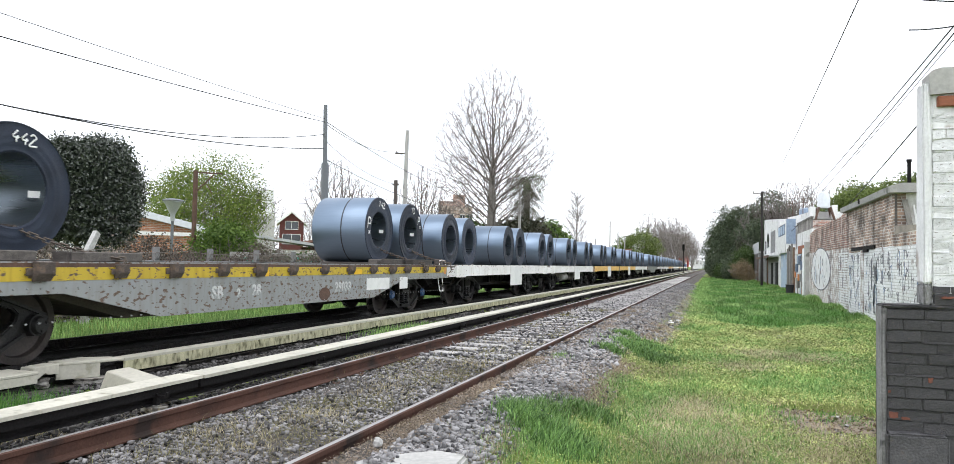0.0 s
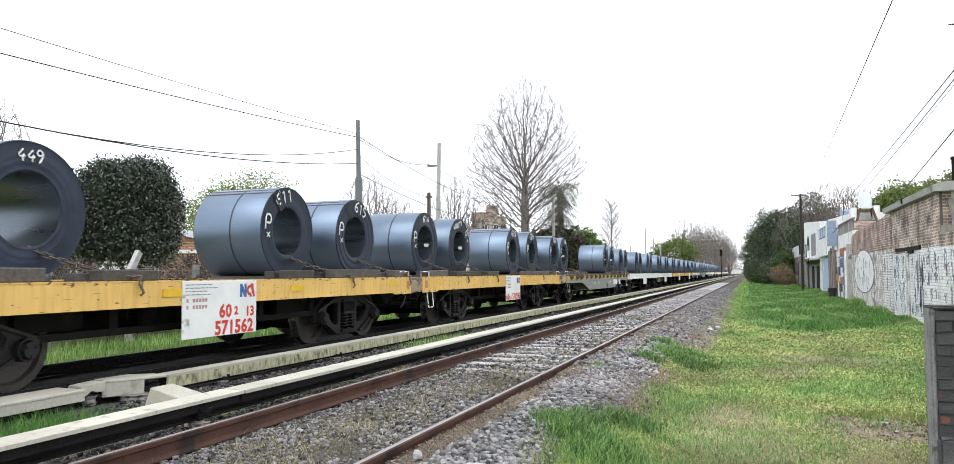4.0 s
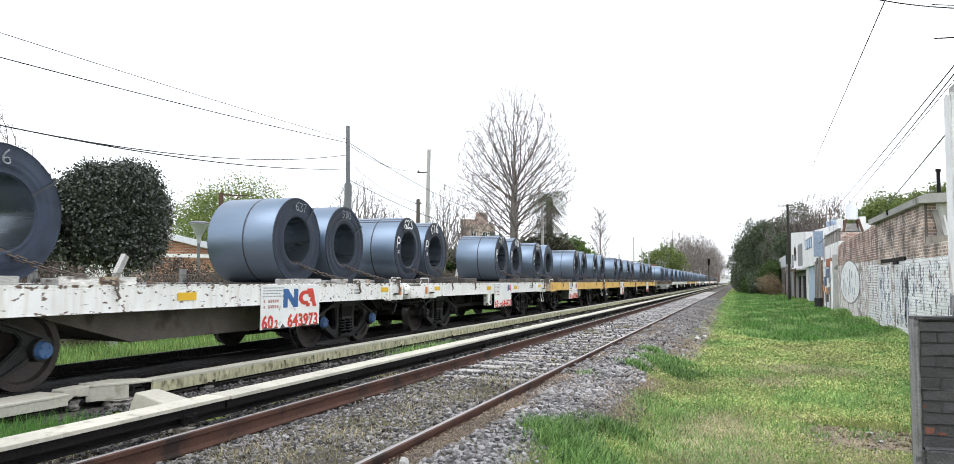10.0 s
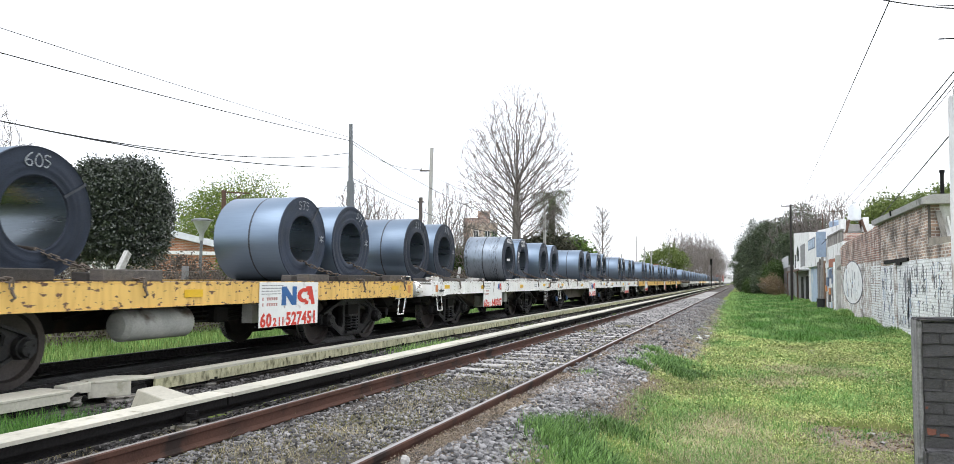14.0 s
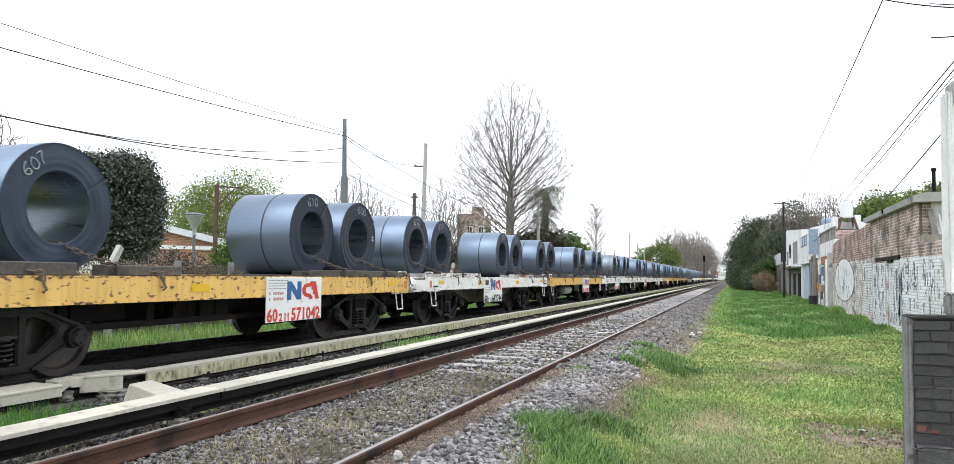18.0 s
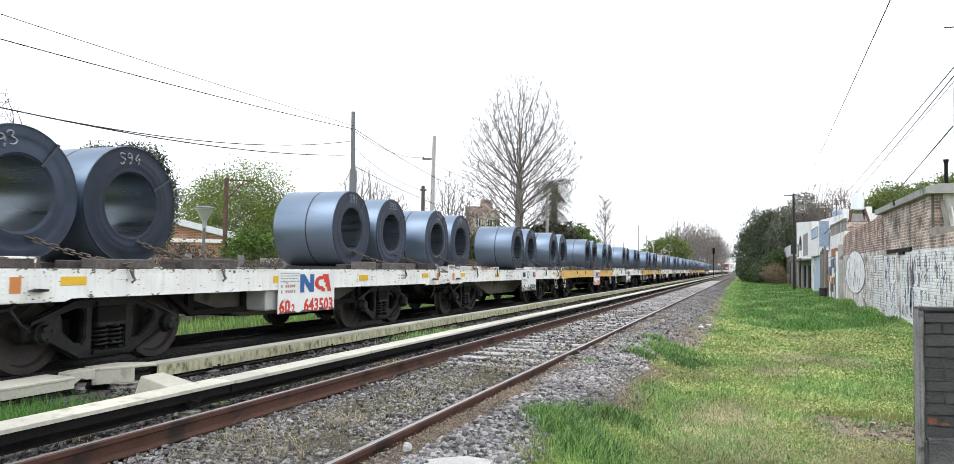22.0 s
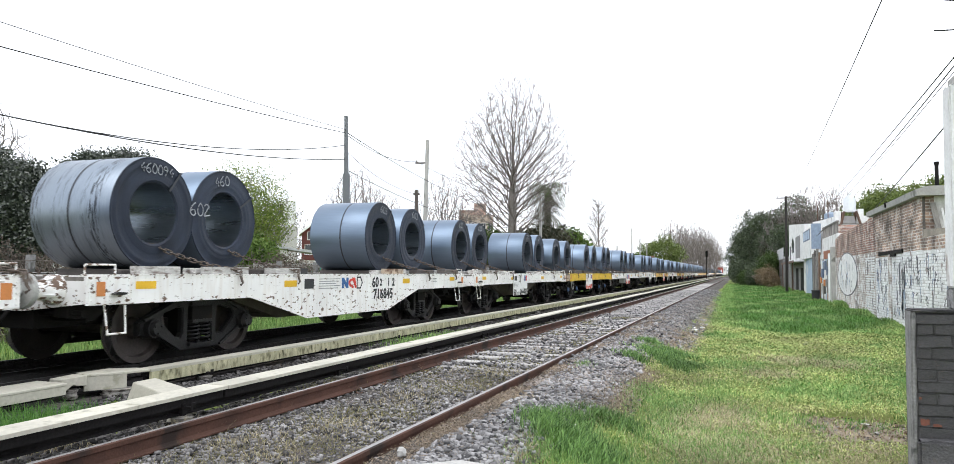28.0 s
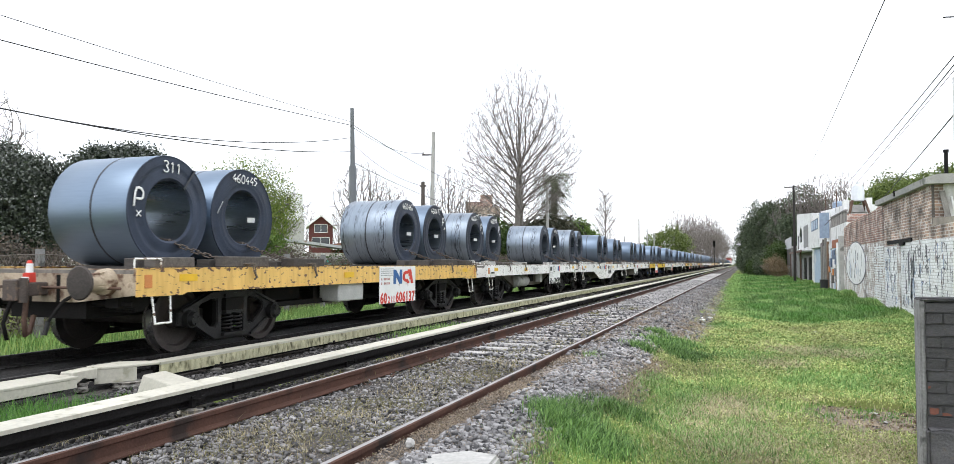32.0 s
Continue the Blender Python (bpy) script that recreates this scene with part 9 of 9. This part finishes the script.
    M["dark_stones"] = leafy("sooty_stones", (0.03, 0.028, 0.028), (0.19, 0.18, 0.175), 0.9, 0.0, 0.3)
    scatter("ballast_stones", 46000, 2.8, 14, cube, cf, 0.014, 0.027, -2.12)
    M["track_stones"] = leafy("dirty_track_stones", (0.045, 0.043, 0.043), (0.40, 0.385, 0.38), 0.95, 0.0, 0.2)
    scatter("track_stones", 30000, 3.0, 14, cube, cf, 0.008, 0.024, -4.8, -2.36, stuff="track_stones", lab="smaller stones among fine dirt between the rails")
    scatter("sooty_stones", 16000, 3.0, 14, cube, cf, 0.011, 0.030, -6.35, -4.75, stuff="dark_stones", lab="dark grey stones between the conductor rails")
    scatter("track_gravel", 30000, 3.0, 30, ov, of, 0.006, 0.016, -4.8, -1.95, stuff="brown_stones", lab="fine brown gravel between the rails")
    scatter("shoulder_gravel", 34000, 8.0, 45, ov, of, 0.012, 0.028, -2.25, -0.8, stuff="brown_stones", lab="dusty brownish gravel on the ballast shoulder")
    scatter("back_ballast_stones", 12000, 0.05, 1.0, ov, of, 0.016, 0.034, lab="loose grey crushed stones of the track ballast", back=True)
    scatter("far_ballast_stones", 34000, 10, 60, ov, of, 0.020, 0.046, -4.8)
    scatter("far_sooty_stones", 9000, 10, 60, ov, of, 0.022, 0.050, -6.35, -4.75, stuff="dark_stones", lab="dark grey stones between the conductor rails")


stones()


# ---------------------------------------------------------------- grass
def blades(name, x, y, z, h, w, material, label, seed, lean=0.45):
    """Single bent blades: a quad and a tip each."""
    rng = np.random.default_rng(seed)
    n = len(x)
    a = rng.uniform(0, 6.28, n)
    d = np.stack([np.cos(a), np.sin(a), np.zeros(n)], 1)
    s = np.stack([-np.sin(a), np.cos(a), np.zeros(n)], 1) * (w / 2)[:, None]
    b = np.stack([x, y, z - 0.01], 1)
    ln = (h * rng.uniform(0.1, 1.0, n) * lean)[:, None]
    m = b + d * ln * 0.35 + np.array([0, 0, 1.0]) * (h * 0.6)[:, None]
    t = b + d * ln + np.array([0, 0, 1.0]) * h[:, None]
    V = np.stack([b - s, b + s, m + s * 0.7, m - s * 0.7, t], 1).reshape(-1, 3)
    k = np.arange(n)[:, None] * 5
    F = np.concatenate([k + [0, 1, 2], k + [0, 2, 3], k + [3, 2, 4]], 0)
    o = soup(name, V, F, material)
    return tagged(o, label, "grass", kind="stuff")


def patchy(x, y):
    """A slow field between -1 and 1 that sorts lush, short and dry grass."""
    return 0.5 * np.sin(x * 0.9 + 0.6 * np.sin(y * 0.5)) * np.sin(y * 0.55 + 0.8) + 0.25 * np.sin(x * 2.3 + y * 1.1) + 0.25 * np.sin(y * 1.9 - x * 1.4 + 1) + 0.22 * np.sin(x * 6.1 + y * 2.7) * np.sin(y * 4.3 - x * 2)


def meadow():
    rng = np.random.default_rng(23)
    n = 250000
    y = 4.2 * np.exp(rng.random(n) * np.log(110 / 4.2))
    x = -1.95 + 6.6 * rng.random(n)
    for k, ya, yb, xb in ((45000, -7, 4.4, 5), (70000, 4.4, 11, 3.2)):
        y, x = np.append(y, rng.uniform(ya, yb, k)), np.append(x, rng.uniform(-1.95, xb, k))
        n += k
    edge = x > edge_x(y) + 0.05 * np.sin(y * 3.1) + rng.normal(0, 0.08, n)
    bare = ((x - 1.25) / 0.74) ** 2 + ((y - 8.70) / 0.88) ** 2 < 1.0 + rng.normal(0, 0.25, n)
    keep = edge & (~bare | (rng.random(n) < 0.06))
    x, y = x[keep], y[keep]
    n = len(x)
    z = shoulder_z(x, y)
    wide = 0.0042 * (np.maximum(y, 7 - y) / 5) ** 0.85
    f = patchy(x, y) + rng.normal(0, 0.32, n)
    wav = x + 0.25 * np.sin(y * 1.3) + 0.15 * np.sin(y * 3.1 + 1)
    sunk = (y > lip_y(x) + 0.1 + rng.normal(0, 0.08, n)) & (x > 0.02 + 0.7 * (wav - x) + 0.15 * np.sin(y * 0.37) + rng.normal(0, 0.24, n))
    bank = smoothstep(22, 25, y) * (x < 0.25)
    # Humps of ground_z again: brighter grass on top, darker below, painting their shading.
    swell = np.sin(x * 2.6 + 1.1 * np.sin(y * 0.31)) * np.sin(y * 0.83 + x) + 0.45 * np.sin(x * 4.1 - y * 0.5) * np.sin(y * 0.37 + 1) + rng.normal(0, 0.16, n)
    wall = np.maximum(smoothstep(3.0, 4.2, x + 0.05 * y - 0.9), smoothstep(1.6, 2.6, x) * smoothstep(15.5, 11, y))
    lush = ((f > 0.56) | (rng.random(n) < bank * 0.92) | (rng.random(n) < wall * 0.85)) & ~sunk
    dry = (f < -0.52 + 0.14 * smoothstep(9, 6, y)) & ~lush & (y < 20) & ~sunk
    mid = ~lush & ~dry & ~sunk
    for sel, m, h0, h1, nm, lab in ((mid, "grass", 0.012, 0.034, "short_grass", "short mown yellow-green grass"),
                                    (lush, "grass_lush", 0.03, 0.09, "lush_grass", "tufts of longer bright green grass"),
                                    (sunk & (swell > 0.48), "grass_lush", 0.05, 0.16, "ditch_mounds", "long ditch grass, brighter on the humps as if lit"),
                                    (sunk & (swell < -0.42), "clover", 0.08, 0.20, "ditch_hollows", "rank ditch weeds, darker in the hollows as if shaded"),
                                    (sunk & (swell <= 0.48) & (swell >= -0.42), "grass_ditch", 0.05, 0.15, "ditch_grass", "long darker green grass in the ditch"),
                                    (dry, "grass_dry", 0.012, 0.04, "dry_grass", "dry straw-coloured grass patches")):
        k = sel.sum()
        blades(nm, x[sel], y[sel], z[sel], rng.uniform(h0, h1, k), wide[sel] * rng.uniform(0.8, 1.5, k), m, lab, int(h1 * 1000), 1.5)
    # small flat leaves of clover and plantain close to the ground, among the blades
    k = 120000
    y = 4.4 * np.exp(rng.random(k) * np.log(34 / 4.4))
    x = rng.uniform(-1.8, 4.4, k)
    ok = (x > edge_x(y) + 0.05) & ~(((x - 1.25) / 0.70) ** 2 + ((y - 8.70) / 0.85) ** 2 < 1.0)
    x, y = x[ok], y[ok]
    kind = patchy(x, y) + rng.normal(0, 0.45, len(x)) + 1.6 * (y > lip_y(x)) * (x > 0.1)
    for sel, m, nm, lab in ((kind > 0.72, "clover", "clover_leaves", "small clover leaves in the mown grass"), ((kind <= 0.72) & (kind > 0.30), "grass_lush", "broad_leaves", "small broad leaves in the mown grass"),
                            ((kind <= 0.30) & (kind > -0.45), "grass", "pale_leaves", "small yellow-green leaves in the mown grass"),
                            (kind <= -0.45, "grass", "faded_leaves", "faded yellowish leaves in the mown grass")):
        xs, ys = x[sel], y[sel]
        far = (ys / 5) ** 0.8
        c = np.stack([xs, ys, shoulder_z(xs, ys) + rng.uniform(0.006, 0.028, len(xs))], 1)
        t = rng.uniform(0, 6.28, len(xs))
        u = np.stack([np.cos(t), np.sin(t), rng.normal(0, 0.45, len(xs))], 1) * (0.0075 * far * rng.uniform(0.6, 1.5, len(xs)))[:, None]
        v = np.stack([-np.sin(t), np.cos(t), rng.normal(0, 0.45, len(xs))], 1) * (0.0050 * far)[:, None]
        o = soup(nm, np.stack([c - u, c + v, c + u, c - v], 1).reshape(-1, 3), np.arange(4 * len(xs)).reshape(-1, 4), m)
        tagged(o, lab, "grass", kind="stuff")
    # leafy weeds heaped in the ditch
    k = 420
    cx = rng.uniform(0.3, 4.1, k)
    cy = lip_y(cx) + 0.5 + 70 * rng.random(k) ** 2
    c = np.stack([cx, cy, ground_z(cx, cy) + rng.uniform(-0.02, 0.10, k)], 1)
    V, F = leaf_cloud(c, 91, 60, 0.034, 0.18, 0.45)
    tagged(soup("ditch_leaves", V, F, "ditch_leaf"), "rank leafy weeds heaped in the ditch", "weeds", kind="stuff")
    # Dark weed clumps, which also stand in for pockets of shade behind the lip.
    k = 90
    cx = rng.uniform(0.5, 3.6, k)
    cy = lip_y(cx) + 0.7 + 22 * rng.random(k) ** 2
    c = np.stack([cx, cy, ground_z(cx, cy) + rng.uniform(0.0, 0.14, k)], 1)
    V, F = leaf_cloud(c, 92, 150, 0.032, 0.20, 0.55)
    tagged(soup("dark_ditch_leaves", V, F, "clover"), "bushy ditch weeds, dark by kind and for the hollow's shade", "weeds", kind="stuff")
    # rank clumps in the ditch and at the foot of the walls
    k = 260
    cx = rng.uniform(0.3, 4.2, k)
    cy = lip_y(cx) + 0.4 + 52 * rng.random(k) ** 2
    per = 110
    x, y = np.repeat(cx, per) + rng.normal(0, 0.22, k * per), np.repeat(cy, per) + rng.normal(0, 0.35, k * per)
    hh = np.repeat(rng.uniform(0.05, 0.20, k) * np.where(cx < 1.8, 0.7, 1.2), per) * rng.uniform(0.4, 1.0, k * per)
    dk = np.repeat(rng.random(k) < 0.3, per)
    for sel, m, lab in ((~dk, "grass_ditch", "rank green weeds in the ditch by the walls"), (dk, "grass_dark", "dark broad weeds in the ditch by the walls"), (np.repeat(rng.random(k) < 0.3, per), "grass_lush", "bright tall grass in the ditch by the walls")):
        blades("ditch_weeds", x[sel], y[sel], ground_z(x[sel], y[sel]), hh[sel], 0.010 * (y[sel] / 12), m, lab, 77, 0.9)
    # straw and seedlings along the edge of the stones
    k = 16000
    y = 4.2 * np.exp(rng.random(k) * np.log(40 / 4.2))
    x = edge_x(y) + 0.05 * np.sin(y * 3.1) + rng.normal(0, 0.12, k)
    blades("edge_straw", x, y, shoulder_z(x, y), rng.uniform(0.02, 0.06, k),
           0.005 * (y / 5) ** 0.8, "grass_dry", "dry straw along the edge of the ballast", 78, 1.2)
    # long grass left standing along the pillar and the walls
    k, per = 90, 60
    cx, cy = rng.uniform(1.85, 3.4, k), rng.uniform(9.6, 20, k)
    cx = np.maximum(cx, 1.3 + 0.07 * cy)
    x, y = np.repeat(cx, per) + rng.normal(0, 0.12, k * per), np.repeat(cy, per) + rng.normal(0, 0.16, k * per)
    blades("unmown_grass", x, y, ground_z(x, y), 0.13 * rng.uniform(0.4, 1.1, k * per), 0.0075 * (y / 9), "tuft", "unmown green grass along the pillar and the walls", 431, 1.0)
    # dark tufts and flattened straw scattered over the mown grass
    for nm, m, k, per, h, r, seed, lab in (("grass_tufts", "clover", 190, 70, 0.065, 0.10, 401, "small darker green tufts in the mown grass"),
                                           ("straw_patches", "grass_dry", 120, 110, 0.022, 0.20, 402, "flattened dry straw in the mown grass")):
        cy = 4.6 * np.exp(rng.random(k) * np.log(19 / 4.6))
        cx = rng.uniform(-0.7, 3.4, k)
        x, y = np.repeat(cx, per) + rng.normal(0, r, k * per), np.repeat(cy, per) + rng.normal(0, r * 1.2, k * per)
        blades(nm, x, y, ground_z(x, y) + 0.012, h * rng.uniform(0.5, 1.2, k * per), 0.0045 * (y / 5) ** 0.85, m, lab, seed, 1.6 if m == "clover" else 3.5)
    for nm, m, spots, r, seed, lab in (("straw_bank", "grass_dry", ((-0.37, 7.9), (-0.15, 8.45), (0.05, 7.3), (-0.35, 6.9), (-0.25, 8.75), (0.8, 14.5), (1.3, 14.4), (1.75, 14.35), (0.5, 12.6), (0.1, 6.4), (0.9, 6.9)), 0.26, 421, "trodden straw in the mown grass"),
                                      ("edge_litter", "brown_straw", ((-1.26, 10.3), (-1.32, 9.8), (-1.38, 9.3), (-1.38, 8.7), (-1.40, 8.2), (-1.40, 7.7), (-1.30, 10.9), (-1.25, 15.6), (-1.3, 17), (-1.2, 18.5)), 0.15, 422, "brown straw where the stones meet the grass")):
        per = 1500 if m == "grass_dry" else 1000
        x = np.repeat([q[0] for q in spots], per) + rng.normal(0, r, per * len(spots))
        y = np.repeat([q[1] for q in spots], per) + rng.normal(0, r * 1.6, per * len(spots))
        z = shoulder_z(x, y) + 0.014
        blades(nm, x, y, z, 0.034 * rng.uniform(0.4, 1.3, len(x)), 0.0050 * (y / 5) ** 0.85, m, lab, seed, 3.2)
    # olive moss between the rails, brown straw along the near rail, withered weeds along the conductor rail
    for nm, m, k, per, xa, xb, size, rad, seed, lab in (("track_moss", "moss", 26, 420, -4.0, -2.6, 0.008, 0.24, 411, "olive moss and stunted grass between the rails"),
                                                        ("rail_straw", "brown_straw", 110, 320, -2.34, -1.98, 0.010, 0.18, 412, "brown straw along the near rail"),
                                                        ("track_straw", "brown_straw", 26, 240, -4.05, -2.5, 0.009, 0.24, 413, "brown straw between the rails")):
        cy = 3.6 * np.exp(rng.random(k) * np.log(24 / 3.6))
        cx = rng.uniform(xa, xb, k)
        x, y = np.repeat(cx, per) + rng.normal(0, rad * 0.7, k * per), np.repeat(cy, per) + rng.normal(0, rad * 1.7, k * per)
        ok = (np.abs(x - RAIL_R) > 0.06) & (np.abs(x - RAIL_L) > 0.06)
        x, y = x[ok], y[ok]
        q = len(x)
        c = np.stack([x, y, np.interp(x, [-4.7, -3.3, -2.44, -2.34, -1.95, -1.55], [-0.18, -0.165, -0.165, -0.075, -0.075, -0.13]) + rng.uniform(0.004, 0.034, q)], 1)
        t = rng.uniform(0, 6.28, q)
        far = (y / 5) ** 0.7 * rng.uniform(0.6, 1.5, q)
        u = np.stack([np.cos(t), np.sin(t), rng.normal(0, 0.5, q)], 1) * (size * far)[:, None]
        v = np.stack([-np.sin(t), np.cos(t), rng.normal(0, 0.5, q)], 1) * (size * (0.45 if m == "moss" else 0.18) * far)[:, None]
        tagged(soup(nm, np.stack([c - u, c + v, c + u, c - v], 1).reshape(-1, 3), np.arange(4 * q).reshape(-1, 4), m), lab, "weeds", kind="stuff")
    k, per = 60, 60
    cy, cx = 3.4 * np.exp(rng.random(k) * np.log(24 / 3.4)), rng.uniform(-4.55, -4.27, k)
    x, y = np.repeat(cx, per) + rng.normal(0, 0.06, k * per), np.repeat(cy, per) + rng.normal(0, 0.12, k * per)
    blades("cover_weeds", x, y, np.full(k * per, -0.18), 0.075 * rng.uniform(0.4, 1.3, k * per), 0.0040 * (y / 5) ** 0.8, "weed_dull", "withered weeds along the conductor rail", 414, 1.3)
    # green strip behind the train
    k = 45000
    x, y = rng.uniform(-13.4, -9.9, k), rng.uniform(3, 60, k)
    blades("verge_grass", x, y, ground_z(x, y), rng.uniform(0.06, 0.22, k), np.full(k, 0.016), "grass_lush", "lush green grass strip behind the train", 5)
    # tufts in and beside the tracks
    tufts = [(-5.95, 4.95, 0.42, 1600, 0.17, "clover"), (-5.75, 4.35, 0.35, 1200, 0.16, "clover"), (-5.6, 3.5, 0.4, 1000, 0.15, "clover"),
             (-5.9, 13.2, 0.55, 700, 0.15, "grass_lush"), (-5.8, 14.6, 0.5, 500, 0.14, "grass_lush"), (-2.0, 10.2, 0.16, 160, 0.10, "grass_lush"),
             (-1.66, 6.55, 0.16, 1100, 0.12, "tuft"), (-1.45, 6.3, 0.24, 2000, 0.13, "tuft"), (-1.12, 6.1, 0.26, 1800, 0.11, "tuft"), (-1.45, 6.95, 0.20, 1000, 0.11, "tuft"),
             (-1.30, 7.42, 0.18, 700, 0.10, "tuft"), (-1.08, 7.45, 0.20, 700, 0.10, "tuft"), (-1.55, 12.0, 0.20, 900, 0.12, "tuft"), (-1.30, 13.3, 0.32, 2000, 0.12, "tuft"),
             (-0.95, 12.8, 0.38, 2000, 0.11, "tuft"), (-1.58, 14.6, 0.20, 700, 0.12, "tuft"), (-1.1, 14.2, 0.35, 1200, 0.10, "tuft"), (-0.2, 10.0, 0.36, 700, 0.07, "grass_lush"),
             (0.05, 8.95, 0.3, 500, 0.07, "grass_lush"), (0.4, 8.7, 0.25, 450, 0.07, "grass_lush"), (-0.33, 10.9, 0.36, 600, 0.07, "grass_lush"),
             (-3.2, 4.75, 0.28, 500, 0.09, "grass_dry"), (-3.3, 5.8, 0.30, 450, 0.09, "grass_dry"), (-3.0, 9.6, 0.4, 400, 0.09, "grass_dry"),
             (-3.7, 5.0, 0.25, 300, 0.09, "grass_dry"), (-3.4, 7.4, 0.35, 350, 0.09, "grass_dry"), (-4.42, 4.3, 0.15, 260, 0.12, "grass_dry"),
             (-4.42, 5.2, 0.18, 320, 0.12, "grass_dry"), (-4.40, 6.2, 0.18, 260, 0.10, "grass_dry"), (-5.05, 4.4, 0.2, 260, 0.10, "grass_dry"),
             (-3.0, 6.6, 0.3, 260, 0.09, "weed_dull"), (-3.1, 12.5, 0.5, 300, 0.09, "grass_dry"), (-2.1, 7.3, 0.3, 300, 0.06, "grass_dry"),
             (-3.5, 6.2, 0.4, 900, 0.08, "weed_dull"), (-3.2, 5.2, 0.45, 1000, 0.08, "weed_dull"), (-3.0, 8.3, 0.5, 800, 0.08, "weed_dull"), (-3.6, 4.4, 0.4, 800, 0.08, "weed_dull"),
             (-3.3, 10.9, 0.6, 700, 0.09, "weed_dull"), (-4.45, 7.6, 0.25, 500, 0.12, "weed_dull"), (-4.5, 9.5, 0.25, 500, 0.12, "grass_dry")]
    for i, (cx, cy, r, k, h, m) in enumerate(tufts):
        x, y = cx + rng.normal(0, r * 0.55, k), cy + rng.normal(0, r * 0.8, k)
        base = np.where(x > -2.2, shoulder_z(x, y), -0.18)
        o = blades("weed_tuft", x, y, base, h * rng.uniform(0.25, 1.1, k), np.full(k, (0.0085 if m == "tuft" else 0.006) * (cy / 5) ** 0.6), m,
                   "clump of green weeds by the track" if m in ("grass_lush", "clover", "tuft") else "dry weeds among the ballast stones", 300 + i, 1.5 if m == "tuft" else 0.7 if m in ("grass_lush", "clover", "tuft") else 1.5)


meadow()


def bare_soil():
    rnd = random.Random(3)
    bm = bmesh.new()
    n, rings = 40, 7
    cx, cy = 1.25, 8.70
    grid = []
    for j in range(1, rings + 1):
        row = []
        for k in range(n):
            a = k * math.tau / n
            r = (1.0 + 0.16 * math.sin(3 * a + 1) + 0.10 * math.sin(7 * a) + 0.05 * math.sin(13 * a + 2)) * j / rings
            x, y = cx + 0.80 * r * math.cos(a), cy + 0.95 * r * math.sin(a)
            row.append(bm.verts.new((x, y, float(ground_z(x, y)) + 0.012 * (1 - (j / rings) ** 4) + rnd.gauss(0, 0.004))))
        grid.append(row)
    c = bm.verts.new((cx, cy, float(ground_z(cx, cy)) + 0.015))
    for k in range(n):
        bm.faces.new((grid[0][k], grid[0][(k + 1) % n], c))
        for u, v in zip(grid, grid[1:]):
            bm.faces.new((u[k], v[k], v[(k + 1) % n], u[(k + 1) % n]))
    tagged(part("bare_soil", bm, "dirt"), "trodden patch of bare brown soil in the grass", "soil", kind="structure")
    # dead leaves and chips of straw and rubble strewn over the soil
    for name, m, lab, k, size in (("dead_leaves", "leaf_tan", "dry curled leaves on the bare soil", 420, 0.016),
                                  ("rubble_chips", "stones", "small pale chips of rubble on the bare soil", 220, 0.014),
                                  ("dark_leaves", "leaf_dry", "dark rotting leaves on the bare soil", 90, 0.02)):
        V, F = [], []
        for i in range(k):
            a, r = rnd.uniform(0, math.tau), math.sqrt(rnd.random()) * 1.15
            x, y = cx + 0.62 * r * math.cos(a), cy + 0.85 * r * math.sin(a)
            z = float(ground_z(x, y)) + 0.022
            b, e = rnd.uniform(0, math.tau), size * rnd.uniform(0.5, 1.5)
            u = Vector((math.cos(b), math.sin(b), rnd.gauss(0, 0.3))) * e
            v = Vector((-math.sin(b), math.cos(b), rnd.gauss(0, 0.5))) * e * 0.5
            o = Vector((x, y, z))
            up = Vector((0, 0, e * 0.3))
            q = len(V)
            V += [o - u, o - v + up, o + u, o + v + up, o + Vector((0, 0, -e * 0.2))]
            F += [(q, q + 1, q + 2, q + 3), (q, q + 4, q + 1, q + 1)[:3], (q + 1, q + 4, q + 2), (q + 2, q + 4, q + 3), (q + 3, q + 4, q)]
        me = bpy.data.meshes.new(name)
        me.from_pydata(V, [], F)
        me.materials.append(M[m])
        tagged(new(name, me), lab, "litter", kind="stuff")


bare_soil()


# ---------------------------------------------------------------- what moves
def motions():
    times = [0, 2, 4, 6, 8, 10, 12, 14, 16, 18, 20, 22, 24, 26, 28, 30, 32]
    for ob, x, y, z in MOVING:
        walk(ob, [(t, pose(x, y + run(t), z)) for t in times])
    # wheels roll on the rails; all wheelsets at the same place under a bogie turn alike
    first = {}
    for ob, y in WHEELS:
        if y not in first:
            walk(ob, [(i / 10, pose(0, y, 0.45, -math.degrees(run(i / 10) / 0.45))) for i in range(321)])
            first[y] = ob
        else:
            src = first[y].animation_data
            ob.rotation_mode = "QUATERNION"
            keys = ob.animation_data_create()
            keys.action = src.action
            keys.action_slot = src.action_slot


motions()
